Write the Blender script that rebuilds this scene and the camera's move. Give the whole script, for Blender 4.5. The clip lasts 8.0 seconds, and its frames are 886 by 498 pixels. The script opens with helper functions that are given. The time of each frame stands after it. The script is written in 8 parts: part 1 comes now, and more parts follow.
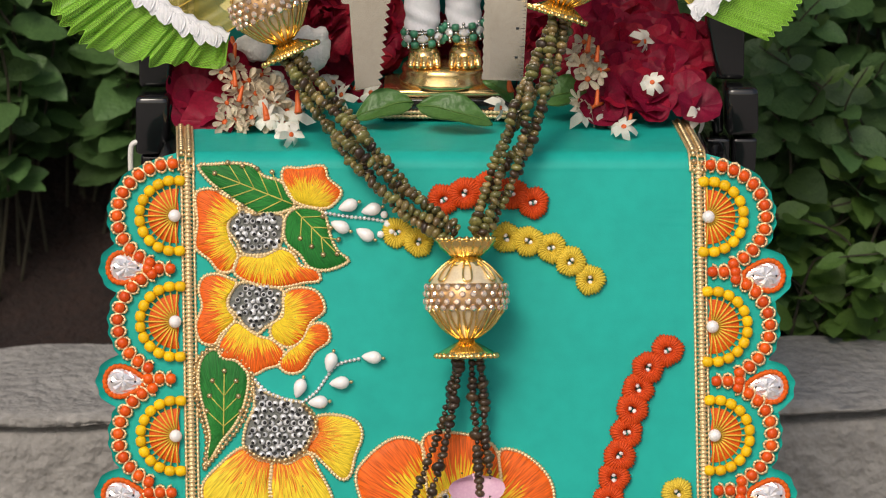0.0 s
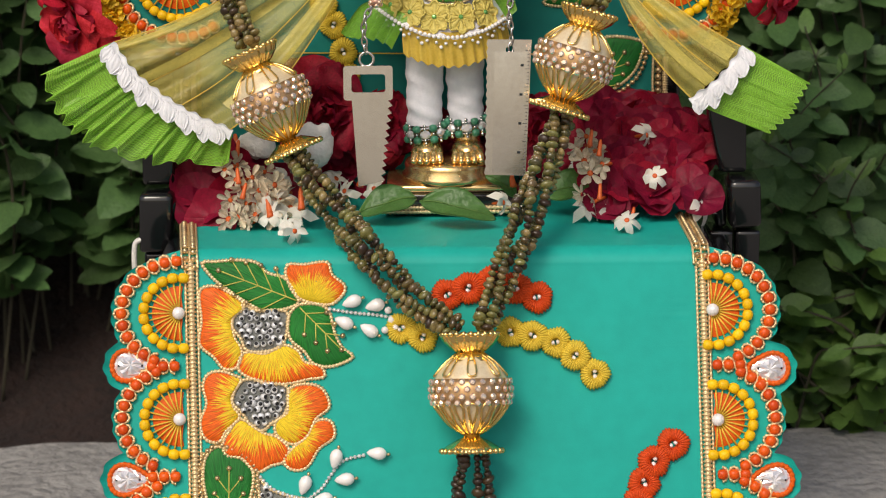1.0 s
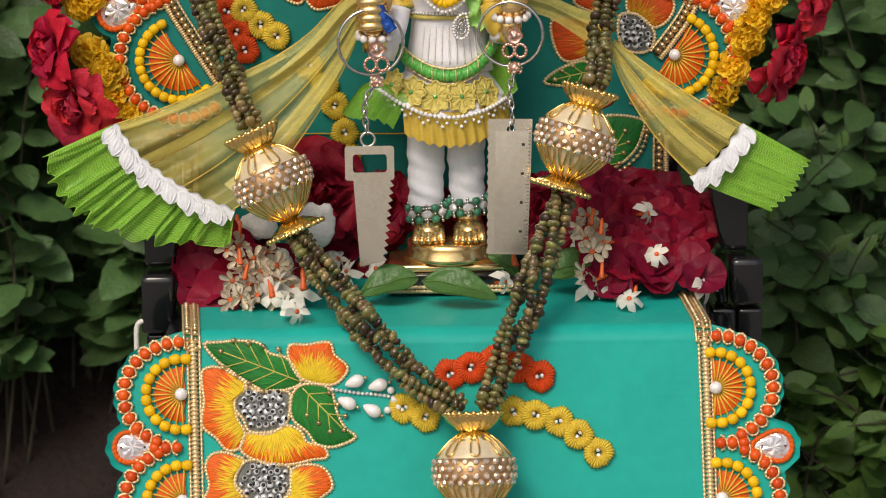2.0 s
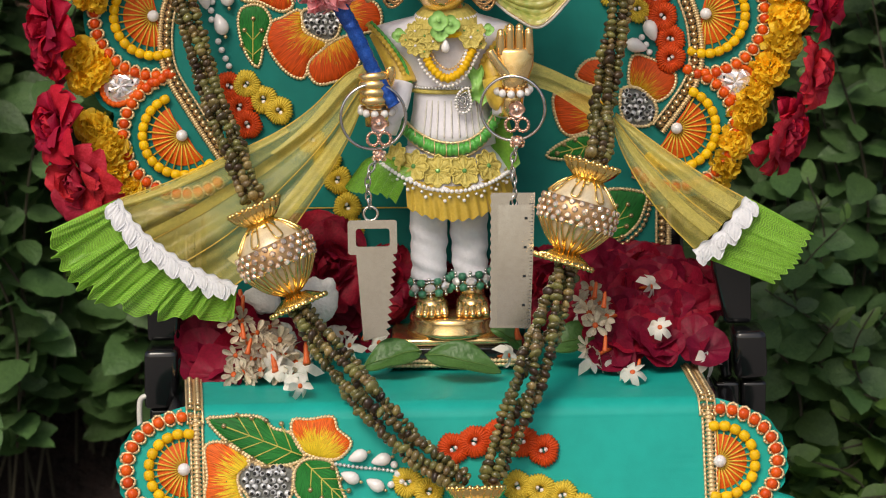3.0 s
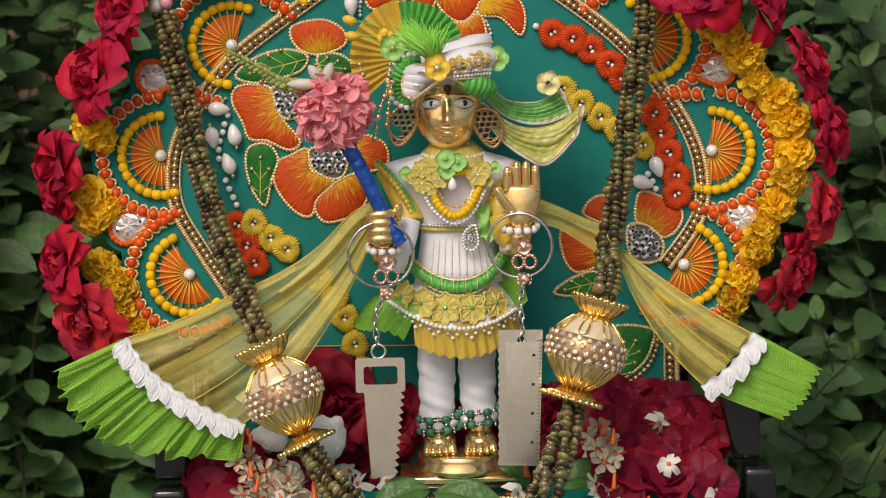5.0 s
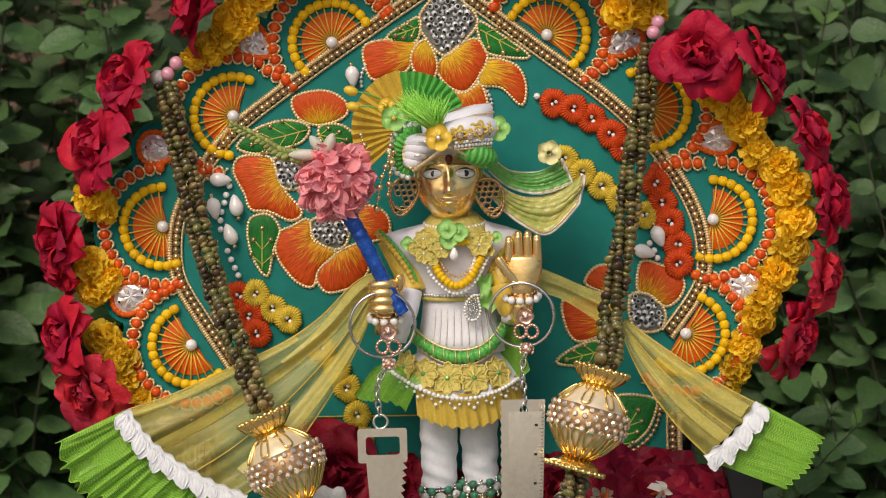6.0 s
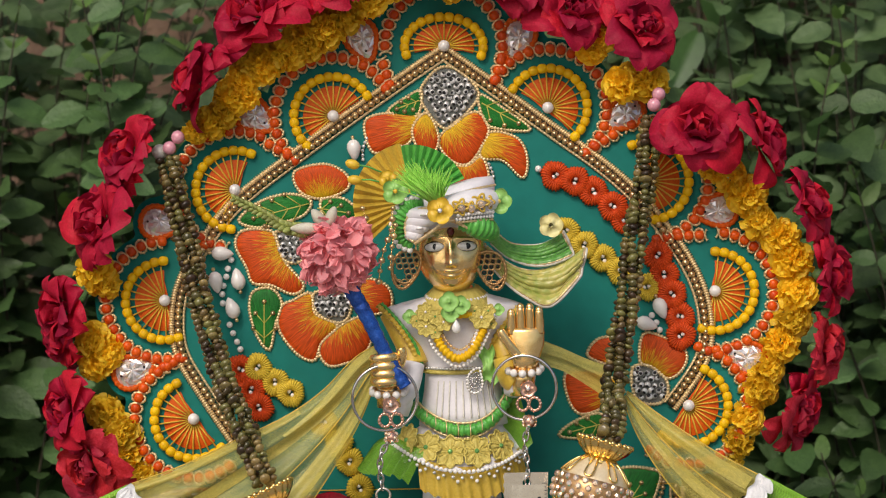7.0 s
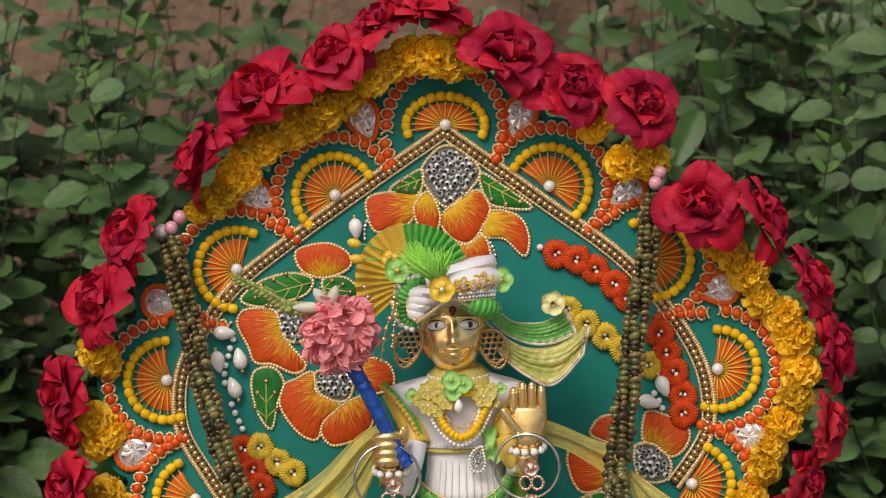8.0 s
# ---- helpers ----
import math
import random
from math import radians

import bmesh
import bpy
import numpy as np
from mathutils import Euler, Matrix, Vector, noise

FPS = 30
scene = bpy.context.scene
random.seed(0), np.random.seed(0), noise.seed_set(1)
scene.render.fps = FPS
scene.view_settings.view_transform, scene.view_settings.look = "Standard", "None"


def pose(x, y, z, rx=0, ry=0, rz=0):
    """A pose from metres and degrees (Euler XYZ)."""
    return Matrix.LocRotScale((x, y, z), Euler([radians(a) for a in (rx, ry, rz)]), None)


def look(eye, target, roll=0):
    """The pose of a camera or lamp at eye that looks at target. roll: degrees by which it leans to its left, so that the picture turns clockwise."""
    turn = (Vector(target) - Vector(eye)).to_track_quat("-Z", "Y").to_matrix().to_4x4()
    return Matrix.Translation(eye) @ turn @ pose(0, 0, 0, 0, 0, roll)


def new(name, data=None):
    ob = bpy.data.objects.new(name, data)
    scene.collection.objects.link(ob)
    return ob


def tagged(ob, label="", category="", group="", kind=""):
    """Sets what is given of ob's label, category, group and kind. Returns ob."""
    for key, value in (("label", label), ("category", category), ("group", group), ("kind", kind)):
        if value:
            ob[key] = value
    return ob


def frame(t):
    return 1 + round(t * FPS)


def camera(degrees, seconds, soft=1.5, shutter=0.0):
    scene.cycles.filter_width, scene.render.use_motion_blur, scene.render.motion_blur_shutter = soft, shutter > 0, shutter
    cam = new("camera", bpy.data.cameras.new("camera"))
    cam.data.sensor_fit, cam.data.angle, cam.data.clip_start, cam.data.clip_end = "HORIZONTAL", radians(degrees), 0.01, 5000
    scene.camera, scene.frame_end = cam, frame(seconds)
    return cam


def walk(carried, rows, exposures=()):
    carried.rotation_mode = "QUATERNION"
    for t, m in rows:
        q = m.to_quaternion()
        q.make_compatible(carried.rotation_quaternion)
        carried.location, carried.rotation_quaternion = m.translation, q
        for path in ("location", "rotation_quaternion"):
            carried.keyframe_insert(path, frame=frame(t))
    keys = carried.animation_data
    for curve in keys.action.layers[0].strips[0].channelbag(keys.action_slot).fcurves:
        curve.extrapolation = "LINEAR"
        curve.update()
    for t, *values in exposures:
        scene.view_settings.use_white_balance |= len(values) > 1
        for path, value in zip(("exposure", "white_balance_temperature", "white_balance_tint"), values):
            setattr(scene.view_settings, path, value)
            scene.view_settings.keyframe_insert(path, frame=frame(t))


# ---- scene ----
cam = camera(19.77, 8.0, soft=1.1)
# the camera stands on a tripod and tilts up: seconds and its turn in degrees
EYE = (0.0, -2.475, 0.348)
ROWS = [
    (0.0, 74.066, -0.042, 0.015),
    (0.5, 75.132, 0.214, -0.002),
    (1.0, 76.211, 0.461, -0.028),
    (1.5, 77.126, 0.654, -0.048),
    (3.0, 79.668, 0.995, -0.027),
    (3.5, 80.438, 1.043, 0.017),
    (4.0, 81.254, 1.14, 0.05),
    (4.5, 81.998, 1.238, 0.077),
    (6.0, 84.342, 1.52, 0.114),
    (6.5, 85.115, 1.679, 0.12),
    (7.0, 85.985, 1.769, 0.137),
    (7.5, 86.829, 1.878, 0.156),
    (8.0, 87.76, 1.962, 0.17),
]
# a long lens, stopped down: the shrubs behind fall softly out of focus
cam.data.dof.use_dof, cam.data.dof.focus_distance, cam.data.dof.aperture_fstop = True, 2.50, 9.0
walk(cam, [(t, pose(*EYE, rx, ry, rz)) for t, rx, ry, rz in ROWS],
     exposures=[(0.0, -0.29, 6850, 9), (4.0, -0.39, 6850, 9), (8.0, -0.38, 6850, 9)])

# ---- daylight in open shade ----
world = bpy.data.worlds.new("sky")
scene.world = world
world.use_nodes = True
wn = world.node_tree
sky = wn.nodes.new("ShaderNodeTexSky")
sky.sky_type, sky.sun_disc = "NISHITA", False
sky.sun_elevation, sky.sun_rotation = radians(46), radians(202)
sky.air_density, sky.dust_density = 1.0, 4.0
wn.nodes["Background"].inputs[1].default_value = 0.15
wn.links.new(sky.outputs[0], wn.nodes["Background"].inputs[0])
sun = new("sun", bpy.data.lights.new("sun", "SUN"))
sun.data.energy, sun.data.angle, sun.data.color = 1.8, radians(24), (1.0, 0.96, 0.9)
sun.matrix_world = look((-1.3, -3.2, 3.6), (0, 0, 0))


# ---- materials ----
def material(name, color, rough=0.6, metal=0.0, dark=None, scale=60.0, bump=0.0, bump_scale=300.0,
             vary=0.0, coat=0.0, sheen=0.0, spec=0.5, through_light=0.0, stretch=(1, 1, 1)):
    """A surface with colour variation at two scales, random variation from piece to piece and fine relief."""
    m = bpy.data.materials.new(name)
    m.use_nodes = True
    t = m.node_tree
    b = t.nodes["Principled BSDF"]
    b.inputs["Roughness"].default_value, b.inputs["Metallic"].default_value = rough, metal
    b.inputs["Coat Weight"].default_value, b.inputs["Sheen Weight"].default_value = coat, sheen
    b.inputs["Specular IOR Level"].default_value = spec
    if sheen:
        b.inputs["Sheen Roughness"].default_value = 0.4
    co = t.nodes.new("ShaderNodeTexCoord")
    mp = t.nodes.new("ShaderNodeMapping")
    mp.inputs["Scale"].default_value = stretch
    t.links.new(co.outputs["Object"], mp.inputs[0])
    n1, n2 = t.nodes.new("ShaderNodeTexNoise"), t.nodes.new("ShaderNodeTexNoise")
    n1.inputs["Scale"].default_value, n2.inputs["Scale"].default_value = scale, scale * 7
    for n in (n1, n2):
        n.inputs["Detail"].default_value = 3
        t.links.new(mp.outputs[0], n.inputs["Vector"])
    add = t.nodes.new("ShaderNodeMath")
    add.operation = "MULTIPLY_ADD"
    add.inputs[1].default_value = 0.5
    t.links.new(n2.outputs[0], add.inputs[0])
    half = t.nodes.new("ShaderNodeMath")
    half.operation = "MULTIPLY"
    half.inputs[1].default_value = 0.5
    t.links.new(n1.outputs[0], half.inputs[0])
    t.links.new(half.outputs[0], add.inputs[2])
    ramp = t.nodes.new("ShaderNodeMapRange")
    ramp.inputs[1].default_value, ramp.inputs[2].default_value = 0.35, 0.65
    t.links.new(add.outputs[0], ramp.inputs[0])
    mix = t.nodes.new("ShaderNodeMix")
    mix.data_type = "RGBA"
    dark = dark or tuple(c * 0.72 for c in color)
    mix.inputs[6].default_value, mix.inputs[7].default_value = (*dark, 1), (*color, 1)
    t.links.new(ramp.outputs[0], mix.inputs[0])
    out = mix.outputs[2]
    if vary:
        info = t.nodes.new("ShaderNodeObjectInfo")
        hsv = t.nodes.new("ShaderNodeHueSaturation")
        val = t.nodes.new("ShaderNodeMapRange")
        val.inputs[3].default_value, val.inputs[4].default_value = 1 - vary, 1 + vary
        t.links.new(info.outputs["Random"], val.inputs[0])
        t.links.new(val.outputs[0], hsv.inputs["Value"])
        hue = t.nodes.new("ShaderNodeMapRange")
        hue.inputs[3].default_value, hue.inputs[4].default_value = 0.5 - vary * 0.02, 0.5 + vary * 0.02
        t.links.new(info.outputs["Random"], hue.inputs[0])
        t.links.new(hue.outputs[0], hsv.inputs["Hue"])
        t.links.new(out, hsv.inputs["Color"])
        out = hsv.outputs[0]
    t.links.new(out, b.inputs["Base Color"])
    if bump:
        n3 = t.nodes.new("ShaderNodeTexNoise")
        n3.inputs["Scale"].default_value = bump_scale
        t.links.new(mp.outputs[0], n3.inputs["Vector"])
        bp = t.nodes.new("ShaderNodeBump")
        bp.inputs["Strength"].default_value, bp.inputs["Distance"].default_value = bump, 0.6 / bump_scale
        t.links.new(n3.outputs[0], bp.inputs["Height"])
        t.links.new(bp.outputs[0], b.inputs["Normal"])
    if through_light:
        tr = t.nodes.new("ShaderNodeBsdfTranslucent")
        t.links.new(out, tr.inputs[0])
        ms = t.nodes.new("ShaderNodeMixShader")
        ms.inputs[0].default_value = through_light
        t.links.new(b.outputs[0], ms.inputs[1])
        t.links.new(tr.outputs[0], ms.inputs[2])
        t.links.new(ms.outputs[0], t.nodes["Material Output"].inputs[0])
    return m


def thread(name, tip, root, edge=0.5):
    """Satin stitch: threads run along the uv's v, the colour changes from root to tip with ragged ends."""
    m = material(name, tip, 0.5, spec=0.22)
    t = m.node_tree
    b = t.nodes["Principled BSDF"]
    uv = t.nodes.new("ShaderNodeTexCoord")
    sep = t.nodes.new("ShaderNodeSeparateXYZ")
    t.links.new(uv.outputs["UV"], sep.inputs[0])
    line = t.nodes.new("ShaderNodeMapping")
    line.inputs["Scale"].default_value = (1.0, 0.05, 1)
    t.links.new(uv.outputs["UV"], line.inputs[0])
    n = t.nodes.new("ShaderNodeTexNoise")
    n.inputs["Scale"].default_value, n.inputs["Detail"].default_value = 1.3, 1
    t.links.new(line.outputs[0], n.inputs["Vector"])
    fine = t.nodes.new("ShaderNodeTexNoise")
    fine.inputs["Scale"].default_value, fine.inputs["Detail"].default_value = 1.6, 2
    t.links.new(line.outputs[0], fine.inputs["Vector"])
    s = t.nodes.new("ShaderNodeMath")
    s.operation = "MULTIPLY_ADD"
    s.inputs[1].default_value, s.inputs[2].default_value = 1.15, -0.575
    t.links.new(n.outputs[0], s.inputs[0])
    a = t.nodes.new("ShaderNodeMath")
    a.operation = "ADD"
    sv = t.nodes.new("ShaderNodeMath")
    sv.operation = "MULTIPLY"
    sv.inputs[1].default_value = 1 / 60.0
    t.links.new(sep.outputs[1], sv.inputs[0])
    t.links.new(sv.outputs[0], a.inputs[0])
    t.links.new(s.outputs[0], a.inputs[1])
    r = t.nodes.new("ShaderNodeMapRange")
    r.inputs[1].default_value, r.inputs[2].default_value = edge - 0.06, edge + 0.06
    t.links.new(a.outputs[0], r.inputs[0])
    mix = t.nodes.new("ShaderNodeMix")
    mix.data_type = "RGBA"
    mix.inputs[6].default_value, mix.inputs[7].default_value = (*root, 1), (*tip, 1)
    t.links.new(r.outputs[0], mix.inputs[0])
    shade = t.nodes.new("ShaderNodeHueSaturation")
    fr = t.nodes.new("ShaderNodeMapRange")
    fr.inputs[1].default_value, fr.inputs[2].default_value = 0.3, 0.7
    fr.inputs[3].default_value, fr.inputs[4].default_value = 0.55, 1.25
    t.links.new(fine.outputs[0], fr.inputs[0])
    t.links.new(fr.outputs[0], shade.inputs["Value"])
    t.links.new(mix.outputs[2], shade.inputs["Color"])
    t.links.new(shade.outputs[0], b.inputs["Base Color"])
    bp = t.nodes.new("ShaderNodeBump")
    bp.inputs["Strength"].default_value, bp.inputs["Distance"].default_value = 0.8, 0.0008
    t.links.new(fine.outputs[0], bp.inputs["Height"])
    t.links.new(bp.outputs[0], b.inputs["Normal"])
    return m


def gauze(name, color, cover=0.55, threads=900.0):
    """Woven see-through net: fine threads with open gaps between them."""
    m = material(name, color, 0.35, sheen=0.4, through_light=0.3)
    t = m.node_tree
    ms = t.nodes["Material Output"].inputs[0].links[0].from_node
    clear = t.nodes.new("ShaderNodeBsdfTransparent")
    uv = t.nodes.new("ShaderNodeTexCoord")
    w = t.nodes.new("ShaderNodeTexWave")
    w.bands_direction = "X"
    w.inputs["Scale"].default_value, w.inputs["Distortion"].default_value = threads, 0.6
    t.links.new(uv.outputs["UV"], w.inputs["Vector"])
    n = t.nodes.new("ShaderNodeTexNoise")
    n.inputs["Scale"].default_value = 14
    t.links.new(uv.outputs["UV"], n.inputs["Vector"])
    r = t.nodes.new("ShaderNodeMapRange")
    r.inputs[3].default_value, r.inputs[4].default_value = cover - 0.25, cover + 0.25
    t.links.new(w.outputs[1], r.inputs[0])
    a = t.nodes.new("ShaderNodeMath")
    a.operation = "MULTIPLY_ADD"
    a.inputs[1].default_value = 0.3
    t.links.new(n.outputs[0], a.inputs[0])
    sub = t.nodes.new("ShaderNodeMath")
    sub.operation = "SUBTRACT"
    sub.use_clamp = True
    sub.inputs[1].default_value = 0.15
    t.links.new(r.outputs[0], a.inputs[2])
    t.links.new(a.outputs[0], sub.inputs[0])
    mx = t.nodes.new("ShaderNodeMixShader")
    t.links.new(sub.outputs[0], mx.inputs[0])
    t.links.new(clear.outputs[0], mx.inputs[1])
    t.links.new(ms.outputs[0], mx.inputs[2])
    t.links.new(mx.outputs[0], t.nodes["Material Output"].inputs[0])
    return m


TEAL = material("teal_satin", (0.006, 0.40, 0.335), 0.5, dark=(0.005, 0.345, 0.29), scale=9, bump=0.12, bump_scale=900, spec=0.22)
# the drape's teal at half brightness: the backrest's shade is in this colour
TEAL_SHADED = material("teal_satin_shaded", (0.006, 0.20, 0.172), 0.6, dark=(0.005, 0.165, 0.142), scale=9, bump=0.12, bump_scale=900, spec=0.22)
GOLD = material("polished_gold", (0.98, 0.74, 0.30), 0.2, 1.0, dark=(0.90, 0.62, 0.22), scale=80)
BRASS = material("brass_statue", (1.0, 0.74, 0.37), 0.24, 0.93, dark=(0.92, 0.62, 0.25), scale=50)
CORD = material("gold_cord", (0.90, 0.71, 0.42), 0.30, 0.5, dark=(0.70, 0.50, 0.25), scale=400, bump=0.5, bump_scale=1500)
BEADGOLD = material("gold_bead", (0.84, 0.61, 0.33), 0.28, 0.9, vary=0.2)
ORANGE = material("orange_bead", (0.76, 0.095, 0.006), 0.35, vary=0.15, dark=(0.66, 0.075, 0.005), spec=0.35)
YELLOW = material("yellow_bead", (0.90, 0.55, 0.008), 0.45, vary=0.12, dark=(0.84, 0.48, 0.006), spec=0.3)
PEARL = material("pearl_white", (0.90, 0.87, 0.85), 0.16, dark=(0.82, 0.78, 0.76), coat=0.6, scale=120)
SILVER = material("silver_bead", (0.86, 0.86, 0.86), 0.14, 0.35, dark=(0.66, 0.66, 0.67), vary=0.2)
CRYSTAL = material("crystal_stone", (0.95, 0.93, 0.93), 0.05, 0.55, dark=(0.84, 0.78, 0.78), scale=160)
BLACKHOLE = material("black_hollow", (0.01, 0.01, 0.012), 0.5)
TH_ORANGE = thread("orange_yellow_satin_stitch", (0.82, 0.13, 0.012), (0.88, 0.62, 0.03), 0.60)
TH_YELLOW = thread("yellow_orange_satin_stitch", (0.86, 0.62, 0.04), (0.82, 0.18, 0.02), 0.5)
TH_DEEP = thread("deep_orange_satin_stitch", (0.64, 0.078, 0.008), (0.76, 0.46, 0.02), 0.50)
TH_GREEN = thread("green_satin_stitch", (0.012, 0.16, 0.025), (0.02, 0.22, 0.035), 0.5)
STITCH = material("yellow_thread", (0.80, 0.50, 0.06), 0.5, spec=0.25)
OLIVE_STITCH = material("olive_thread", (0.60, 0.54, 0.10), 0.5, sheen=0.2)
FANORANGE = material("orange_thread", (0.78, 0.12, 0.008), 0.5, spec=0.2, scale=300, bump=0.5, bump_scale=900)
RINGRED = material("red_orange_crochet", (0.70, 0.075, 0.010), 0.55, spec=0.25, scale=300, bump=0.4, bump_scale=1500)
RINGYEL = material("yellow_crochet", (0.78, 0.56, 0.06), 0.55, spec=0.25, scale=300, bump=0.4, bump_scale=1500)
LACQUER = material("black_lacquer", (0.008, 0.008, 0.009), 0.16, coat=0.4, scale=40)
PLASTER = material("grey_stone", (0.34, 0.325, 0.31), 0.9, dark=(0.22, 0.21, 0.20), scale=14, bump=0.9, bump_scale=60)
WALL = material("red_brown_plaster", (0.24, 0.155, 0.105), 0.95, dark=(0.18, 0.11, 0.078), scale=10, bump=0.6, bump_scale=50)
# soil colour taken near black to hold the shade under the shrubs
SOIL = material("shaded_soil", (0.024, 0.011, 0.008), 0.95, dark=(0.010, 0.005, 0.004), scale=20, bump=1.0, bump_scale=60)
PAVING = material("grey_paving", (0.30, 0.28, 0.26), 0.9, dark=(0.22, 0.2, 0.18), scale=6, bump=0.5, bump_scale=80)
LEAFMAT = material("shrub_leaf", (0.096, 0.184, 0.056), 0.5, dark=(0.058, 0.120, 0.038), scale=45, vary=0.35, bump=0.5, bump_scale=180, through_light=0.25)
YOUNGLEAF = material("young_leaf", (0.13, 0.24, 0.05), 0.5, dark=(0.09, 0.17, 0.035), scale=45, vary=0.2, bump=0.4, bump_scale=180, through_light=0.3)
# paler copy of the shrub leaf; stronger light on the upper foliage is coloured in
LEAFFAR_LIT = material("far_leaf_lit", (0.132, 0.215, 0.086), 0.55, dark=(0.076, 0.142, 0.052), scale=14, bump=0.4, bump_scale=120, through_light=0.25)
LONGLEAF = material("smooth_leaf", (0.07, 0.16, 0.045), 0.4, dark=(0.045, 0.11, 0.03), scale=14, vary=0.2, through_light=0.25)
STEMMAT = material("shrub_stem", (0.055, 0.048, 0.026), 0.7, dark=(0.03, 0.026, 0.015), scale=60)


# ---- mesh helpers: geometry is (vertices, faces, uvs or None) ----
def build(name, geos, mat, parent=None, label="", smooth=True, m=None):
    verts, faces, uvs, any_uv = [], [], [], False
    for g in geos if isinstance(geos, list) else [geos]:
        n = len(verts)
        verts += [tuple(v) for v in g[0]]
        faces += [tuple(i + n for i in f) for f in g[1]]
        any_uv |= g[2] is not None
        uvs += [tuple(u) for u in g[2]] if g[2] is not None else [(0.0, 0.0)] * len(g[0])
    me = bpy.data.meshes.new(name)
    me.from_pydata(verts, [], faces)
    if any_uv:
        layer = me.uv_layers.new(name="UVMap")
        idx = np.empty(len(me.loops), dtype=np.int32)
        me.loops.foreach_get("vertex_index", idx)
        layer.data.foreach_set("uv", np.array(uvs, dtype=np.float32)[idx].ravel())
    for k in mat if isinstance(mat, (list, tuple)) else [mat]:
        me.materials.append(k)
    if smooth:
        me.polygons.foreach_set("use_smooth", [True] * len(me.polygons))
    me.update()
    return put(name, me, parent, m, label)


def put(name, me, parent=None, m=None, label=""):
    ob = new(name, me)
    ob.parent = parent
    if m is not None:
        ob.matrix_basis = m
    return tagged(ob, label)


def thing(name, label, category, m=None, group="", kind=""):
    ob = new(name)
    ob.empty_display_size = 0.02
    if m is not None:
        ob.matrix_basis = m
    return tagged(ob, label, category, group, kind)


def moved(g, m):
    return [m @ Vector(v) for v in g[0]], g[1], g[2]


def lathe(profile, seg=16, flute=0, depth=0.0):
    """Turned body round z from (radius, height) pairs, with optional flutes."""
    v, f = [], []
    for r, z in profile:
        for i in range(seg):
            a = 2 * math.pi * i / seg
            k = r * (1 + depth * math.cos(flute * a)) if flute else r
            v.append((k * math.cos(a), k * math.sin(a), z))
    for j in range(len(profile) - 1):
        for i in range(seg):
            k = (i + 1) % seg
            f.append((j * seg + i, j * seg + k, (j + 1) * seg + k, (j + 1) * seg + i))
    f.append(tuple(range(seg))[::-1])
    f.append(tuple((len(profile) - 1) * seg + i for i in range(seg)))
    return v, f, None


def ball(r, sx=1.0, sy=1.0, sz=1.0, seg=8, rings=5):
    prof = [(r * max(math.sin(math.pi * k / rings), 0.02), -r * math.cos(math.pi * k / rings)) for k in range(rings + 1)]
    v, f, _ = lathe(prof, seg)
    return [(x * sx, y * sy, z * sz) for x, y, z in v], f, None


def smooth_line(pts, per=6, closed=False):
    """Catmull-Rom through the points."""
    p = [Vector(q) if len(q) == 3 else Vector((*q, 0)) for q in pts]
    n, res = len(p), []
    for i in range(n if closed else n - 1):
        a, b, c, d = (p[(i + k) % n] if closed else p[min(max(i + k, 0), n - 1)] for k in (-1, 0, 1, 2))
        for s in range(per):
            t = s / per
            res.append(0.5 * (2 * b + (c - a) * t + (2 * a - 5 * b + 4 * c - d) * t * t + (3 * b - a - 3 * c + d) * t ** 3))
    if not closed:
        res.append(p[-1])
    return res


def spaced(line, step, closed=False):
    """Points at an even step along a line."""
    line = list(line) + ([line[0]] if closed else [])
    res, left = [], 0.0
    for a, b in zip(line, line[1:]):
        d = (b - a).length
        s = left
        while s < d:
            res.append(a.lerp(b, s / d))
            s += step
        left = s - d
    return res


def tube(line, r, seg=6, closed=False, ripple=0.0, taper=None):
    v, f = [], []
    if ripple:
        # four rings to a ridge, so that the ridges show
        nxt = list(line[1:]) + [line[0] if closed else line[-1]]
        line = [q for a, b in zip(line, nxt) for q in (a, (a + b) / 2)]
        line = line if closed else line[:-1]
    n = len(line)
    side = None
    for i, p in enumerate(line):
        a = line[(i - 1) % n] if closed or i else p
        b = line[(i + 1) % n] if closed or i < n - 1 else p
        d = (b - a)
        d = d.normalized() if d.length > 1e-9 else Vector((0, 0, 1))
        if side is None:
            side = d.orthogonal().normalized()
        side = (side - d * side.dot(d)).normalized()
        up = d.cross(side)
        k = r * (1 + ripple * (1, 0, -1, 0)[i % 4]) * (taper(i / max(n - 1, 1)) if taper else 1)
        for s in range(seg):
            w = 2 * math.pi * s / seg
            v.append(p + side * (k * math.cos(w)) + up * (k * math.sin(w)))
    for i in range(n if closed else n - 1):
        j = (i + 1) % n
        for s in range(seg):
            q = (s + 1) % seg
            f.append((i * seg + s, i * seg + q, j * seg + q, j * seg + s))
    if not closed:
        f += [tuple(range(seg))[::-1], tuple((n - 1) * seg + s for s in range(seg))]
    return v, f, None


def sheet(fn, nu, nv, uv=(1.0, 1.0)):
    """Grid surface; fn(u, v) for u, v from 0 to 1."""
    v = [fn(i / nu, j / nv) for j in range(nv + 1) for i in range(nu + 1)]
    f = [(j * (nu + 1) + i, j * (nu + 1) + i + 1, (j + 1) * (nu + 1) + i + 1, (j + 1) * (nu + 1) + i) for j in range(nv) for i in range(nu)]
    return v, f, [(uv[0] * i / nu, uv[1] * j / nv) for j in range(nv + 1) for i in range(nu + 1)]


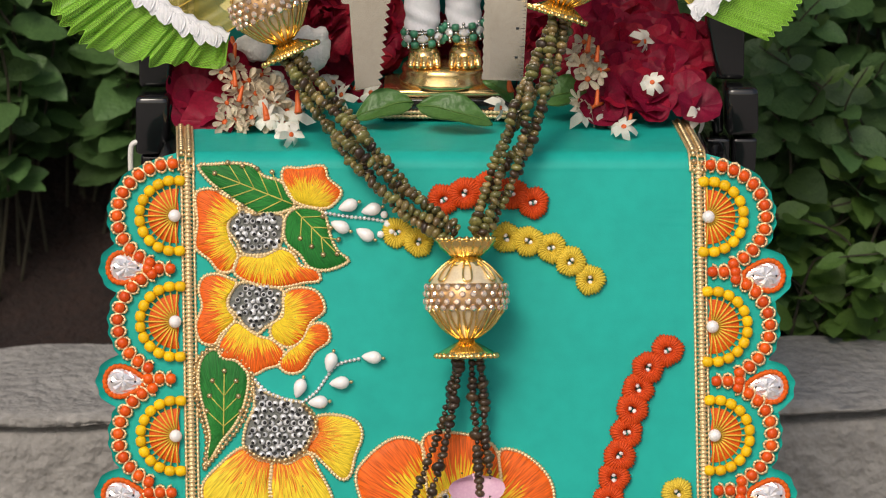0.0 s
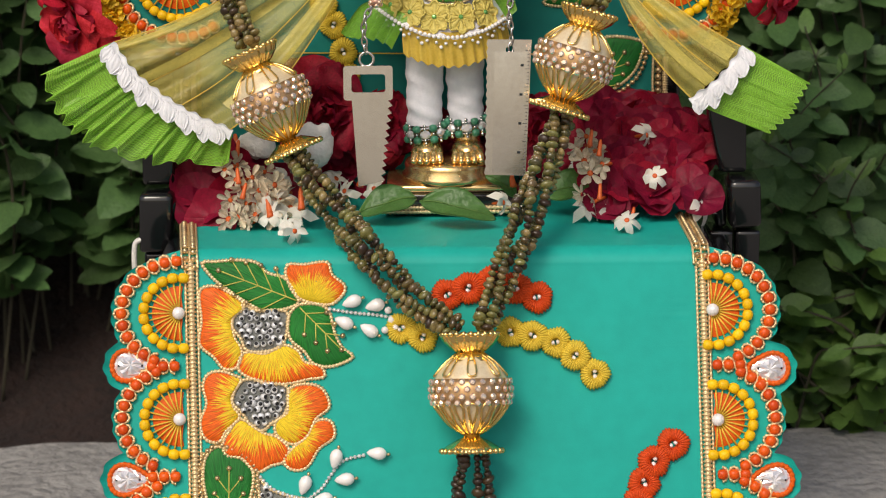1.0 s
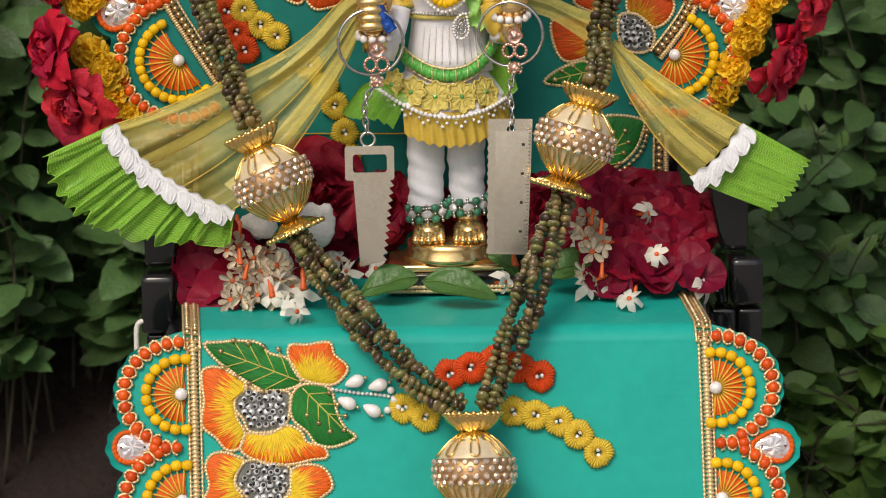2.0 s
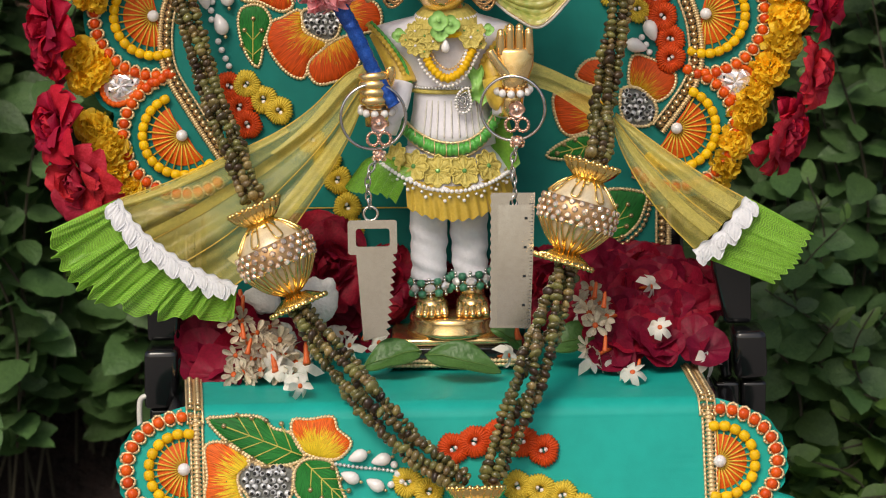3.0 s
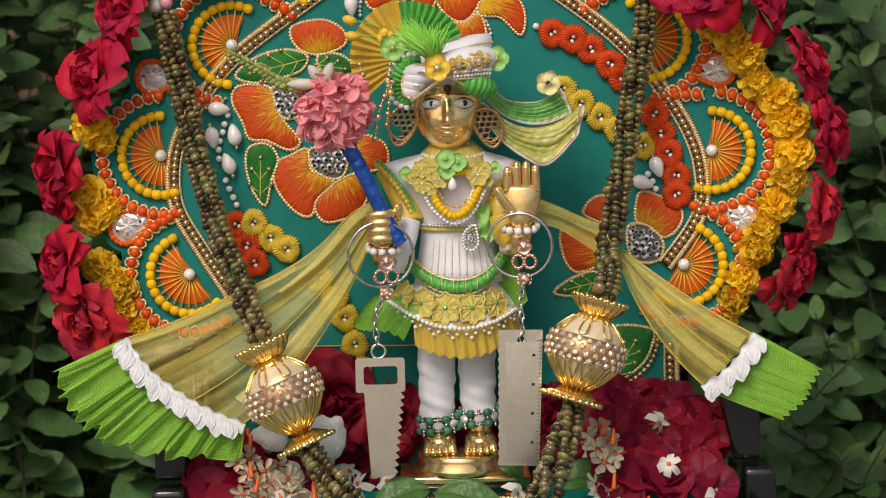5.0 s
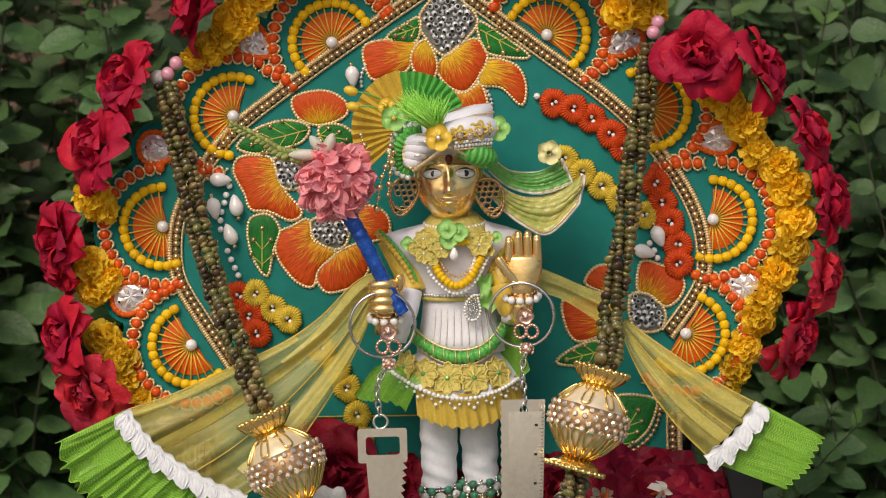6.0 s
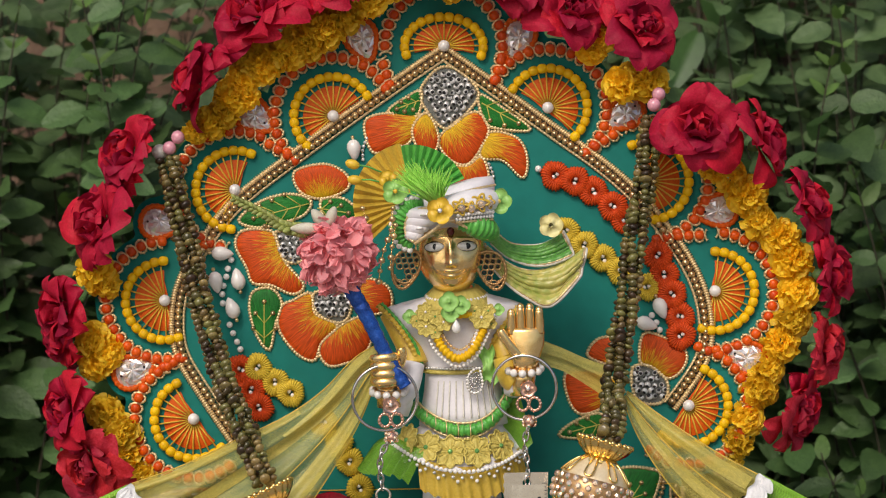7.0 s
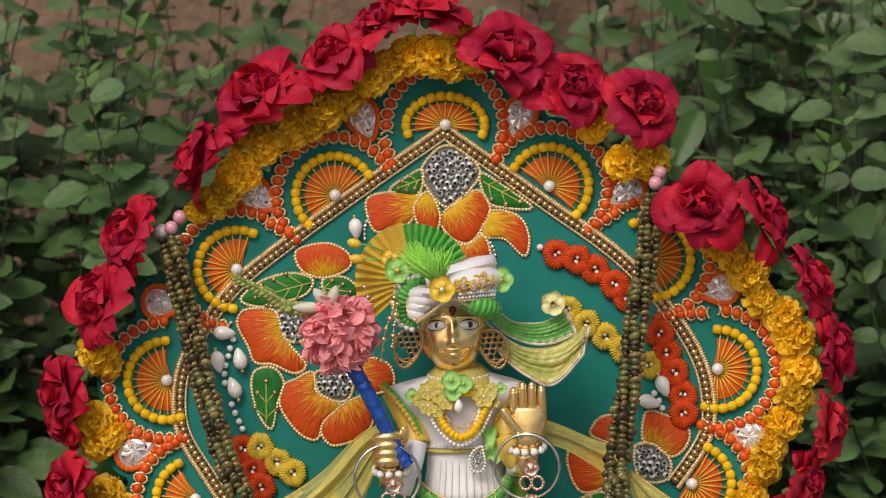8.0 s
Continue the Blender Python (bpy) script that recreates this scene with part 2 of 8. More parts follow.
def thick(g, d):
    """Gives a grid surface two sides and closes its edge."""
    v, f, uv = g
    bm = bmesh.new()
    vs = [bm.verts.new(p) for p in v]
    for q in f:
        bm.faces.new([vs[i] for i in q])
    bm.normal_update()
    nor = [x.normal.copy() for x in vs]
    edges = [tuple(x.index for x in e.verts) for e in bm.edges if e.is_boundary] if not bm.verts.index_update() else []
    bm.free()
    n = len(v)
    back = [Vector(p) - nor[i] * d for i, p in enumerate(v)]
    ff = list(f) + [tuple(i + n for i in q[::-1]) for q in f] + [(a, b, b + n, a + n) for a, b in edges]
    return list(v) + back, ff, (list(uv) * 2 if uv else None)


def box(x0, x1, y0, y1, z0, z1, bevel=0.003):
    bm = bmesh.new()
    bmesh.ops.create_cube(bm, size=1.0)
    for q in bm.verts:
        q.co = ((x0 + x1) / 2 + q.co.x * (x1 - x0), (y0 + y1) / 2 + q.co.y * (y1 - y0), (z0 + z1) / 2 + q.co.z * (z1 - z0))
    if bevel:
        bmesh.ops.bevel(bm, geom=bm.edges[:], offset=bevel, segments=2, affect="EDGES", profile=0.6)
    bm.verts.index_update()
    g = [q.co.copy() for q in bm.verts], [tuple(x.index for x in q.verts) for q in bm.faces], None
    bm.free()
    return g


def bar(a, b, w, d, bevel=0.002):
    """A square bar from a to b, w wide and d deep."""
    a, b = Vector(a), Vector(b)
    g = box(-w / 2, w / 2, -d / 2, d / 2, 0, (b - a).length, bevel)
    q = (b - a).to_track_quat("Z", "Y").to_matrix().to_4x4()
    return moved(g, Matrix.Translation(a) @ q)


def along(p, d, up=(0, 0, 1)):
    """A pose at p whose z follows d."""
    return Matrix.Translation(p) @ Vector(d).to_track_quat("Z", "Y").to_matrix().to_4x4()


PI = math.pi
# ---- ground, ledge, planting bed, wall ----
g = sheet(lambda u, v: Vector((-30 + 60 * u, -30 + 60 * v, -1.0)), 24, 24)
tagged(build("ground", g, PAVING), "grey paved yard in open shade", "ground", kind="structure")


def ledge_top(x):
    return -0.608 + 0.0145 * x


def ledge_at(u, v):
    """The kerb from its back edge over a broken lip, an open joint under it, and down the plastered face."""
    x = -2.4 + 4.8 * u
    lip = 0.214 + 0.012 * noise.noise((x * 7, 3, 1)) + 0.004 * noise.noise((x * 31, 3, 1))
    z = ledge_top(x) + 0.004 * noise.noise((x * 6, 1, 2))
    low = z - 0.012 + 0.012 * noise.noise((x * 5, 5, 5)) + 0.004 * noise.noise((x * 27, 5, 5))
    gap = 0.010 + 0.018 * max(0.0, noise.noise((x * 3.1, 9, 2)) + 0.25)
    rough = 0.004 * noise.noise((x * 9, v * 60, 4)) + 0.0015 * noise.noise((x * 44, v * 240, 6))
    row = round(v * 48)
    if row <= 10:
        k = row / 10
        y = 0.46 + (lip - 0.46) * k
        return Vector((x, y, z + 0.006 * noise.noise((x * 8, y * 12, 7)) + 0.002 * noise.noise((x * 40, y * 40, 7)) - (0.004 if row == 10 else 0)))
    if row <= 14:
        return Vector((x, lip + rough - (0.002 if row == 12 else 0), z - 0.004 + (low - z + 0.004) * (row - 10) / 4))
    if row <= 16:
        return Vector((x, lip + 0.035, low + 0.002 - gap * (row - 15)))
    k = (row - 17) / 31
    return Vector((x, 0.219 + rough * (0.4 + 0.6 * k) + (0.004 if row == 17 else 0), (low - gap) * (1 - k) - 1.0 * k))


tagged(build("ledge", sheet(ledge_at, 420, 48), PLASTER), "weathered grey stone kerb with a cracked rough edge", "kerb", kind="structure")
# the bank is raised to cover the wall's foot with this shade colour
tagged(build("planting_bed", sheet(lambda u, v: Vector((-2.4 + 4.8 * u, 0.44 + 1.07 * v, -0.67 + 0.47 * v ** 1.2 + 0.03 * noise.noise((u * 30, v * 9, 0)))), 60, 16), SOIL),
       "bare soil of the planting bed, banked up and darkened to give the shade under the shrubs", "soil", kind="structure")
tagged(build("wall_back", thick(sheet(lambda u, v: Vector((-2.4 + 4.8 * u, 1.5 + 0.008 * noise.noise((u * 20, v * 12, 3)), -0.7 + 2.2 * v)), 60, 30), 0.12), WALL),
       "rough red-brown plastered garden wall", "wall", kind="structure")

# ---- mint-like shrubs ----
rng = random.Random(11)


def leaf_mesh(length, width, mat, seed):
    r = random.Random(seed)
    bend = r.uniform(-0.25, -0.05)

    def at(u, v):
        s = 2 * u - 1
        w = width * math.sin(PI * min(v ** 0.78, 1)) ** 0.72 * (1 + 0.03 * math.sin(v * 60))
        crease = 0.07 * abs(s) * w + 0.010 * length * math.sin(v * 26 - 4 * abs(s)) * abs(s) ** 0.5
        return Vector((s * w / 2, v * length, crease + bend * length * v * v))
    ob = build("leaf", sheet(at, 6, 14), mat)
    me = ob.data
    SHAPES[me.name] = ([q.co.copy() for q in me.vertices], [tuple(q.vertices) for q in me.polygons], None)
    bpy.data.objects.remove(ob)
    return me


SHAPES = {}
LEAVES = [leaf_mesh(0.060 * k, 0.039 * k, LEAFMAT, i) for i, k in enumerate((0.8, 1.0, 1.15, 1.3))]
YOUNG = [leaf_mesh(0.036 * k, 0.018 * k, YOUNGLEAF, i + 9) for i, k in enumerate((0.8, 1.15))]


FRESH = [leaf_mesh(0.052 * k, 0.031 * k, YOUNGLEAF, i + 20) for i, k in enumerate((0.8, 1.0, 1.15))]


def shrub(x, y, z, height, stems, spread, leaf_scale=1.0):
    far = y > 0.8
    joined = []
    ob = thing("shrub", "leafy green mint-like shrub growing in the bed", "shrub", pose(x, y, z), "shrubs in the bed")
    lines = []
    for k in range(stems):
        a = rng.uniform(0, 2 * PI)
        lean = rng.uniform(0.05, 1.0) * spread
        h = height * rng.uniform(0.7, 1.05)
        tip = Vector((math.cos(a) * lean, math.sin(a) * lean * 0.5, h))
        pts = smooth_line([(rng.uniform(-.05, .05), rng.uniform(-.04, .04), 0), tip * 0.4 + Vector((rng.uniform(-.10, .10), 0, 0.05)),
                           tip * 0.75 + Vector((rng.uniform(-.07, .07), 0, 0.02)), tip], 8)
        lines.append(tube(pts, 0.0022, 5, taper=lambda t: 1.1 - 0.7 * t))
        nodes = spaced(pts, 0.035)
        for i, p in enumerate(nodes[1:]):
            if x < 0 and p.z < 0.12 + 0.06 * math.sin(9 * x):
                continue
            turn = i * PI / 2 + rng.uniform(-.5, .5)
            f = (i + 1) / len(nodes)
            for side in (0, PI):
                if rng.random() < 0.08:
                    continue
                young = f > 0.90
                d = Vector((math.cos(turn + side), math.sin(turn + side), rng.uniform(-0.45, 0.45) if not young else rng.uniform(0.5, 1.4))).normalized()
                up = Vector((rng.uniform(-.5, .5), -rng.uniform(0.15, 1.0), rng.uniform(0.4, 1.0)))
                up = (up - d * up.dot(d)).normalized()
                q = Matrix((d.cross(up), d, up)).transposed().to_4x4()
                me = rng.choice(YOUNG if young else FRESH if height < 0.35 else LEAVES)
                m = Matrix.Translation(p) @ q @ Matrix.Scale(leaf_scale * rng.uniform(0.7, 1.2) * (1.08 - 0.35 * f), 4)
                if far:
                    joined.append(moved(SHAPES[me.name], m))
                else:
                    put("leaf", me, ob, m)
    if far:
        tagged(build("leaves", joined, LEAFFAR_LIT, ob), kind="stuff")
    build("stem", lines, STEMMAT, ob)
    return ob


for x, y, h, n in ((-0.62, 0.62, 0.92, 5), (-0.42, 0.74, 1.12, 5), (-0.52, 0.95, 1.34, 8), (-0.26, 1.0, 1.40, 7), (-0.05, 1.15, 1.22, 5),
                   (0.26, 1.05, 1.36, 7), (0.46, 0.66, 0.95, 6), (0.62, 0.75, 1.15, 6), (0.52, 0.95, 1.38, 9), (0.38, 0.85, 1.22, 6),
                   (-0.72, 0.88, 1.34, 7), (0.74, 0.6, 0.9, 5), (0.42, 0.56, 0.52, 5), (0.56, 0.56, 0.4, 5), (0.49, 0.49, 0.24, 7), (0.62, 0.50, 0.30, 7), (0.43, 0.50, 0.16, 4),
                   (-0.40, 1.2, 1.36, 6), (-0.62, 1.25, 1.42, 6), (0.66, 1.15, 1.45, 8), (0.42, 1.25, 1.45, 7), (0.14, 1.25, 1.3, 3), (-0.46, 0.84, 1.34, 6), (-0.66, 1.05, 1.40, 6), (0.58, 0.86, 1.30, 4),
                   (0.30, 1.36, 1.50, 8), (0.52, 1.38, 1.52, 9), (0.72, 1.34, 1.50, 8), (-0.34, 1.38, 1.36, 5), (-0.74, 0.72, 1.22, 6), (-0.56, 0.70, 1.12, 5)):
    shrub(x, y, -0.62, h, n + 1, 0.30, 1.06)


# a taller plant with long smooth leaves
def long_leaf(p, d, length, width):
    d = Vector(d).normalized()
    up = Vector((0.1, -0.8, 0.6))
    up = (up - d * up.dot(d)).normalized()
    s = d.cross(up)

    def fn(u, v):
        k = 2 * u - 1
        w = width * math.sin(PI * min(v ** 0.8, 1)) ** 0.9
        return Vector(p) + d * (length * v) + s * (k * w / 2) + up * (0.12 * abs(k) * w - 0.10 * length * v * v)
    return sheet(fn, 6, 14)


tall = thing("broad_leaved_plant", "tall plant with long smooth green leaves", "plant", pose(0, 0, 0))
root = Vector((0.36, 0.98, -0.62))
build("stem", tube(smooth_line([root, (0.34, 0.95, 0.0), (0.3378, 0.9500, 0.3853), (0.3372, 0.9500, 0.4915)], 8), 0.004, 6), STEMMAT, tall)
for a, b, w in (((0.3398, 0.9400, 0.4834), (0.2409, 0.9000, 0.4365), 0.03), ((0.3439, 0.9400, 0.4946), (0.4680, 0.9000, 0.5258), 0.034), ((0.3514, 0.9400, 0.4905), (0.3916, 0.9000, 0.3453), 0.07), ((0.3301, 0.9500, 0.5069), (0.2581, 0.9200, 0.5829), 0.034),
                ((0.3380, 0.9500, 0.3929), (0.2932, 0.9000, 0.3112), 0.04), ((0.3455, 0.9500, 0.5139), (0.4126, 0.9500, 0.6024), 0.03), ((0.4662, 0.9800, 0.4808), (0.5840, 0.9500, 0.4981), 0.06), ((0.3472, 0.9500, 0.4457), (0.3849, 0.9300, 0.5115), 0.03)):
    build("leaf", long_leaf(a, Vector(b) - Vector(a), (Vector(b) - Vector(a)).length, w), LONGLEAF, tall)
# ---- black lacquered throne chair ----
chair = thing("throne_chair", "small black lacquered wooden throne chair under teal cloth", "chair", pose(0, 0, -1.0))
SEAT = -0.229 + 1.0


def chair_bar(name, a, b, w, d):
    a, b = Vector(a) + Vector((0, 0, 1)), Vector(b) + Vector((0, 0, 1))
    return build(name, bar(a, b, w, d, 0.004), LACQUER, chair)


build("seat", box(-0.255, 0.255, -0.125, 0.15, SEAT - 0.03, SEAT, 0.004), LACQUER, chair)
for s in (-1, 1):
    for y in (-0.06, 0.13):
        chair_bar("leg", (s * 0.25, y, -1.0), (s * 0.25, y, -0.25), 0.035, 0.035)
    chair_bar("back_post", (s * 0.23, 0.15, -0.25), (s * 0.23, 0.17, 0.2), 0.03, 0.025)
    chair_bar("side_rail", (s * 0.262, -0.09, -0.262), (s * 0.262, 0.14, -0.262), 0.03, 0.04)



# stepped arm fronts: an upper stile, a thicker block and a worn bracket below
def arm_slab(name, corners, y0, y1, bevel=0.006):
    """A thick board whose front is the polygon of (x, z) corners."""
    bm = bmesh.new()
    f = bm.faces.new([bm.verts.new((x, y0, z + 1)) for x, z in corners])
    r = bmesh.ops.extrude_face_region(bm, geom=[f])
    for q in r["geom"]:
        if isinstance(q, bmesh.types.BMVert):
            q.co.y = y1
    bmesh.ops.recalc_face_normals(bm, faces=bm.faces[:])
    bmesh.ops.bevel(bm, geom=bm.edges[:], offset=bevel, segments=3, affect="EDGES", profile=0.6)
    bm.verts.index_update()
    g = [q.co.copy() for q in bm.verts], [tuple(x.index for x in q.verts) for q in bm.faces], None
    bm.free()
    return build(name, g, LACQUER, chair)


arm_slab("arm_stile", [(-0.300, -0.060), (-0.268, -0.060), (-0.2700, -0.192), (-0.3030, -0.192)], 0.0, 0.034)
arm_slab("arm_block", [(-0.304, -0.196), (-0.2700, -0.196), (-0.2715, -0.238), (-0.2800, -0.256), (-0.3060, -0.256)], -0.024, 0.03, 0.007)
arm_slab("arm_bracket", [(-0.302, -0.258), (-0.268, -0.258), (-0.268, -0.30), (-0.302, -0.30)], -0.012, 0.03, 0.004)
arm_slab("arm_stile", [(0.2530, -0.055), (0.2850, -0.055), (0.2985, -0.130), (0.2995, -0.184), (0.2725, -0.184), (0.2610, -0.130)], 0.0, 0.034)
arm_slab("arm_block", [(0.2790, -0.187), (0.3110, -0.187), (0.3130, -0.234), (0.2810, -0.236)], -0.024, 0.03, 0.007)
arm_slab("arm_bracket", [(0.2640, -0.205), (0.2780, -0.202), (0.2790, -0.236), (0.2690, -0.238)], -0.010, 0.03, 0.004)
arm_slab("arm_bracket", [(0.2600, -0.239), (0.2850, -0.239), (0.2860, -0.280), (0.2680, -0.280)], -0.018, 0.03, 0.004)
arm_slab("arm_bracket", [(0.2875, -0.239), (0.3120, -0.239), (0.3110, -0.290), (0.2880, -0.290)], -0.018, 0.03, 0.004)
for s in (-1, 1):
    chair_bar("arm_rail", (s * 0.274, 0.03, -0.076), (s * 0.262, 0.16, -0.088), 0.028, 0.028)

# ---- teal drape over the seat front ----
drape = thing("seat_drape", "teal satin seat drape with beaded scalloped sides and embroidered flowers", "drape", pose(0, -0.14, -0.235, 74))
L_FANS = [(-0.2535, -0.0492), (-0.2529, -0.1492), (-0.2522, -0.2571), (-0.2516, -0.3645)]
R_FANS = [(0.2505, -0.0499), (0.2543, -0.1536), (0.2565, -0.2562), (0.2587, -0.3604)]
L_STONES = [(-0.3005, -0.0984), (-0.3031, -0.2059), (-0.3046, -0.3133)]
R_STONES = [(0.3051, -0.1055), (0.3078, -0.2107), (0.3095, -0.3128)]
BOTTOM = -0.42


def side_reach(y, fans, stones, s):
    """How far the scalloped side reaches out at the height y of the drape."""
    best = 0.0
    for cx, cy in fans:
        k = 1 - ((y - cy) / 0.058) ** 2
        if k > 0:
            best = max(best, s * cx + 0.0645 * math.sqrt(k))
    for cx, cy in stones:
        k = 1 - ((y - cy) / 0.025) ** 2
        if k > 0:
            best = max(best, s * cx + 0.0250 * math.sqrt(k))
    return s * max(best + 0.0009 * math.sin(y * 420), 0.244)


FOLD = -0.006


def seat_cloth_at(x, d):
    """The cloth past the fold: d along the roll and then back over the seat."""
    k = min(d / 0.020, radians(74))
    y, z = FOLD + 0.020 * math.sin(k), -0.0198 + 0.020 * math.cos(k)
    rest = max(0.0, d - 0.020 * radians(74))
    return Vector((x, y + rest * math.cos(radians(74)) + 0.0008 * noise.noise((x * 12, d * 20, 7)) * min(1, d / 0.03), z - rest * math.sin(radians(74))))


def drape_at(u, v):
    d = BOTTOM - FOLD + (0.27 + FOLD - BOTTOM) * v
    y = FOLD + min(d, 0.0)
    a, b = side_reach(y, L_FANS, L_STONES, -1), side_reach(y, R_FANS, R_STONES, 1)
    k = min(max(d, 0.0) / 0.02, 1)
    a, b = a + (-0.2535 - a) * k, b + (0.2475 - b) * k
    x = a + (b - a) * u
    if d > 0:
        return seat_cloth_at(x, d)
    z = 0.0016 * noise.noise((x * 9, y * 7, 2)) * (1 if abs(x) < 0.22 else 0.3) * min(1, (FOLD - y) / 0.05)
    return Vector((x, y, z))


build("cloth", thick(sheet(drape_at, 40, 420), 0.003), TEAL, drape)

# ---- embroidered backrest ----
back = thing("backrest_panel", "teal scalloped backrest panel, darkened as in shade, with gold trim and embroidered flowers", "backrest", pose(0, 0.12, 0.10, 85))
B_FANS = [(-0.0046, 0.2738), (-0.1202, 0.2054), (0.1000, 0.2072), (-0.2230, 0.1328), (0.2016, 0.1293), (-0.2981, 0.0217), (0.2649, 0.0142), (-0.2721, -0.1005), (0.2342, -0.1019)]
B_STONES = [(-0.0892, 0.2843), (0.0724, 0.2810), (-0.2021, 0.2088), (0.1799, 0.1998), (-0.3022, 0.1018), (0.2716, 0.0968), (-0.3344, -0.0504), (0.2962, -0.0555)]
BC = (-0.013, 0.02)


def back_reach(a):
    d = Vector((math.cos(a), math.sin(a)))
    best = 0.24
    for cs, r in ((B_FANS, 0.072), (B_STONES, 0.027)):
        for c in cs:
            q = Vector(c) - Vector(BC)
            m = q.dot(d)
            k = r * r - (q.length_squared - m * m)
            if m > 0 and k > 0:
                best = max(best, m + math.sqrt(k))
    if math.sin(a) < -0.2:
        # straight sides run down to the seat
        best = max(best if math.sin(a) > -0.62 else 0, min(0.335 / -math.sin(a), 0.238 / max(abs(math.cos(a)), 1e-6)))
    return best


def back_at(u, v):
    a = -PI / 2 - 2 * PI * u
    r = back_reach(a) * v
    return Vector((BC[0] + r * math.cos(a), BC[1] + r * math.sin(a), 0))


build("panel_board", thick(sheet(back_at, 420, 8), 0.008), TEAL_SHADED, back)
# ---- shared small pieces ----
def shared(name, geos, mat, smooth=True):
    ob = build(name, geos, mat, smooth=smooth)
    me = ob.data
    bpy.data.objects.remove(ob)
    return me


def barrel(r, half):
    """A short barrel-shaped bead, its hole along x."""
    g = lathe([(r * 0.30, -half), (r * 0.66, -half * 0.90), (r * 0.91, -half * 0.55), (r, 0), (r * 0.91, half * 0.55), (r * 0.66, half * 0.90), (r * 0.30, half)], 10)
    return moved(g, Matrix.Diagonal((1, 1, 0.86, 1)) @ Matrix.Rotation(PI / 2, 4, "Y"))


BEAD_ORANGE = shared("bead", barrel(0.0052, 0.0047), ORANGE)
BEAD_YELLOW = shared("bead", moved(barrel(0.0052, 0.0050), Matrix.Rotation(PI / 2, 4, "Z")), YELLOW)
BEAD_GOLD = shared("bead", ball(0.0027, 1, 1, 0.9, 8, 4), BEADGOLD)
BEAD_SILVER = shared("bead", ball(0.0021, 1, 1, 0.9, 6, 4), SILVER)
PEARL_BIG = shared("pearl", ball(0.0062, seg=12, rings=8), PEARL)
PEARL_SMALL = shared("pearl", ball(0.0032), PEARL)
DROP = shared("drop_pearl", lathe([(0.0005, 0), (0.0030, 0.0025), (0.0056, 0.008), (0.0064, 0.0115), (0.0055, 0.0155), (0.003, 0.0182), (0.0006, 0.019)], 12), PEARL)
DROP_TIP = shared("tip_bead", ball(0.0019, seg=6, rings=4), BEADGOLD)


SEEDBASE = material("grey_ground_stitch", (0.22, 0.22, 0.20), 0.6, dark=(0.07, 0.08, 0.07), scale=300)


def seed_mesh():
    body = ball(0.0033, 1, 1, 0.9, 8, 5)
    ob = build("seed_bead", body, [SILVER, BLACKHOLE])
    for q in ob.data.polygons:
        c = q.center
        q.material_index = 1 if c.z > 0.0023 else 0
    me = ob.data
    bpy.data.objects.remove(ob)
    return me


SEED = seed_mesh()


def ring_mesh(mat, r):
    """Crochet ring: a fat ring with radial thread ridges."""
    v, f, n, k = [], [], 112, 8
    for i in range(n):
        a = 2 * PI * i / n
        t = 0.00075 * (1, 0, -1, 0)[i % 4] if r else 0
        for j in range(k):
            b = 2 * PI * j / k
            q = (r * 0.60 + (r * 0.42 + t) * math.cos(b)) * (1 + 0.045 * math.sin(3 * a + 1) + 0.03 * math.sin(7 * a))
            v.append((q * math.cos(a), q * math.sin(a), 0.0032 + (0.0042 + t) * math.sin(b)))
    for i in range(n):
        for j in range(k):
            i2, j2 = (i + 1) % n, (j + 1) % k
            f.append((i * k + j, i2 * k + j, i2 * k + j2, i * k + j2))
    return shared("thread_ring", (v, f, None), mat)


RING_RED, RING_YEL = ring_mesh(RINGRED, 0.0150), ring_mesh(RINGYEL, 0.0142)


def spot(x, y, z=0.0, turn=0.0, s=1.0):
    return Matrix.Translation((x, y, z)) @ Matrix.Rotation(turn, 4, "Z") @ Matrix.Scale(s, 4)


def inside(p, poly):
    res = False
    for a, b in zip(poly, poly[1:] + poly[:1]):
        if (a[1] > p[1]) != (b[1] > p[1]) and p[0] < (b[0] - a[0]) * (p[1] - a[1]) / (b[1] - a[1]) + a[0]:
            res = not res
    return res


def stitched(parent, name, outline, root, mat, lift=0.0035, cord=CORD, base=0.0):
    """A padded satin-stitch patch with a gold cord round its edge; threads fan out from the root."""
    line = smooth_line(outline, 5, True)
    c = sum(line, Vector()) / len(line)
    rt = Vector((*root, 0))
    v, uv, f, n = [], [], [], len(line)
    reach = max((p - rt).length for p in line)
    for k, (s, z) in enumerate(((1.0, 0.0003), (0.93, 0.75), (0.78, 1.15), (0.45, 1.35), (0.02, 1.38))):
        for p in line:
            q = c.lerp(p, s)
            d = q - rt
            v.append(Vector((q.x, q.y, base + lift * z)))
            uv.append((math.atan2(d.y, d.x) * 34.0, 60.0 * min(d.length / reach, 1)))
    mid = math.atan2((c - rt).y, (c - rt).x)
    uv = [(((u / 34.0 - mid + PI) % (2 * PI)) * 34.0, w) for u, w in uv]
    for k in range(4):
        for i in range(n):
            j = (i + 1) % n
            f.append((k * n + i, k * n + j, (k + 1) * n + j, (k + 1) * n + i))
    ob = build(name, (v, f, uv), mat, parent)
    edge = spaced(line, 0.0017, True)
    build("cord_edge", tube([p + Vector((0, 0, base + 0.0012)) for p in edge], 0.0019, 6, True, 0.30), cord, ob)
    return ob


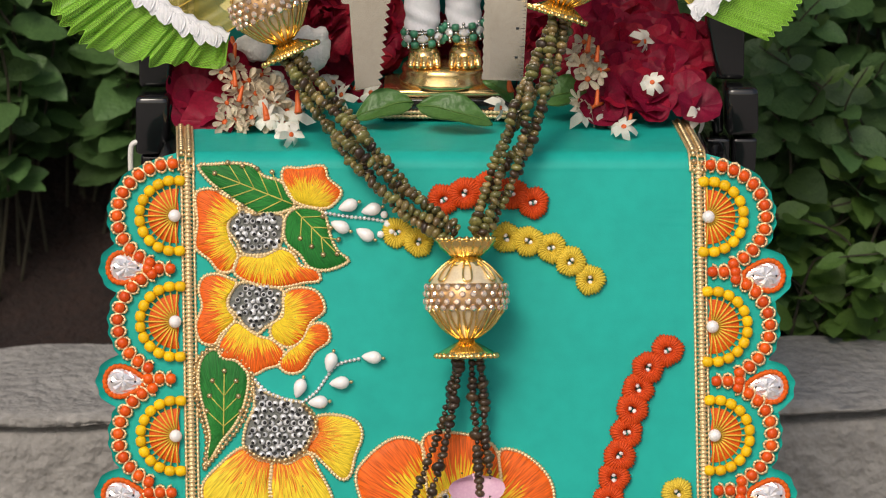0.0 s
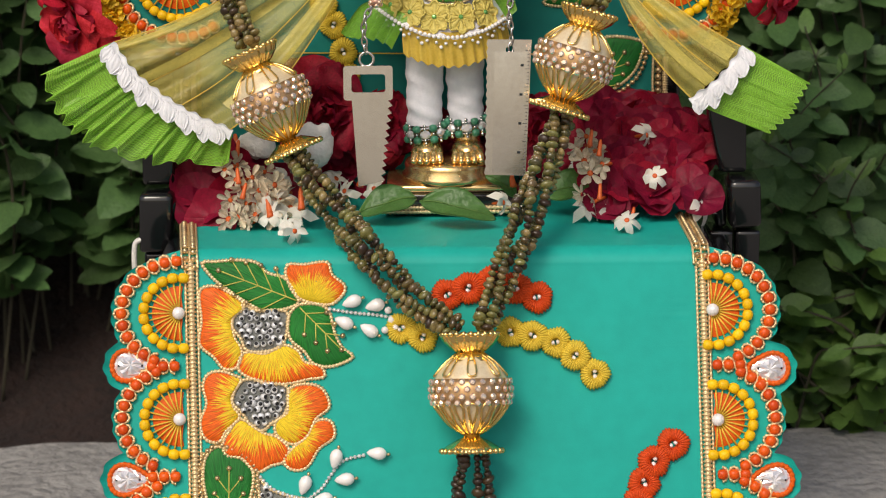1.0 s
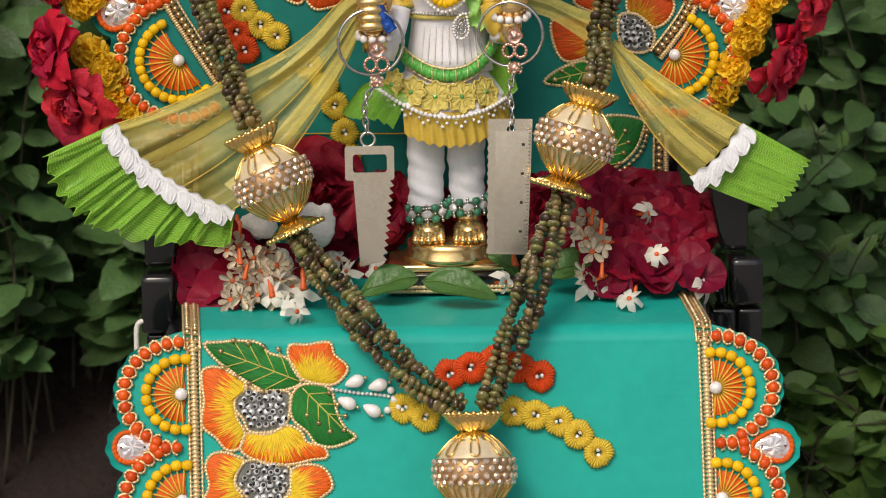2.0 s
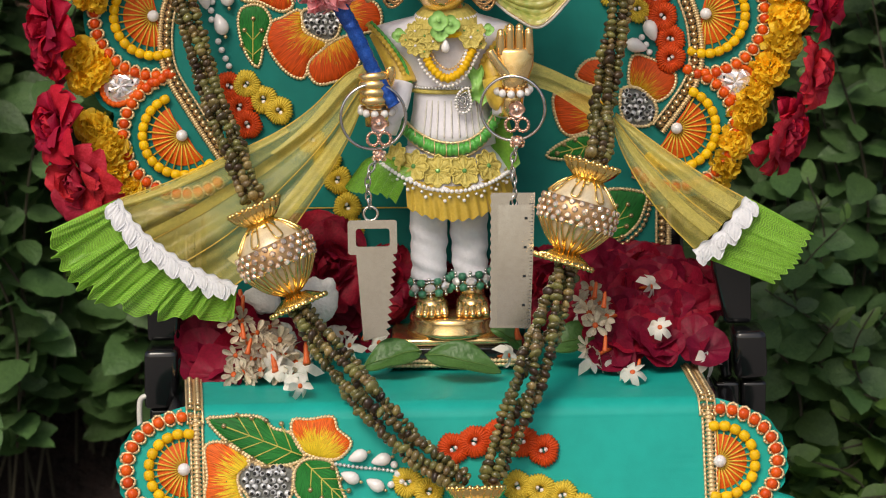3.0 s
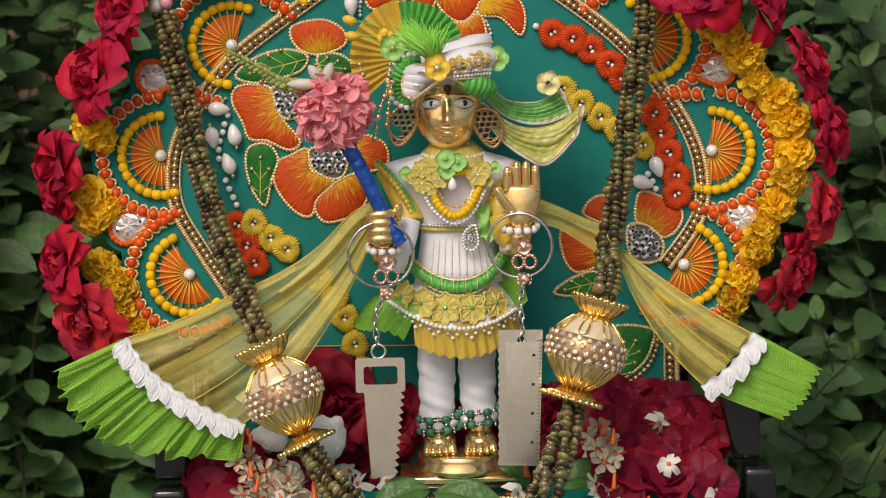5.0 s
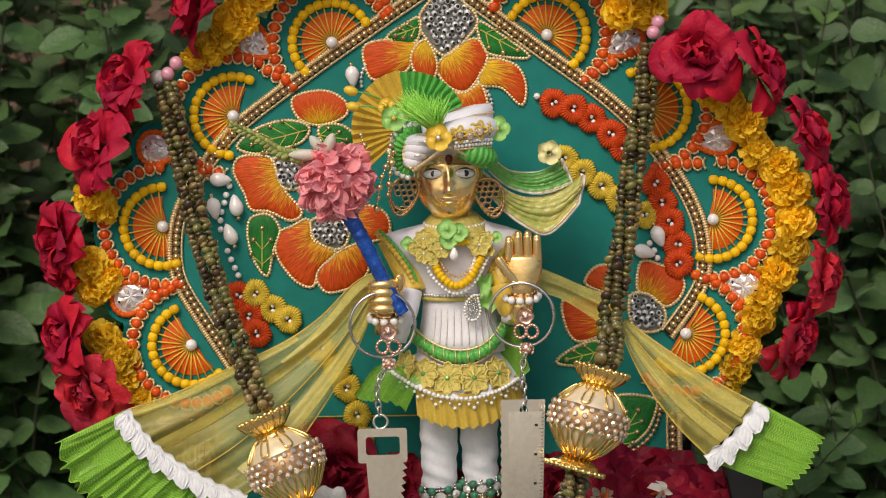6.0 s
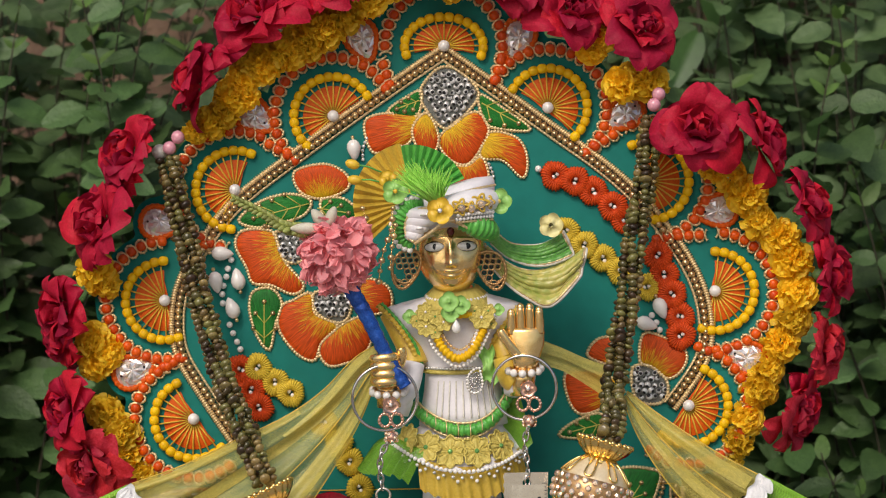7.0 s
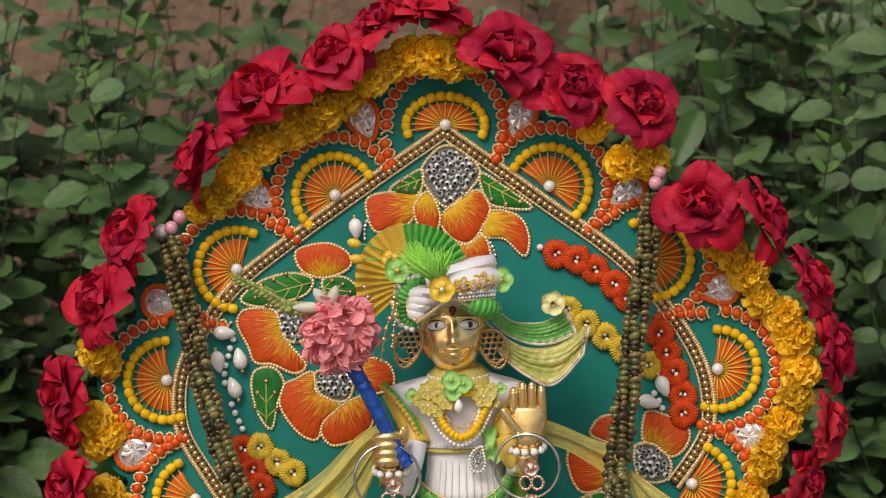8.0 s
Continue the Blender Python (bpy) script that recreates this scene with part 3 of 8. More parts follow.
def veined_leaf(parent, outline, root, tip, veins=4, base=0.0):
    ob = stitched(parent, "leaf", outline, root, TH_GREEN, 0.003, base=base)
    a, b = Vector((*root, 0)), Vector((*tip, 0))
    d = b - a
    side = Vector((-d.y, d.x, 0)) * 0.30
    z = Vector((0, 0, base + 0.0036))
    lines = [tube(smooth_line([a + z, a.lerp(b, 0.5) + z * 1.05, a.lerp(b, 0.82) + z], 4), 0.0008, 4)]
    ends = [a.lerp(b, 0.85)]
    for k in range(veins):
        t = 0.12 + 0.6 * k / veins
        for s in (1, -1):
            e = a.lerp(b, min(t + 0.2, 0.85)) + side * s * (0.75 - 0.35 * k / veins)
            lines.append(tube([a.lerp(b, t) + z, a.lerp(e, 0.0) * 0 + a.lerp(b, t).lerp(e, 0.5) + z * 1.1, e + z], 0.0007, 4))
            ends.append(e)
    build("vein_stitch", lines, OLIVE_STITCH, ob)
    for e in ends:
        put("bead", BEAD_GOLD, ob, spot(e.x, e.y, base + 0.004, 0, 1.0))
    return ob


def seed_cluster(parent, outline, seed, cord=CORD, base=0.0):
    line = smooth_line(outline, 4, True)
    poly = [(p.x, p.y) for p in line]
    ob = build("seed_patch", ([Vector((*p, base + 0.0008)) for p in poly] + [Vector((sum(p[0] for p in poly) / len(poly), sum(p[1] for p in poly) / len(poly), base + 0.002))],
                              [(i, (i + 1) % len(poly), len(poly)) for i in range(len(poly))], None), SEEDBASE, parent, "patch of silver beads with dark eyes")
    build("cord_edge", tube([p + Vector((0, 0, base + 0.0014)) for p in spaced(line, 0.0017, True)], 0.0019, 5, True, 0.3), cord, ob)
    r = random.Random(seed)
    x0, x1 = min(p[0] for p in poly), max(p[0] for p in poly)
    y0, y1 = min(p[1] for p in poly), max(p[1] for p in poly)
    step, j, y = 0.0068, 0, y0 + 0.002
    cx, cy = (x0 + x1) / 2, (y0 + y1) / 2
    while y < y1:
        x = x0 + (step / 2 if j % 2 else 0)
        while x < x1:
            p = (x + r.uniform(-.0009, .0009), y + r.uniform(-.0009, .0009))
            if inside((cx + (p[0] - cx) * 1.12, cy + (p[1] - cy) * 1.12), poly):
                put("seed_bead", SEED, ob, spot(*p, base + 0.0028) @ Euler((r.uniform(-.8, .8), r.uniform(-.8, .8), 0)).to_matrix().to_4x4() @ Matrix.Scale(r.uniform(0.8, 1.12), 4))
            x += step
        y, j = y + step * 0.88, j + 1
    return ob


def rings(parent, centres, me, group=""):
    for i, (x, y) in enumerate(centres):
        ob = put("thread_ring", me, parent, spot(x, y, 0.0012 * (i % 2), i * 0.7))
        for s in (-0.0026, 0.0026):
            put("pearl", PEARL_SMALL, ob, spot(s, s * 0.6, 0.0030, 0, 0.85))


def drop_pearl(parent, x, y, angle, s=1.0):
    """A drop-shaped pearl lying on the cloth, its round end towards the angle."""
    ob = put("drop_pearl", DROP, parent, Matrix.Translation((x - 0.010 * s * math.cos(angle), y - 0.010 * s * math.sin(angle), 0.006 * s))
             @ Matrix.Rotation(angle, 4, "Z") @ Matrix.Rotation(PI / 2, 4, "Y") @ Matrix.Scale(s, 4))
    put("tip_bead", DROP_TIP, ob, Matrix.Translation((0, 0, 0.0208)))


def bead_string(parent, pts, me, step, z=0.002):
    line = spaced(smooth_line(pts, 6), step)
    ob = build("bead_thread", tube([p + Vector((0, 0, z)) for p in line], 0.0005, 4), CORD, parent)
    for p in line:
        put("bead", me, ob, spot(p.x, p.y, z))


STITCHES = {}


def fan(parent, c, angle, r, open_angle=100, flat=1.0, beads=13):
    """Half-round sunburst: orange threads, yellow stitches and beads, a pearl in the middle."""
    key = (round(r, 4), open_angle, flat)
    if key not in STITCHES:
        w = radians(open_angle)
        n = 30
        v = [Vector((-0.004, 0, 0.001))]
        for k, z in ((0.5, 0.0036), (0.77, 0.0010)):
            v += [Vector((r * k * math.cos(-w + 2 * w * i / n) * flat, r * k * math.sin(-w + 2 * w * i / n), z)) for i in range(n + 1)]
        f = [(0, 1 + i, 2 + i) for i in range(n)] + [(1 + i, n + 2 + i, n + 3 + i, 2 + i) for i in range(n)]
        base = shared("fan_motif", (v, f, None), FANORANGE)
        lines = []
        for i in range(15):
            a = -w * 0.95 + 2 * w * 0.95 * i / 14
            d = Vector((math.cos(a) * flat, math.sin(a), 0))
            lines.append(tube([d * r * 0.16 + Vector((0, 0, 0.003)), d * r * 0.5 + Vector((0, 0, 0.0040)), d * r * 0.93 + Vector((0, 0, 0.0026))], 0.0010, 4))
        rim = [Vector((r * 0.98 * math.cos(-w + 2 * w * i / 40) * flat, r * 0.98 * math.sin(-w + 2 * w * i / 40), 0.0012)) for i in range(41)]
        lines.append(tube(rim, 0.0034, 5, ripple=0.15))
        STITCHES[key] = base, shared("stitches", lines, STITCH)
    base, st = STITCHES[key]
    ob = put("fan_motif", base, parent, spot(*c, 0.0, angle), "orange thread sunburst with yellow beads and a pearl")
    put("stitches", st, ob)
    put("pearl", PEARL_BIG, ob, spot(0, 0, 0.006))
    w = radians(open_angle)
    for i in range(beads):
        a = -w + 2 * w * i / (beads - 1)
        put("bead", BEAD_YELLOW, ob, spot(r * math.cos(a) * flat, r * math.sin(a), 0.0045, a))
    return ob


def bead_row(parent, line, step, bead=BEAD_ORANGE, amp=0.0068):
    """Orange beads in a row, held by two gold cords that cross between them."""
    pts = spaced(line, step / 8)
    a, b = [], []
    ob = None
    for i, p in enumerate(pts):
        q = pts[min(i + 1, len(pts) - 1)] - pts[max(i - 1, 0)]
        s = Vector((-q.y, q.x, 0)).normalized()
        k = amp * math.copysign(abs(math.cos(PI * i / 8)) ** 0.55, math.cos(PI * i / 8))
        a.append(p + s * k + Vector((0, 0, 0.0030 + 0.001 * math.sin(PI * i / 8))))
        b.append(p - s * k + Vector((0, 0, 0.0030 - 0.001 * math.sin(PI * i / 8))))
    ob = build("scallop_cord", [tube(a, 0.0014, 5, ripple=0.25), tube(b, 0.0014, 5, ripple=0.25)], CORD, parent)
    for i in range(0, len(pts), 8):
        p = pts[i]
        q = pts[min(i + 1, len(pts) - 1)] - pts[max(i - 1, 0)]
        put("bead", bead, ob, spot(p.x, p.y, 0.0042, math.atan2(q.y, q.x)))
    return ob


def stone_mesh():
    """Pear-cut crystal: a faceted crown over a flat girdle."""
    n = 14
    v, f = [], []
    for ring, (k, z) in enumerate(((1.0, 0.0), (1.0, 0.0016), (0.70, 0.0042), (0.36, 0.0058))):
        for i in range(n):
            a = 2 * PI * (i + 0.5 * (ring % 2)) / n
            r = 1 + 0.35 * math.cos(a) ** 3 * (math.cos(a) > 0)
            lift = (0.0008 if i % 2 else -0.0007) * (ring > 1)
            v.append((0.0158 * r * math.cos(a) * k * 0.92, 0.0126 * math.sin(a) * k * (1 - 0.18 * math.cos(a)), z + lift))
    for k in range(3):
        for i in range(n):
            j = (i + 1) % n
            f += [(k * n + i, k * n + j, (k + 1) * n + i), (k * n + j, (k + 1) * n + j, (k + 1) * n + i)]
    v.append((0.0015, 0.001, 0.0054))
    f += [(3 * n + i, 3 * n + (i + 1) % n, 4 * n) for i in range(n)]
    return shared("crystal", (v, f, None), CRYSTAL, False)


def stone_border():
    line = [Vector((0.0165 * math.cos(a) * (1 + 0.3 * max(math.cos(a), 0) ** 3), 0.0142 * math.sin(a) * (1 - 0.18 * math.cos(a)), 0.0015)) for a in (2 * PI * i / 44 for i in range(44))]
    return shared("stone_border", tube(line, 0.0025, 6, True, 0.15), FANORANGE)


CRYST, BORDER = stone_mesh(), stone_border()
HOLES = shared("stitch_hole", [moved(lathe([(0.0011, 0), (0.0009, 0.0008)], 8), Matrix.Translation((x, 0, 0.0054))) for x in (-0.0095, 0.0125)], BLACKHOLE)


def stone(parent, c, angle, s=1.0):
    ob = put("crystal", CRYST, parent, spot(*c, 0.001, angle, s), "pear-cut clear crystal with an orange thread edge")
    put("stone_border", BORDER, ob)
    put("stitch_hole", HOLES, ob)


# ---- sides of the seat drape ----
def drape_side(fans, stones, s):
    turn = PI if s < 0 else 0
    for i, (cx, cy) in enumerate(fans):
        fan(drape, (cx, cy), turn, 0.0335, 98, 1.0, 12)
        hi = 88 if i == 0 else 66
        arc = [Vector((cx + s * 0.0545 * math.cos(a), cy + 0.0492 * math.sin(a), 0)) for a in (radians(hi - (hi + 66) * k / 40) for k in range(41))]
        bead_row(drape, arc, 0.0114)
        if i < len(stones):
            my = (fans[i][1] + fans[i + 1][1]) / 2
            bead_row(drape, [Vector((s * (abs(cx) + 0.004), my, 0)), Vector((s * (abs(cx) + 0.032), my, 0))], 0.0108)
    for i, c in enumerate(stones):
        stone(drape, c, 0 if s < 0 else PI)


drape_side(L_FANS, L_STONES, -1)
drape_side(R_FANS, R_STONES, 1)


def straight(a, b, step):
    a, b = Vector((*a, 0)), Vector((*b, 0))
    return spaced([a, b], step)


for a, b, s in (((-0.2423, -0.0001), (-0.2367, -0.3164), -1), ((0.2414, -0.0007), (0.2470, -0.3161), 1)):
    a, b = Vector(a), Vector(b)
    b = a + (b - a) * 1.2
    up = Vector((0, 0, 0.0022))
    trim = build("gold_trim", tube([p + up for p in straight(a, b, 0.0020)], 0.0036, 8, ripple=0.30), CORD, drape, "ridged gold coil trim")
    for off, r in ((0.0058, 0.0014), (-0.0054, 0.0014)):
        o = Vector((off, 0))
        build("cord_edge", tube([p + up * 0.6 for p in straight(a - s * o, b - s * o, 0.0022)], r, 5, ripple=0.22), CORD, trim)
    # the same trim runs back over the seat
    inv = drape.matrix_basis.inverted()
    end = inv @ Vector((-0.2546, -0.0330, -0.2205) if s < 0 else (0.2364, -0.0065, -0.2205))
    reach = 0.020 * radians(74) + (Vector((0, FOLD + 0.020 * math.sin(radians(74)), -0.0198 + 0.020 * math.cos(radians(74)))) - Vector((0, end.y, end.z))).length

    def over(d, off):
        k = min(d / 0.020, radians(74))
        return seat_cloth_at(a.x + (end.x - a.x) * d / reach + off, d) + Vector((0, math.sin(k), math.cos(k))) * 0.0024
    for off, step, size in ((-0.0040, 0.0076, 1.30), (0.0034, 0.0070, 1.15)):
        for k in range(int((reach + 0.006) / step)):
            d = k * step
            q = over(d, off)
            put("bead", BEAD_GOLD, trim, Matrix.Translation(q) @ Matrix.Rotation(-min(d / 0.020, radians(74)), 4, "X") @ Matrix.Diagonal((size, 1.25, size * 1.15, 1)))
    for off in (-0.0078, 0.0070, -0.0002):
        build("cord_edge", tube([over(reach * k / 40, off) - Vector((0, 0.0008, 0)) for k in range(41)], 0.0012, 5, ripple=0.2), CORD, trim)

# ---- flowers on the drape ----
veined_leaf(drape, [(-0.2316, -0.0022), (-0.2188, -0.0006), (-0.1964, 0.0005), (-0.1798, -0.0021), (-0.1696, -0.0118), (-0.1525, -0.0176), (-0.1407, -0.0374), (-0.1477, -0.0443), (-0.1696, -0.0481), (-0.1867, -0.0412), (-0.2065, -0.0278), (-0.2209, -0.0166)], (-0.1413, -0.0385), (-0.2290, -0.0038))
stitched(drape, "petal", [(-0.1504, -0.0043), (-0.1354, -0.0042), (-0.1135, -0.0021), (-0.1087, -0.0138), (-0.0964, -0.0251), (-0.1012, -0.0358), (-0.1135, -0.0422), (-0.1402, -0.0358), (-0.1514, -0.0176)], (-0.1306, -0.0438), TH_ORANGE)
veined_leaf(drape, [(-0.1402, -0.0422), (-0.1210, -0.0422), (-0.1113, -0.0497), (-0.1065, -0.0689), (-0.0990, -0.0833), (-0.0894, -0.0919), (-0.1086, -0.1004), (-0.1257, -0.0983), (-0.1354, -0.0860), (-0.1487, -0.0737), (-0.1503, -0.0545)], (-0.1391, -0.0449), (-0.0931, -0.0919), 3)
stitched(drape, "petal", [(-0.2343, -0.0327), (-0.2305, -0.0252), (-0.2188, -0.0241), (-0.2065, -0.0300), (-0.1915, -0.0422), (-0.2027, -0.0545), (-0.2016, -0.0716), (-0.1941, -0.0861), (-0.1989, -0.1005), (-0.2112, -0.1021), (-0.2209, -0.0909), (-0.2342, -0.0786), (-0.2321, -0.0567)], (-0.1760, -0.0641), TH_ORANGE)
stitched(drape, "petal", [(-0.1920, -0.0871), (-0.1722, -0.0882), (-0.1546, -0.0802), (-0.1412, -0.0855), (-0.1348, -0.0962), (-0.1198, -0.1004), (-0.1166, -0.1101), (-0.1305, -0.1122), (-0.1519, -0.1165), (-0.1733, -0.1155), (-0.1920, -0.1080), (-0.1979, -0.1005)], (-0.1653, -0.0695), TH_ORANGE)
seed_cluster(drape, [(-0.1915, -0.0412), (-0.1819, -0.0470), (-0.1525, -0.0481), (-0.1514, -0.0668), (-0.1573, -0.0812), (-0.1722, -0.0861), (-0.1893, -0.0850), (-0.1952, -0.0738), (-0.2038, -0.0615), (-0.2001, -0.0497)], 1)
stitched(drape, "petal", [(-0.2310, -0.1187), (-0.2267, -0.1075), (-0.2150, -0.1043), (-0.2011, -0.1085), (-0.1952, -0.1128), (-0.2037, -0.1272), (-0.2026, -0.1385), (-0.1968, -0.1481), (-0.2096, -0.1609), (-0.2165, -0.1711), (-0.2293, -0.1679), (-0.2336, -0.1524), (-0.2278, -0.1353)], (-0.1733, -0.1336), TH_ORANGE)
stitched(drape, "petal", [(-0.1503, -0.1229), (-0.1359, -0.1170), (-0.1188, -0.1213), (-0.1118, -0.1384), (-0.1246, -0.1496), (-0.1331, -0.1667), (-0.1470, -0.1737), (-0.1615, -0.1651), (-0.1626, -0.1523), (-0.1513, -0.1438)], (-0.1679, -0.1443), TH_ORANGE)
stitched(drape, "petal", [(-0.1246, -0.1523), (-0.1107, -0.1523), (-0.1075, -0.1667), (-0.1219, -0.1779), (-0.1331, -0.1951), (-0.1470, -0.1977), (-0.1556, -0.1892), (-0.1470, -0.1780), (-0.1331, -0.1667)], (-0.1519, -0.1577), TH_ORANGE)
stitched(drape, "petal", [(-0.1952, -0.1497), (-0.1754, -0.1625), (-0.1615, -0.1668), (-0.1502, -0.1780), (-0.1529, -0.1892), (-0.1668, -0.1935), (-0.1812, -0.1994), (-0.1951, -0.1866), (-0.2096, -0.1834), (-0.2122, -0.1721), (-0.2064, -0.1609)], (-0.1786, -0.1363), TH_ORANGE)
seed_cluster(drape, [(-0.1952, -0.1144), (-0.1786, -0.1123), (-0.1530, -0.1186), (-0.1503, -0.1325), (-0.1556, -0.1470), (-0.1668, -0.1539), (-0.1754, -0.1609), (-0.1866, -0.1550), (-0.1941, -0.1438), (-0.2037, -0.1326)], 2)
veined_leaf(drape, [(-0.2181, -0.1753), (-0.2037, -0.1817), (-0.1898, -0.1903), (-0.1839, -0.2031), (-0.1876, -0.2261), (-0.1961, -0.2459), (-0.2095, -0.2630), (-0.2239, -0.2854), (-0.2202, -0.2598), (-0.2255, -0.2347), (-0.2309, -0.2090), (-0.2293, -0.1866)], (-0.2074, -0.2566), (-0.2064, -0.1850), 3)
bead_string(drape, [(-0.2181, -0.1721), (-0.2026, -0.1785), (-0.1871, -0.1876), (-0.1801, -0.2031), (-0.1839, -0.2277), (-0.1929, -0.2491), (-0.2068, -0.2662), (-0.2255, -0.2886)], BEAD_GOLD, 0.0052)
bead_string(drape, [(-0.2255, -0.2844), (-0.2234, -0.2598), (-0.2298, -0.2347), (-0.2347, -0.2090), (-0.2331, -0.1866), (-0.2203, -0.1737)], BEAD_GOLD, 0.0052)
stitched(drape, "petal", [(-0.1203, -0.2399), (-0.1021, -0.2372), (-0.0823, -0.2431), (-0.0764, -0.2570), (-0.0833, -0.2768), (-0.0876, -0.2939), (-0.0962, -0.2982), (-0.1106, -0.2854), (-0.1218, -0.2741), (-0.1304, -0.2699), (-0.1186, -0.2544)], (-0.1357, -0.2565), TH_YELLOW)
stitched(drape, "petal", [(-0.1897, -0.2683), (-0.1753, -0.2795), (-0.1624, -0.2827), (-0.1630, -0.3046), (-0.1629, -0.3287), (-0.1945, -0.3324), (-0.2223, -0.3250), (-0.2276, -0.3052), (-0.2148, -0.2881)], (-0.1625, -0.2512), TH_YELLOW)
stitched(drape, "petal", [(-0.1614, -0.2827), (-0.1469, -0.2838), (-0.1272, -0.2741), (-0.1186, -0.2880), (-0.1063, -0.3110), (-0.1047, -0.3286), (-0.1303, -0.3356), (-0.1613, -0.3303)], (-0.1571, -0.2512), TH_YELLOW)
seed_cluster(drape, [(-0.1796, -0.2047), (-0.1700, -0.2149), (-0.1470, -0.2234), (-0.1331, -0.2261), (-0.1186, -0.2431), (-0.1245, -0.2597), (-0.1331, -0.2741), (-0.1528, -0.2827), (-0.1753, -0.2785), (-0.1881, -0.2683), (-0.1865, -0.2485), (-0.1785, -0.2288)], 3)
bead_string(drape, [(-0.1315, -0.2277), (-0.1197, -0.2447), (-0.1256, -0.2608), (-0.1336, -0.2725), (-0.1528, -0.2806), (-0.1753, -0.2763), (-0.1870, -0.2672)], BEAD_GOLD, 0.005, 0.0045)
stitched(drape, "petal", [(-0.0823, -0.2992), (-0.0716, -0.2778), (-0.0449, -0.2591), (-0.0192, -0.2671), (-0.0171, -0.2992), (-0.0101, -0.3259), (-0.0341, -0.3446), (-0.0662, -0.3366)], (0.0167, -0.3526), TH_ORANGE)
stitched(drape, "petal", [(-0.0182, -0.2591), (0.0032, -0.2537), (0.0353, -0.2591), (0.0513, -0.2724), (0.0540, -0.3045), (0.0460, -0.3258), (0.0166, -0.3339), (-0.0101, -0.3259), (-0.0165, -0.2938)], (0.0167, -0.3579), TH_ORANGE)
stitched(drape, "petal", [(0.0535, -0.2724), (0.0727, -0.2724), (0.0941, -0.2884), (0.1048, -0.3098), (0.0995, -0.3365), (0.0621, -0.3445), (0.0471, -0.3285), (0.0556, -0.3045)], (0.0167, -0.3526), TH_ORANGE)
seed_cluster(drape, [(-0.0048, -0.3152), (0.0166, -0.3056), (0.0407, -0.3152), (0.0460, -0.3392), (0.0167, -0.3526), (-0.0101, -0.3392)], 4, base=0.003)
for p, a in (((-0.0894, -0.0395), 20), ((-0.0675, -0.0432), 15), ((-0.0969, -0.0593), -25), ((-0.0734, -0.0667), -30), ((-0.1059, -0.1870), 75), ((-0.0669, -0.1827), -5), ((-0.0973, -0.2068), 5), ((-0.1352, -0.2116), 70), ((-0.1176, -0.2250), 5)):
    drop_pearl(drape, *p, radians(a), 1.0)
bead_string(drape, [(-0.1108, -0.0465), (-0.0878, -0.0502), (-0.0664, -0.0523), (-0.0450, -0.0566)], BEAD_SILVER, 0.0041)
bead_string(drape, [(-0.1326, -0.2255), (-0.1197, -0.2154), (-0.1101, -0.2020), (-0.0995, -0.1897), (-0.0770, -0.1838)], BEAD_SILVER, 0.0041)
bead_string(drape, [(-0.1775, -0.2042), (-0.1668, -0.2149), (-0.1491, -0.2223), (-0.1326, -0.2255)], BEAD_SILVER, 0.0045)
for p in ((-0.0557, -0.0480), (-0.0525, -0.0571), (-0.0589, -0.0667), (-0.0493, -0.0640)):
    put("pearl", PEARL_SMALL, drape, spot(*p, 0.004, 0, 1.2))
rings(drape, [(0.0004, -0.0341), (0.0201, -0.0276), (0.0415, -0.0228), (0.0645, -0.0276), (0.0848, -0.0367)], RING_RED)
rings(drape, [(-0.0434, -0.0651), (-0.0231, -0.0736), (0.0597, -0.0698), (0.0806, -0.0730), (0.1020, -0.0794), (0.1207, -0.0922), (0.1389, -0.1093), (0.2213, -0.3107)], RING_YEL)
rings(drape, [(0.2121, -0.1761), (0.1940, -0.1921), (0.1844, -0.2119), (0.1785, -0.2322), (0.1737, -0.2536), (0.1668, -0.2750), (0.1614, -0.2964), (0.1566, -0.3177)], RING_RED)

# ---- backrest: trim, fans, stones ----
TRIM = [(-0.2286, -0.1235), (-0.2571, -0.0784), (-0.2818, -0.0343), (-0.2859, 0.0028), (-0.2779, 0.0396), (-0.2523, 0.0827), (-0.2175, 0.1221), (-0.1640, 0.1616), (-0.1106, 0.1981), (-0.0571, 0.2336), (-0.0054, 0.2668),
        (0.0473, 0.2271), (0.0981, 0.1875), (0.1490, 0.1491), (0.1826, 0.1184), (0.2111, 0.0839), (0.2404, 0.0373), (0.2536, -0.0066), (0.2499, -0.0528), (0.2149, -0.1022)]


def back_trim(pts):
    line = smooth_line(pts[:11], 8)[:-1] + smooth_line(pts[10:], 8) if len(pts) > 12 else smooth_line(pts, 8)
    def shifted(d, step):
        res = []
        sp = spaced(line, step)
        for i, p in enumerate(sp):
            q = sp[min(i + 1, len(sp) - 1)] - sp[max(i - 1, 0)]
            res.append(p + Vector((-q.y, q.x, 0)).normalized() * d + Vector((0, 0, 0.002)))
        return res
    trim = build("gold_trim", tube(shifted(0.0060, 0.0013), 0.0031, 7, ripple=0.30), CORD, back, "gold coil trim with a row of gold beads")
    build("cord_edge", tube(shifted(-0.0062, 0.002), 0.0016, 5, ripple=0.15), CORD, trim)
    build("dark_braid", tube(shifted(0.0, 0.004), 0.0036, 6), BLACKBRAID, trim)
    for p in shifted(-0.0010, 0.0068):
        put("bead", BEAD_GOLD, trim, Matrix.Translation(p + Vector((0, 0, 0.003))) @ Matrix.Scale(1.42, 4))


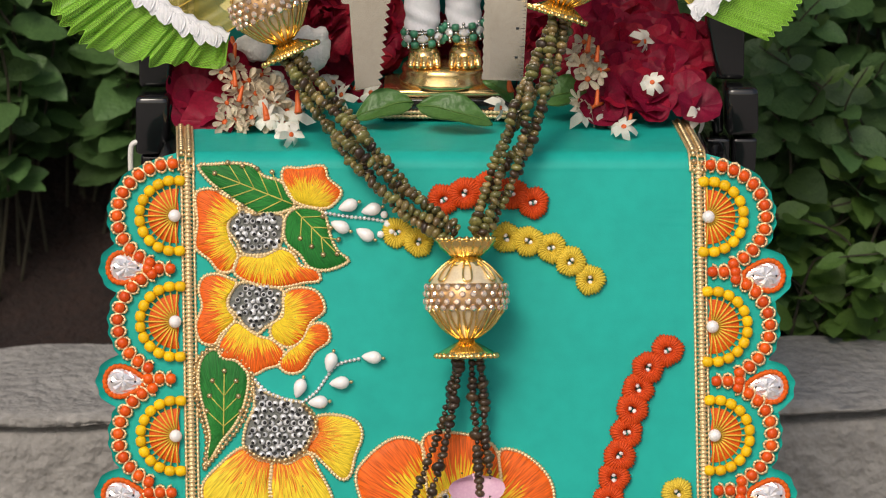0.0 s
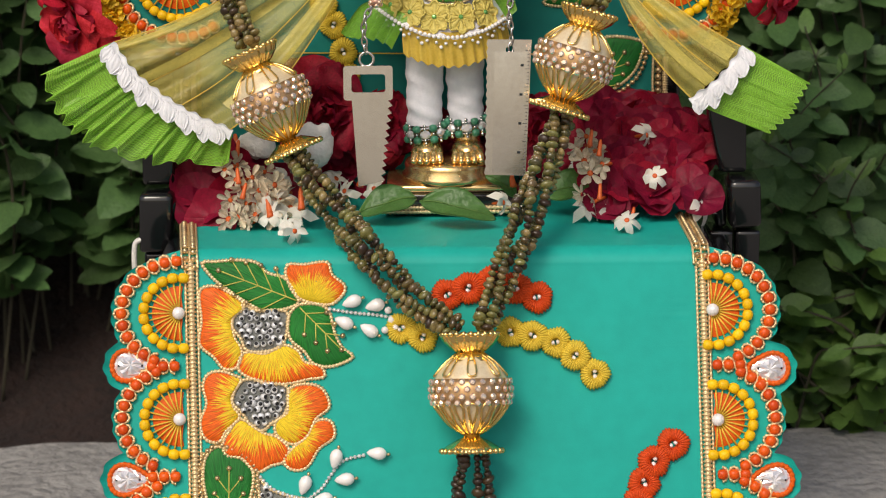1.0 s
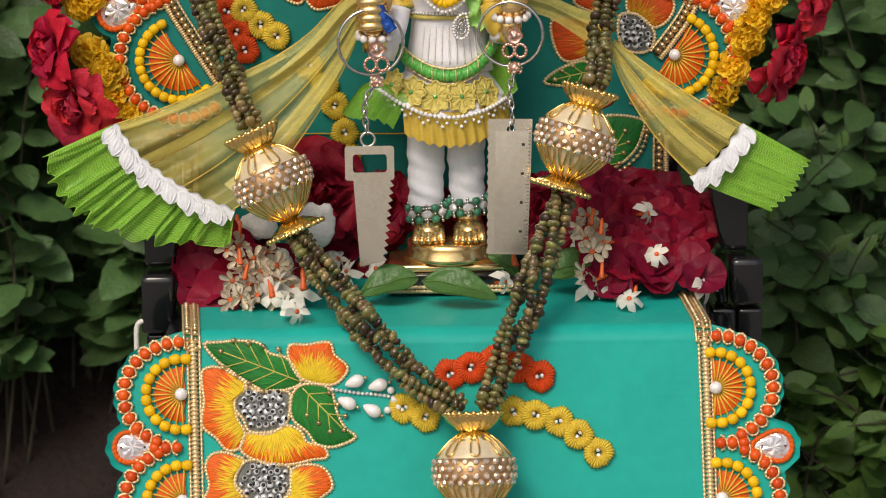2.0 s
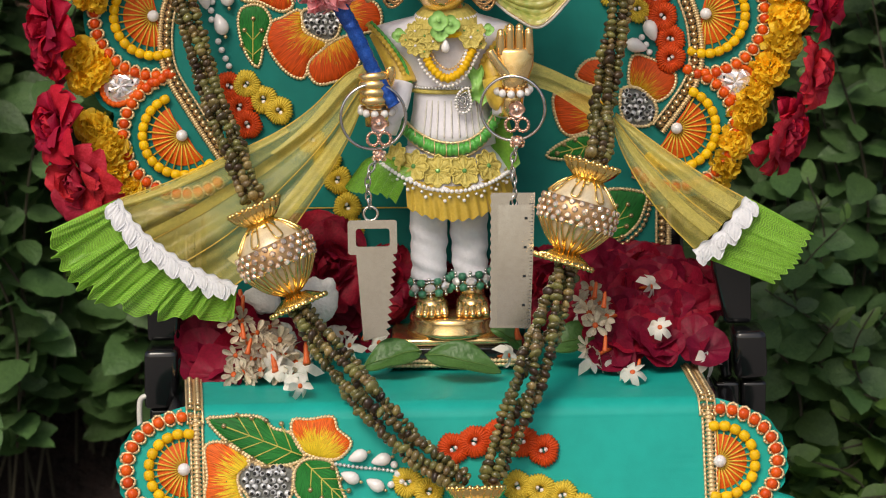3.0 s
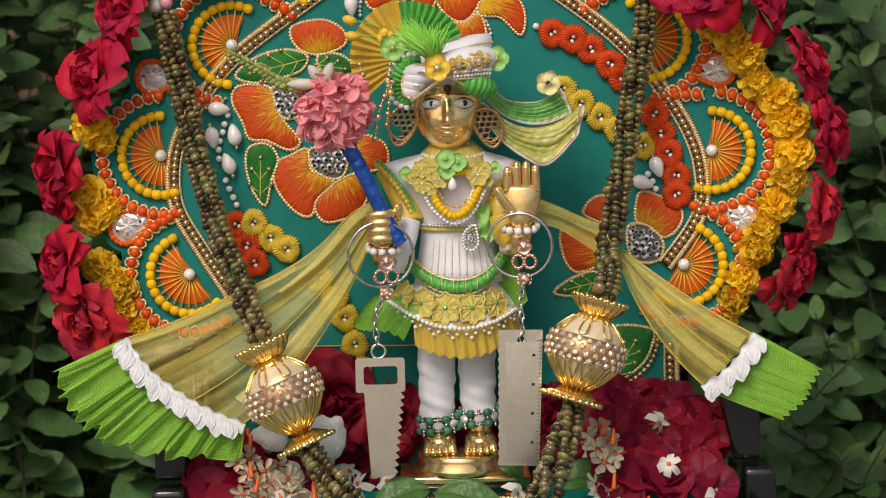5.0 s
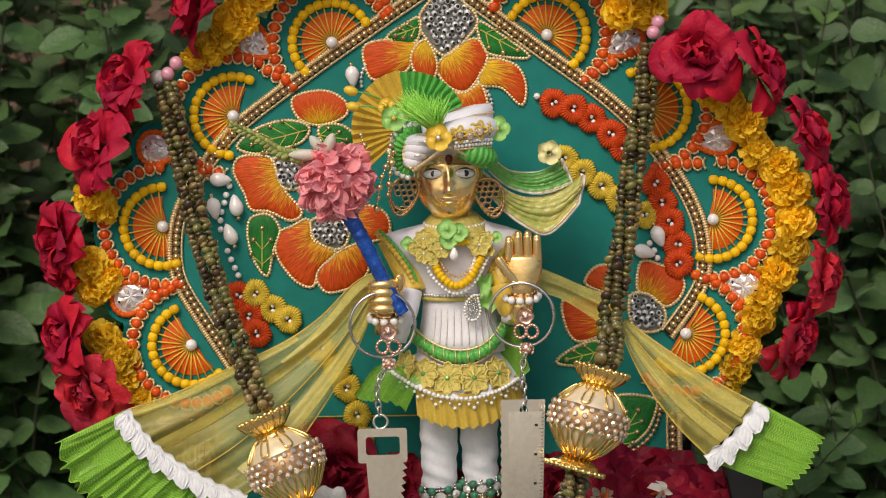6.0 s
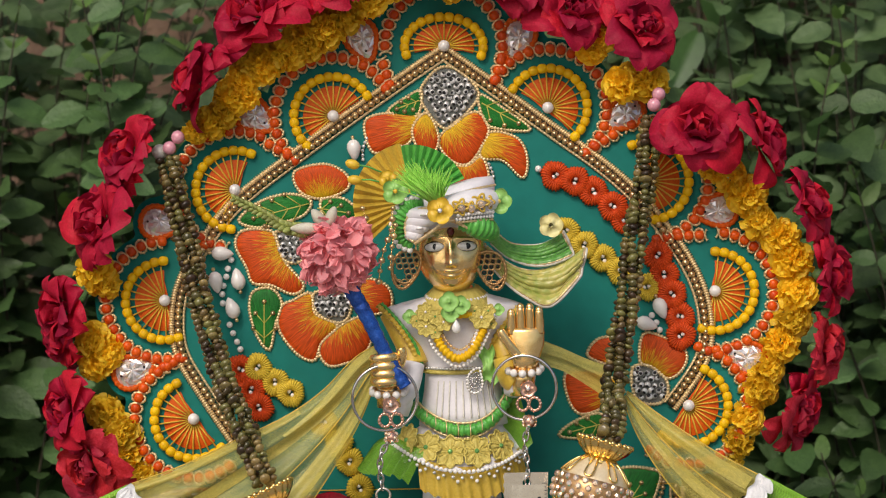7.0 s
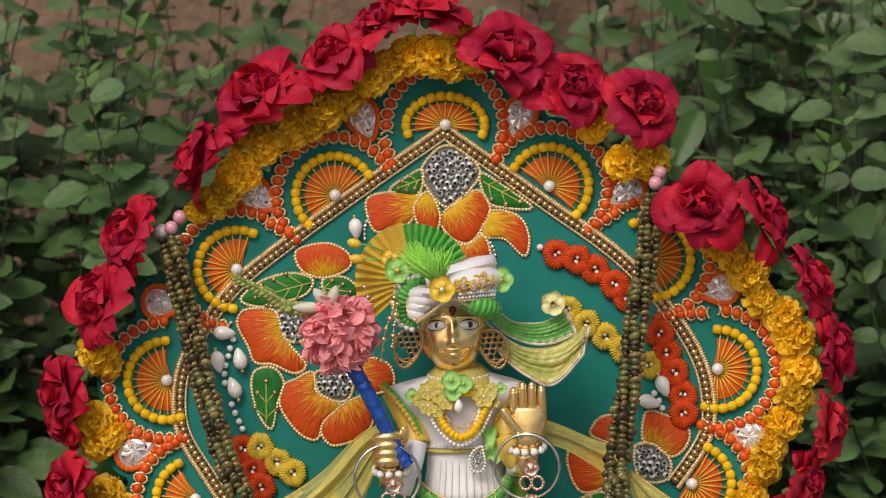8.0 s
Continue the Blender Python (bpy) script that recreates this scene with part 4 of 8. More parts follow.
BLACKBRAID = material("dark_brown_braid", (0.05, 0.03, 0.018), 0.6, bump=0.5, bump_scale=900)
back_trim(TRIM)
back_trim([(-0.2638, -0.1798), (-0.2646, -0.2089), (-0.2646, -0.2556)])
back_trim([(0.2195, -0.1842), (0.2190, -0.2133), (0.2199, -0.2658)])
hub = Vector(BC) + Vector((0, 0.05))
R_ARC = 0.0605
for i, c in enumerate(B_FANS):
    d = Vector(c) - hub
    ang = math.atan2(d.y, d.x)
    fan(back, c, ang, 0.0405, 99 if i else 108, 1.0 if i else 0.74, 16)
    arc = []
    for k in range(121):
        a = ang + radians(-116 + 232 * k / 120)
        p = Vector((c[0] + R_ARC * math.cos(a), c[1] + R_ARC * math.sin(a), 0))
        ok = all((p - Vector((*o, 0))).length > R_ARC + 0.002 for o in B_FANS if o != c) and (p.xy - hub).length > d.length - 0.004
        if ok:
            arc.append(p)
    if len(arc) > 4:
        bead_row(back, arc, 0.0112)
order = [7, 5, 3, 1, 0, 2, 4, 6, 8]
for i, j in zip(order, order[1:]):
    # a short stem of beads runs in to the trim where two scallops meet
    m = (Vector(B_FANS[i]) + Vector(B_FANS[j])) / 2
    d = (m - hub).normalized()
    bead_row(back, [Vector((*(m + d * k), 0)) for k in (-0.004, 0.012, 0.027)], 0.0108)
for c in B_STONES:
    d = Vector(c) - hub
    stone(back, c, math.atan2(-d.y, -d.x), 1.15)
build("seam_thread", tube([Vector((*(-0.1690, -0.1771), 0.002)), Vector((*(0.0547, -0.1801), 0.0022)), Vector((*(0.2172, -0.1812), 0.002))], 0.0008, 4), STITCH, back)

# ---- flowers on the backrest ----
stitched(back, "petal", [(-0.0855, 0.2019), (-0.0603, 0.2069), (-0.0320, 0.2036), (-0.0434, 0.1755), (-0.0580, 0.1725), (-0.0791, 0.1662), (-0.0878, 0.1845)], (-0.0148, 0.1966), TH_DEEP)
stitched(back, "petal", [(-0.0040, 0.1887), (0.0256, 0.2057), (0.0389, 0.1872), (0.0313, 0.1694), (0.0162, 0.1519), (-0.0010, 0.1566), (-0.0132, 0.1744)], (-0.0059, 0.2021), TH_DEEP)
stitched(back, "petal", [(0.0388, 0.1837), (0.0670, 0.1775), (0.0773, 0.1574), (0.0725, 0.1360), (0.0523, 0.1547), (0.0292, 0.1590)], (0.0224, 0.1808), TH_DEEP)
stitched(back, "petal", [(0.0310, 0.1590), (0.0370, 0.1338), (0.0187, 0.1234), (0.0015, 0.1280), (-0.0088, 0.1493), (0.0161, 0.1502)], (0.0104, 0.1695), TH_DEEP)
stitched(back, "petal", [(-0.0394, 0.1899), (-0.0244, 0.2056), (-0.0130, 0.1820), (-0.0188, 0.1641), (-0.0332, 0.1681)], (-0.0231, 0.2085), TH_DEEP, base=0.002)
veined_leaf(back, [(-0.0294, 0.2285), (-0.0453, 0.2221), (-0.0638, 0.2087), (-0.0425, 0.2004), (-0.0318, 0.2077)], (-0.0315, 0.2187), (-0.0591, 0.2092), 2)
veined_leaf(back, [(0.0297, 0.2230), (0.0542, 0.2082), (0.0818, 0.1857), (0.0534, 0.1867), (0.0357, 0.1943)], (0.0323, 0.2142), (0.0761, 0.1882), 2)
seed_cluster(back, [(-0.0053, 0.2528), (0.0125, 0.2469), (0.0298, 0.2248), (0.0181, 0.2059), (-0.0040, 0.1887), (-0.0209, 0.2032), (-0.0313, 0.2251), (-0.0196, 0.2445)], 5)
bead_string(back, [(0.0377, 0.1512), (0.0419, 0.1394), (0.0402, 0.1250)], BEAD_SILVER, 0.0045)
bead_string(back, [(-0.0867, 0.1816), (-0.0912, 0.1701), (-0.0910, 0.1585)], BEAD_SILVER, 0.0045)
drop_pearl(back, *(-0.0999, 0.1704), radians(95), 1.15)
stitched(back, "petal", [(-0.1614, 0.1498), (-0.1299, 0.1564), (-0.1082, 0.1448), (-0.1086, 0.1297), (-0.1350, 0.1212), (-0.1568, 0.1294)], (-0.1335, 0.1113), TH_DEEP)
veined_leaf(back, [(-0.2202, 0.1017), (-0.1976, 0.1201), (-0.1679, 0.1268), (-0.1460, 0.1198), (-0.1534, 0.1049), (-0.1797, 0.0970), (-0.2019, 0.0936)], (-0.1479, 0.1164), (-0.2150, 0.1009), 3)
veined_leaf(back, [(-0.1350, 0.1195), (-0.1124, 0.1205), (-0.0983, 0.1056), (-0.1131, 0.0951), (-0.1315, 0.1008)], (-0.1393, 0.1115), (-0.1018, 0.1046), 2)
stitched(back, "petal", [(-0.2244, 0.0757), (-0.2170, 0.0906), (-0.1875, 0.0897), (-0.1804, 0.0744), (-0.1734, 0.0562), (-0.1555, 0.0331), (-0.1673, 0.0242), (-0.1891, 0.0341), (-0.2076, 0.0369), (-0.2140, 0.0534)], (-0.1577, 0.0772), TH_DEEP)
seed_cluster(back, [(-0.1847, 0.0867), (-0.1615, 0.0872), (-0.1492, 0.0683), (-0.1589, 0.0570), (-0.1756, 0.0598)], 6)
stitched(back, "petal", [(-0.1787, 0.0118), (-0.1669, 0.0178), (-0.1488, 0.0248), (-0.1448, 0.0032), (-0.1219, -0.0096), (-0.1392, -0.0265), (-0.1467, -0.0442), (-0.1650, -0.0368), (-0.1828, -0.0102)], (-0.1188, 0.0181), TH_DEEP)
stitched(back, "petal", [(-0.1417, -0.0311), (-0.1190, -0.0097), (-0.0939, -0.0017), (-0.0875, -0.0233), (-0.0973, -0.0405), (-0.1138, -0.0481), (-0.1335, -0.0498)], (-0.1217, 0.0182), TH_DEEP)
stitched(back, "petal", [(-0.1069, 0.0294), (-0.0893, 0.0376), (-0.0692, 0.0283), (-0.0669, 0.0079), (-0.0874, 0.0010), (-0.1045, 0.0119)], (-0.1245, 0.0212), TH_DEEP)
seed_cluster(back, [(-0.1465, 0.0230), (-0.1302, 0.0266), (-0.1089, 0.0202), (-0.1100, 0.0005), (-0.1218, -0.0067), (-0.1413, 0.0026)], 7)
veined_leaf(back, [(-0.2078, 0.0277), (-0.1892, 0.0306), (-0.1786, 0.0152), (-0.1862, -0.0066), (-0.1927, -0.0319), (-0.2051, -0.0170), (-0.2118, 0.0092)], (-0.1978, -0.0260), (-0.1963, 0.0250), 2)
for p, a in (((-0.2380, 0.0680), 175), ((-0.2225, 0.0408), -80), ((-0.2452, 0.0392), 100), ((-0.2292, 0.0115), -70), ((0.2086, -0.0012), 110), ((0.1936, -0.0170), 160)):
    drop_pearl(back, *p, radians(a), 1.2)
for p in ((-0.2289, 0.0613), (-0.2326, 0.0522), (-0.2346, 0.0441), (-0.2378, 0.0349), (-0.2392, 0.0263), (-0.2389, 0.0170), (-0.2326, -0.0052), (-0.2293, -0.0140), (-0.2255, -0.0228), (-0.2223, -0.0305),
          (0.1997, -0.0085), (0.2041, -0.0161), (0.2073, -0.0238)):
    put("pearl", PEARL_SMALL, back, spot(*p, 0.003, 0, 1.1))
rings(back, [(0.1055, 0.1374), (0.1255, 0.1310), (0.1443, 0.1200), (0.1630, 0.1044), (0.1759, 0.0895), (0.2078, 0.0527), (0.2136, 0.0328), (0.2211, 0.0123), (0.2286, -0.0105), (0.2286, -0.0302),
             (-0.2125, -0.0725), (-0.2049, -0.0907), (-0.2223, -0.0513)], RING_RED)
put("pearl", PEARL_SMALL, back, spot(*(0.0883, 0.1448), 0.003, 0, 1.2))
rings(back, [(0.1142, 0.0803), (0.1329, 0.0653), (0.1522, 0.0508), (0.1692, 0.0376), (0.1953, 0.0206), (-0.2048, -0.0495), (-0.1879, -0.0651), (-0.1720, -0.0771),
             (-0.1398, -0.1070), (-0.1242, -0.1295), (-0.1138, -0.1489), (-0.1042, -0.1764), (-0.1019, -0.1997)], RING_YEL)
stitched(back, "petal", [(0.1326, -0.0459), (0.1434, -0.0318), (0.1614, -0.0305), (0.1720, -0.0424), (0.1658, -0.0596), (0.1428, -0.0538)], (0.1829, -0.0659), TH_DEEP)
stitched(back, "petal", [(0.1904, -0.0279), (0.2083, -0.0302), (0.2328, -0.0454), (0.2305, -0.0632), (0.2146, -0.0738), (0.1976, -0.0606), (0.1862, -0.0550)], (0.1855, -0.0776), TH_DEEP)
stitched(back, "petal", [(0.1118, -0.0633), (0.1499, -0.0679), (0.1680, -0.0829), (0.1489, -0.1003), (0.1232, -0.1071), (0.1110, -0.0888)], (0.1824, -0.0862), TH_DEEP)
seed_cluster(back, [(0.1784, -0.0617), (0.2004, -0.0624), (0.2144, -0.0807), (0.2063, -0.0985), (0.1815, -0.0943)], 8)
veined_leaf(back, [(0.1012, -0.1279), (0.1196, -0.1139), (0.1447, -0.1077), (0.1481, -0.1292), (0.1225, -0.1320)], (0.1449, -0.1181), (0.1059, -0.1268), 2)
veined_leaf(back, [(0.1595, -0.1654), (0.2001, -0.1675), (0.2010, -0.1826), (0.1913, -0.2022), (0.1701, -0.2181), (0.1474, -0.2246), (0.1531, -0.1973)], (0.1556, -0.2207), (0.1884, -0.1719), 3)
bead_string(back, [(0.2047, -0.1676), (0.2056, -0.1839), (0.1959, -0.2058), (0.1735, -0.2228), (0.1473, -0.2299)], BEAD_GOLD, 0.0058, 0.003)
# ---- bead garland with gold finials ----
garland = thing("garland", "long garland of olive-brown wood beads with gilt crystal-banded finials", "garland", pose(0, 0, 0))
WOODBEAD = material("olive_brown_bead", (0.190, 0.145, 0.048), 0.2, dark=(0.080, 0.052, 0.020), scale=160, vary=0.65, coat=0.5, bump=0.3, bump_scale=500)
DARKBEAD = material("dark_brown_bead", (0.065, 0.036, 0.016), 0.3, dark=(0.03, 0.018, 0.01), scale=120, vary=0.5, coat=0.15, bump=0.3, bump_scale=500)
GILT_PALE = material("pale_gilt", (0.86, 0.75, 0.54), 0.35, 0.25, dark=(0.70, 0.54, 0.32), scale=90)
GREENBEAD = material("olive_green_bead", (0.165, 0.150, 0.044), 0.2, dark=(0.075, 0.066, 0.020), scale=160, vary=0.55, coat=0.45, bump=0.3, bump_scale=500)
TANBEAD = material("tan_bead", (0.29, 0.20, 0.075), 0.25, dark=(0.12, 0.08, 0.03), scale=120, vary=0.45, coat=0.45, bump=0.3, bump_scale=500)
def pebble(r, sy, sz, seed):
    """An uneven tumbled bead."""
    v, f, _ = ball(r, 1, sy, sz, 10, 7)
    return [Vector(p) * (1 + 0.22 * noise.noise(Vector(p) * 150 + Vector((seed * 7, 0, 0)))) for p in v], f, None


WB = [shared("bead", pebble(0.0058 * k, e, z * 0.88, 10 * k + z), m) for k, z, e, m in ((1.0, 0.72, 0.92, WOODBEAD), (1.12, 0.66, 1, GREENBEAD), (0.88, 0.85, 0.9, GREENBEAD), (1.05, 0.6, 1, WOODBEAD), (0.95, 0.8, 0.85, TANBEAD), (1.0, 0.7, 1, DARKBEAD), (1.1, 0.62, 0.9, GREENBEAD))]
DB = [shared("bead", ball(0.0052 * k, 1, 1, z, 8, 5), DARKBEAD) for k, z in ((1.0, 0.75), (1.25, 0.62), (0.8, 0.9))]
grng = random.Random(3)


def strands(pts, count, width, pool, step=0.0062, twist=6.0, spread=None):
    line = spaced(smooth_line(pts, 10), step)
    n = len(line)
    for k in range(count):
        ph = 2 * PI * k / count
        path = []
        for i, p in enumerate(line):
            q = (line[min(i + 1, n - 1)] - line[max(i - 1, 0)]).normalized()
            s = q.cross(Vector((0, 1, 0))).normalized()
            t = s.cross(q)
            f = i / max(n - 1, 1)
            w = width * (spread(f) if spread else 1.0)
            a = ph + twist * f
            path.append(p + s * w * math.cos(a) + t * w * 0.8 * math.sin(a) + Vector((grng.uniform(-.0006, .0006), grng.uniform(-.0006, .0006), 0)))
        ob = build("strand", tube(path, 0.0009, 4), STEMMAT, garland)
        for i, p in enumerate(path):
            q = path[min(i + 1, n - 1)] - path[max(i - 1, 0)]
            tilt = Euler((grng.uniform(-.5, .5), grng.uniform(-.5, .5), grng.uniform(0, 3))).to_matrix().to_4x4()
            put("bead", grng.choice(pool), ob, along(p, q) @ tilt @ Matrix.Scale(grng.uniform(0.60, 1.15), 4))


def finial(top, mid, low, name_label):
    """A gilt vase-shaped finial: fluted cup, crystal-banded ball in a wire cage, beaded skirt."""
    top, mid, low = Vector(top), Vector(mid), Vector(low)
    m = along(mid, top - low)
    ob = build("finial", lathe([(0.004, -0.040), (0.012, -0.036), (0.024, -0.026), (0.033, -0.012), (0.0365, 0.0), (0.034, 0.012), (0.026, 0.024), (0.016, 0.032), (0.008, 0.036)], 28), GILT_PALE, garland, name_label, m=m)
    hi, lo = (top - mid).length, (low - mid).length
    cup = [(0.008, 0.033), (0.0095, 0.038), (0.0105, hi - 0.017), (0.0165, hi - 0.013), (0.0225, hi - 0.007), (0.0258, hi - 0.001), (0.0262, hi + 0.001), (0.022, hi), (0.013, hi - 0.005), (0.004, hi - 0.007)]
    build("cup", lathe(cup, 72, 18, 0.08), GOLD, ob)
    build("neck", lathe([(0.02, 0.0285), (0.0165, 0.033), (0.010, 0.038), (0.008, 0.042)], 24, 12, 0.08), GOLD, ob)
    skirt = [(0.005, -0.037), (0.008, -0.042), (0.012, -lo + 0.010), (0.022, -lo + 0.004), (0.0285, -lo - 0.001), (0.0282, -lo - 0.003), (0.02, -lo + 0.001), (0.006, -lo + 0.004)]
    build("skirt", lathe(skirt, 48, 16, 0.04), GOLD, ob)
    rim = []
    for k in range(26):
        a = 2 * PI * k / 26
        rim.append(moved(ball(0.0028, seg=6, rings=4), Matrix.Translation((0.0285 * math.cos(a), 0.0285 * math.sin(a), -lo - 0.001))))
        if k < 24:
            a = 2 * PI * k / 24
            rim.append(moved(ball(0.0027, seg=6, rings=4), Matrix.Translation((0.0262 * math.cos(a), 0.0262 * math.sin(a), hi + 0.0005))))
    tagged(build("beaded_rim", rim, GOLD, ob), kind="stuff")
    wires = []
    for k in range(16):
        a = 2 * PI * k / 16
        e = Vector((math.cos(a), math.sin(a), 0))
        c = Vector((-math.sin(a), math.cos(a), 0))
        lo_loop = [e * 0.008 + Vector((0, 0, -0.039)), e * 0.022 + c * 0.0012 + Vector((0, 0, -0.0295)), e * 0.0335 + c * 0.0042 + Vector((0, 0, -0.0145)), e * 0.0352 + Vector((0, 0, -0.0105)),
                   e * 0.0335 - c * 0.0042 + Vector((0, 0, -0.0145)), e * 0.022 - c * 0.0012 + Vector((0, 0, -0.0295)), e * 0.008 + Vector((0, 0, -0.039))]
        wires.append(tube(smooth_line(lo_loop, 3), 0.0013, 5))
        if k % 2 == 0:
            wires.append(tube(smooth_line([e * 0.010 + Vector((0, 0, 0.0365)), e * 0.022 + c * 0.003 + Vector((0, 0, 0.0285)), e * 0.0325 + c * 0.004 + Vector((0, 0, 0.017)), e * 0.034 + Vector((0, 0, 0.0145)),
                                           e * 0.0325 - c * 0.004 + Vector((0, 0, 0.017)), e * 0.022 - c * 0.003 + Vector((0, 0, 0.0285)), e * 0.010 + Vector((0, 0, 0.0365))], 3), 0.0011, 5))
    tagged(build("wire_cage", wires, GOLD, ob), kind="stuff")
    build("crystal_band", lathe([(0.0358, -0.0105), (0.0372, -0.006), (0.0378, 0.0), (0.0372, 0.007), (0.0352, 0.0125)], 36), ROSEGILT, ob)
    for j, (z, r) in enumerate(((0.0092, 0.0368), (0.0026, 0.0380), (-0.0042, 0.0378), (-0.0098, 0.0362))):
        for k in range(24):
            a = 2 * PI * (k + 0.5 * (j % 2)) / 24
            e = Vector((math.cos(a), math.sin(a), 0.0))
            if (m.to_3x3() @ e).y > 0.45:
                continue
            put("crystal", DIAMANTE, ob, along(e * r + Vector((0, 0, z)), e))
    return ob


ROSEGILT = material("rose_gilt", (0.66, 0.40, 0.19), 0.32, 0.8)
DIAMANTE_MAT = material("clear_rhinestone", (0.97, 0.80, 0.64), 0.06, 0.75, dark=(0.84, 0.60, 0.44), scale=500, vary=0.2)
DIAMANTE = shared("crystal", lathe([(0.0031, 0.0), (0.0032, 0.0010), (0.0020, 0.0023), (0.0003, 0.0024)], 8), DIAMANTE_MAT, False)
finial((-0.1872, -0.0500, -0.0499), (-0.1678, -0.0600, -0.0962), (-0.1465, -0.0650, -0.1428), "gilt crystal-banded finial joining the strands")
finial((0.1409, -0.0500, -0.0144), (0.1239, -0.0600, -0.0598), (0.1121, -0.0650, -0.1056), "gilt crystal-banded finial joining the strands")
finial((0.0209, -0.2000, -0.2929), (0.0214, -0.2180, -0.3423), (0.0220, -0.2300, -0.3946), "gilt finial hanging on the front of the drape")
strands([(-0.2879, 0.1000, 0.2658), (-0.2776, 0.0850, 0.2232), (-0.2645, 0.0700, 0.1667), (-0.2531, 0.0500, 0.1170), (-0.2326, 0.0200, 0.0521), (-0.2087, -0.0200, 0.0020), (-0.1877, -0.0500, -0.0465)], 5, 0.0090, WB, 0.0064, 5.0)
strands([(0.2045, 0.1000, 0.2919), (0.1947, 0.0850, 0.2356), (0.1811, 0.0650, 0.1746), (0.1681, 0.0400, 0.1037), (0.1514, 0.0100, 0.0292), (0.1513, -0.0200, 0.0110), (0.1415, -0.0500, -0.0111)], 5, 0.0090, WB, 0.0064, 5.0)
strands([(-0.1481, -0.0650, -0.1428), (-0.1437, -0.0750, -0.1494), (-0.1071, -0.1150, -0.1914), (-0.0712, -0.1600, -0.2256), (-0.0366, -0.1800, -0.2586), (-0.0022, -0.1950, -0.2807), (0.0109, -0.2000, -0.2891)], 5, 0.0112, WB, 0.0063, 4.0, lambda f: 0.7 + 0.5 * math.sin(PI * f))
strands([(0.1110, -0.0650, -0.1073), (0.1086, -0.0750, -0.1227), (0.0897, -0.1150, -0.1638), (0.0690, -0.1600, -0.2080), (0.0494, -0.1800, -0.2520), (0.0345, -0.1950, -0.2807), (0.0303, -0.2000, -0.2891)], 5, 0.0112, WB, 0.0063, 4.0, lambda f: 0.7 + 0.5 * math.sin(PI * f))
for pts in ([(0.0136, -0.2300, -0.3974), (0.0074, -0.2220, -0.4324), (-0.0032, -0.2320, -0.4680), (-0.0168, -0.2500, -0.5007), (-0.0294, -0.2680, -0.5330)],
            [(0.0168, -0.2300, -0.3974), (0.0116, -0.2280, -0.4303), (0.0053, -0.2360, -0.4666), (-0.0042, -0.2540, -0.4991), (-0.0167, -0.2720, -0.5371)],
            [(0.0273, -0.2300, -0.3974), (0.0275, -0.2250, -0.4369), (0.0307, -0.2340, -0.4673), (0.0327, -0.2520, -0.4999), (0.0347, -0.2700, -0.5378)],
            [(0.0336, -0.2300, -0.3974), (0.0381, -0.2220, -0.4379), (0.0392, -0.2320, -0.4680), (0.0433, -0.2500, -0.5006), (0.0484, -0.2680, -0.5386)]):
    strands(pts, 1, 0.0, DB, 0.0060, 0)
# ---- small brass statue on its plinth ----
WHITE = material("white_silk", (0.83, 0.81, 0.86), 0.5, dark=(0.75, 0.73, 0.79), scale=40, sheen=0.3, bump=0.25, bump_scale=500)
WHITEBEAD = material("ivory_bead", (0.82, 0.79, 0.72), 0.3, coat=0.3)
YELLOWCLOTH = material("yellow_pleated_net", (0.72, 0.50, 0.07), 0.45, dark=(0.58, 0.38, 0.04), scale=60, sheen=0.4, through_light=0.2, bump=0.3, bump_scale=700)
GREENCLOTH = material("lime_green_net", (0.24, 0.52, 0.05), 0.45, dark=(0.14, 0.36, 0.03), scale=60, sheen=0.4, through_light=0.2, bump=0.3, bump_scale=700)
GREENSILK = material("green_silk", (0.12, 0.50, 0.08), 0.35, dark=(0.05, 0.30, 0.04), scale=60, sheen=0.3)
YELLOWSILK = material("yellow_silk", (0.72, 0.50, 0.06), 0.4, dark=(0.55, 0.35, 0.04), scale=60, sheen=0.3)
LIMEPLASTIC = material("lime_petal", (0.32, 0.62, 0.16), 0.4, dark=(0.25, 0.5, 0.12), scale=60)
YELLOWPETAL = material("yellow_petal", (0.82, 0.56, 0.05), 0.4, dark=(0.70, 0.42, 0.03), scale=60)
CREAMPETAL = material("cream_petal", (0.82, 0.76, 0.38), 0.4, dark=(0.72, 0.64, 0.28), scale=60)
LACEYELLOW = material("yellow_lace", (0.70, 0.58, 0.16), 0.6, dark=(0.50, 0.40, 0.08), scale=300, bump=0.6, bump_scale=900)
EYEWHITE = material("enamel_white", (0.85, 0.85, 0.85), 0.2)
EYEDARK = material("enamel_dark", (0.02, 0.025, 0.03), 0.2)
STEEL = material("brushed_steel", (0.76, 0.72, 0.66), 0.24, 1.0, dark=(0.68, 0.63, 0.57), scale=30)
CHROME = material("bright_steel", (0.72, 0.70, 0.70), 0.12, 1.0, scale=40)
ROSEGOLD = material("rose_gold", (0.85, 0.52, 0.40), 0.22, 0.9, dark=(0.70, 0.40, 0.30), scale=300)
ANTIQUE = material("antique_gold", (0.66, 0.40, 0.19), 0.28, 0.9, dark=(0.45, 0.26, 0.11), scale=300)
TURQ = material("turquoise_bead", (0.05, 0.24, 0.14), 0.35, vary=0.2)
BLUEFOIL = material("blue_foil", (0.025, 0.12, 0.52), 0.22, 0.35, dark=(0.01, 0.05, 0.28), scale=90, bump=0.6, bump_scale=120)

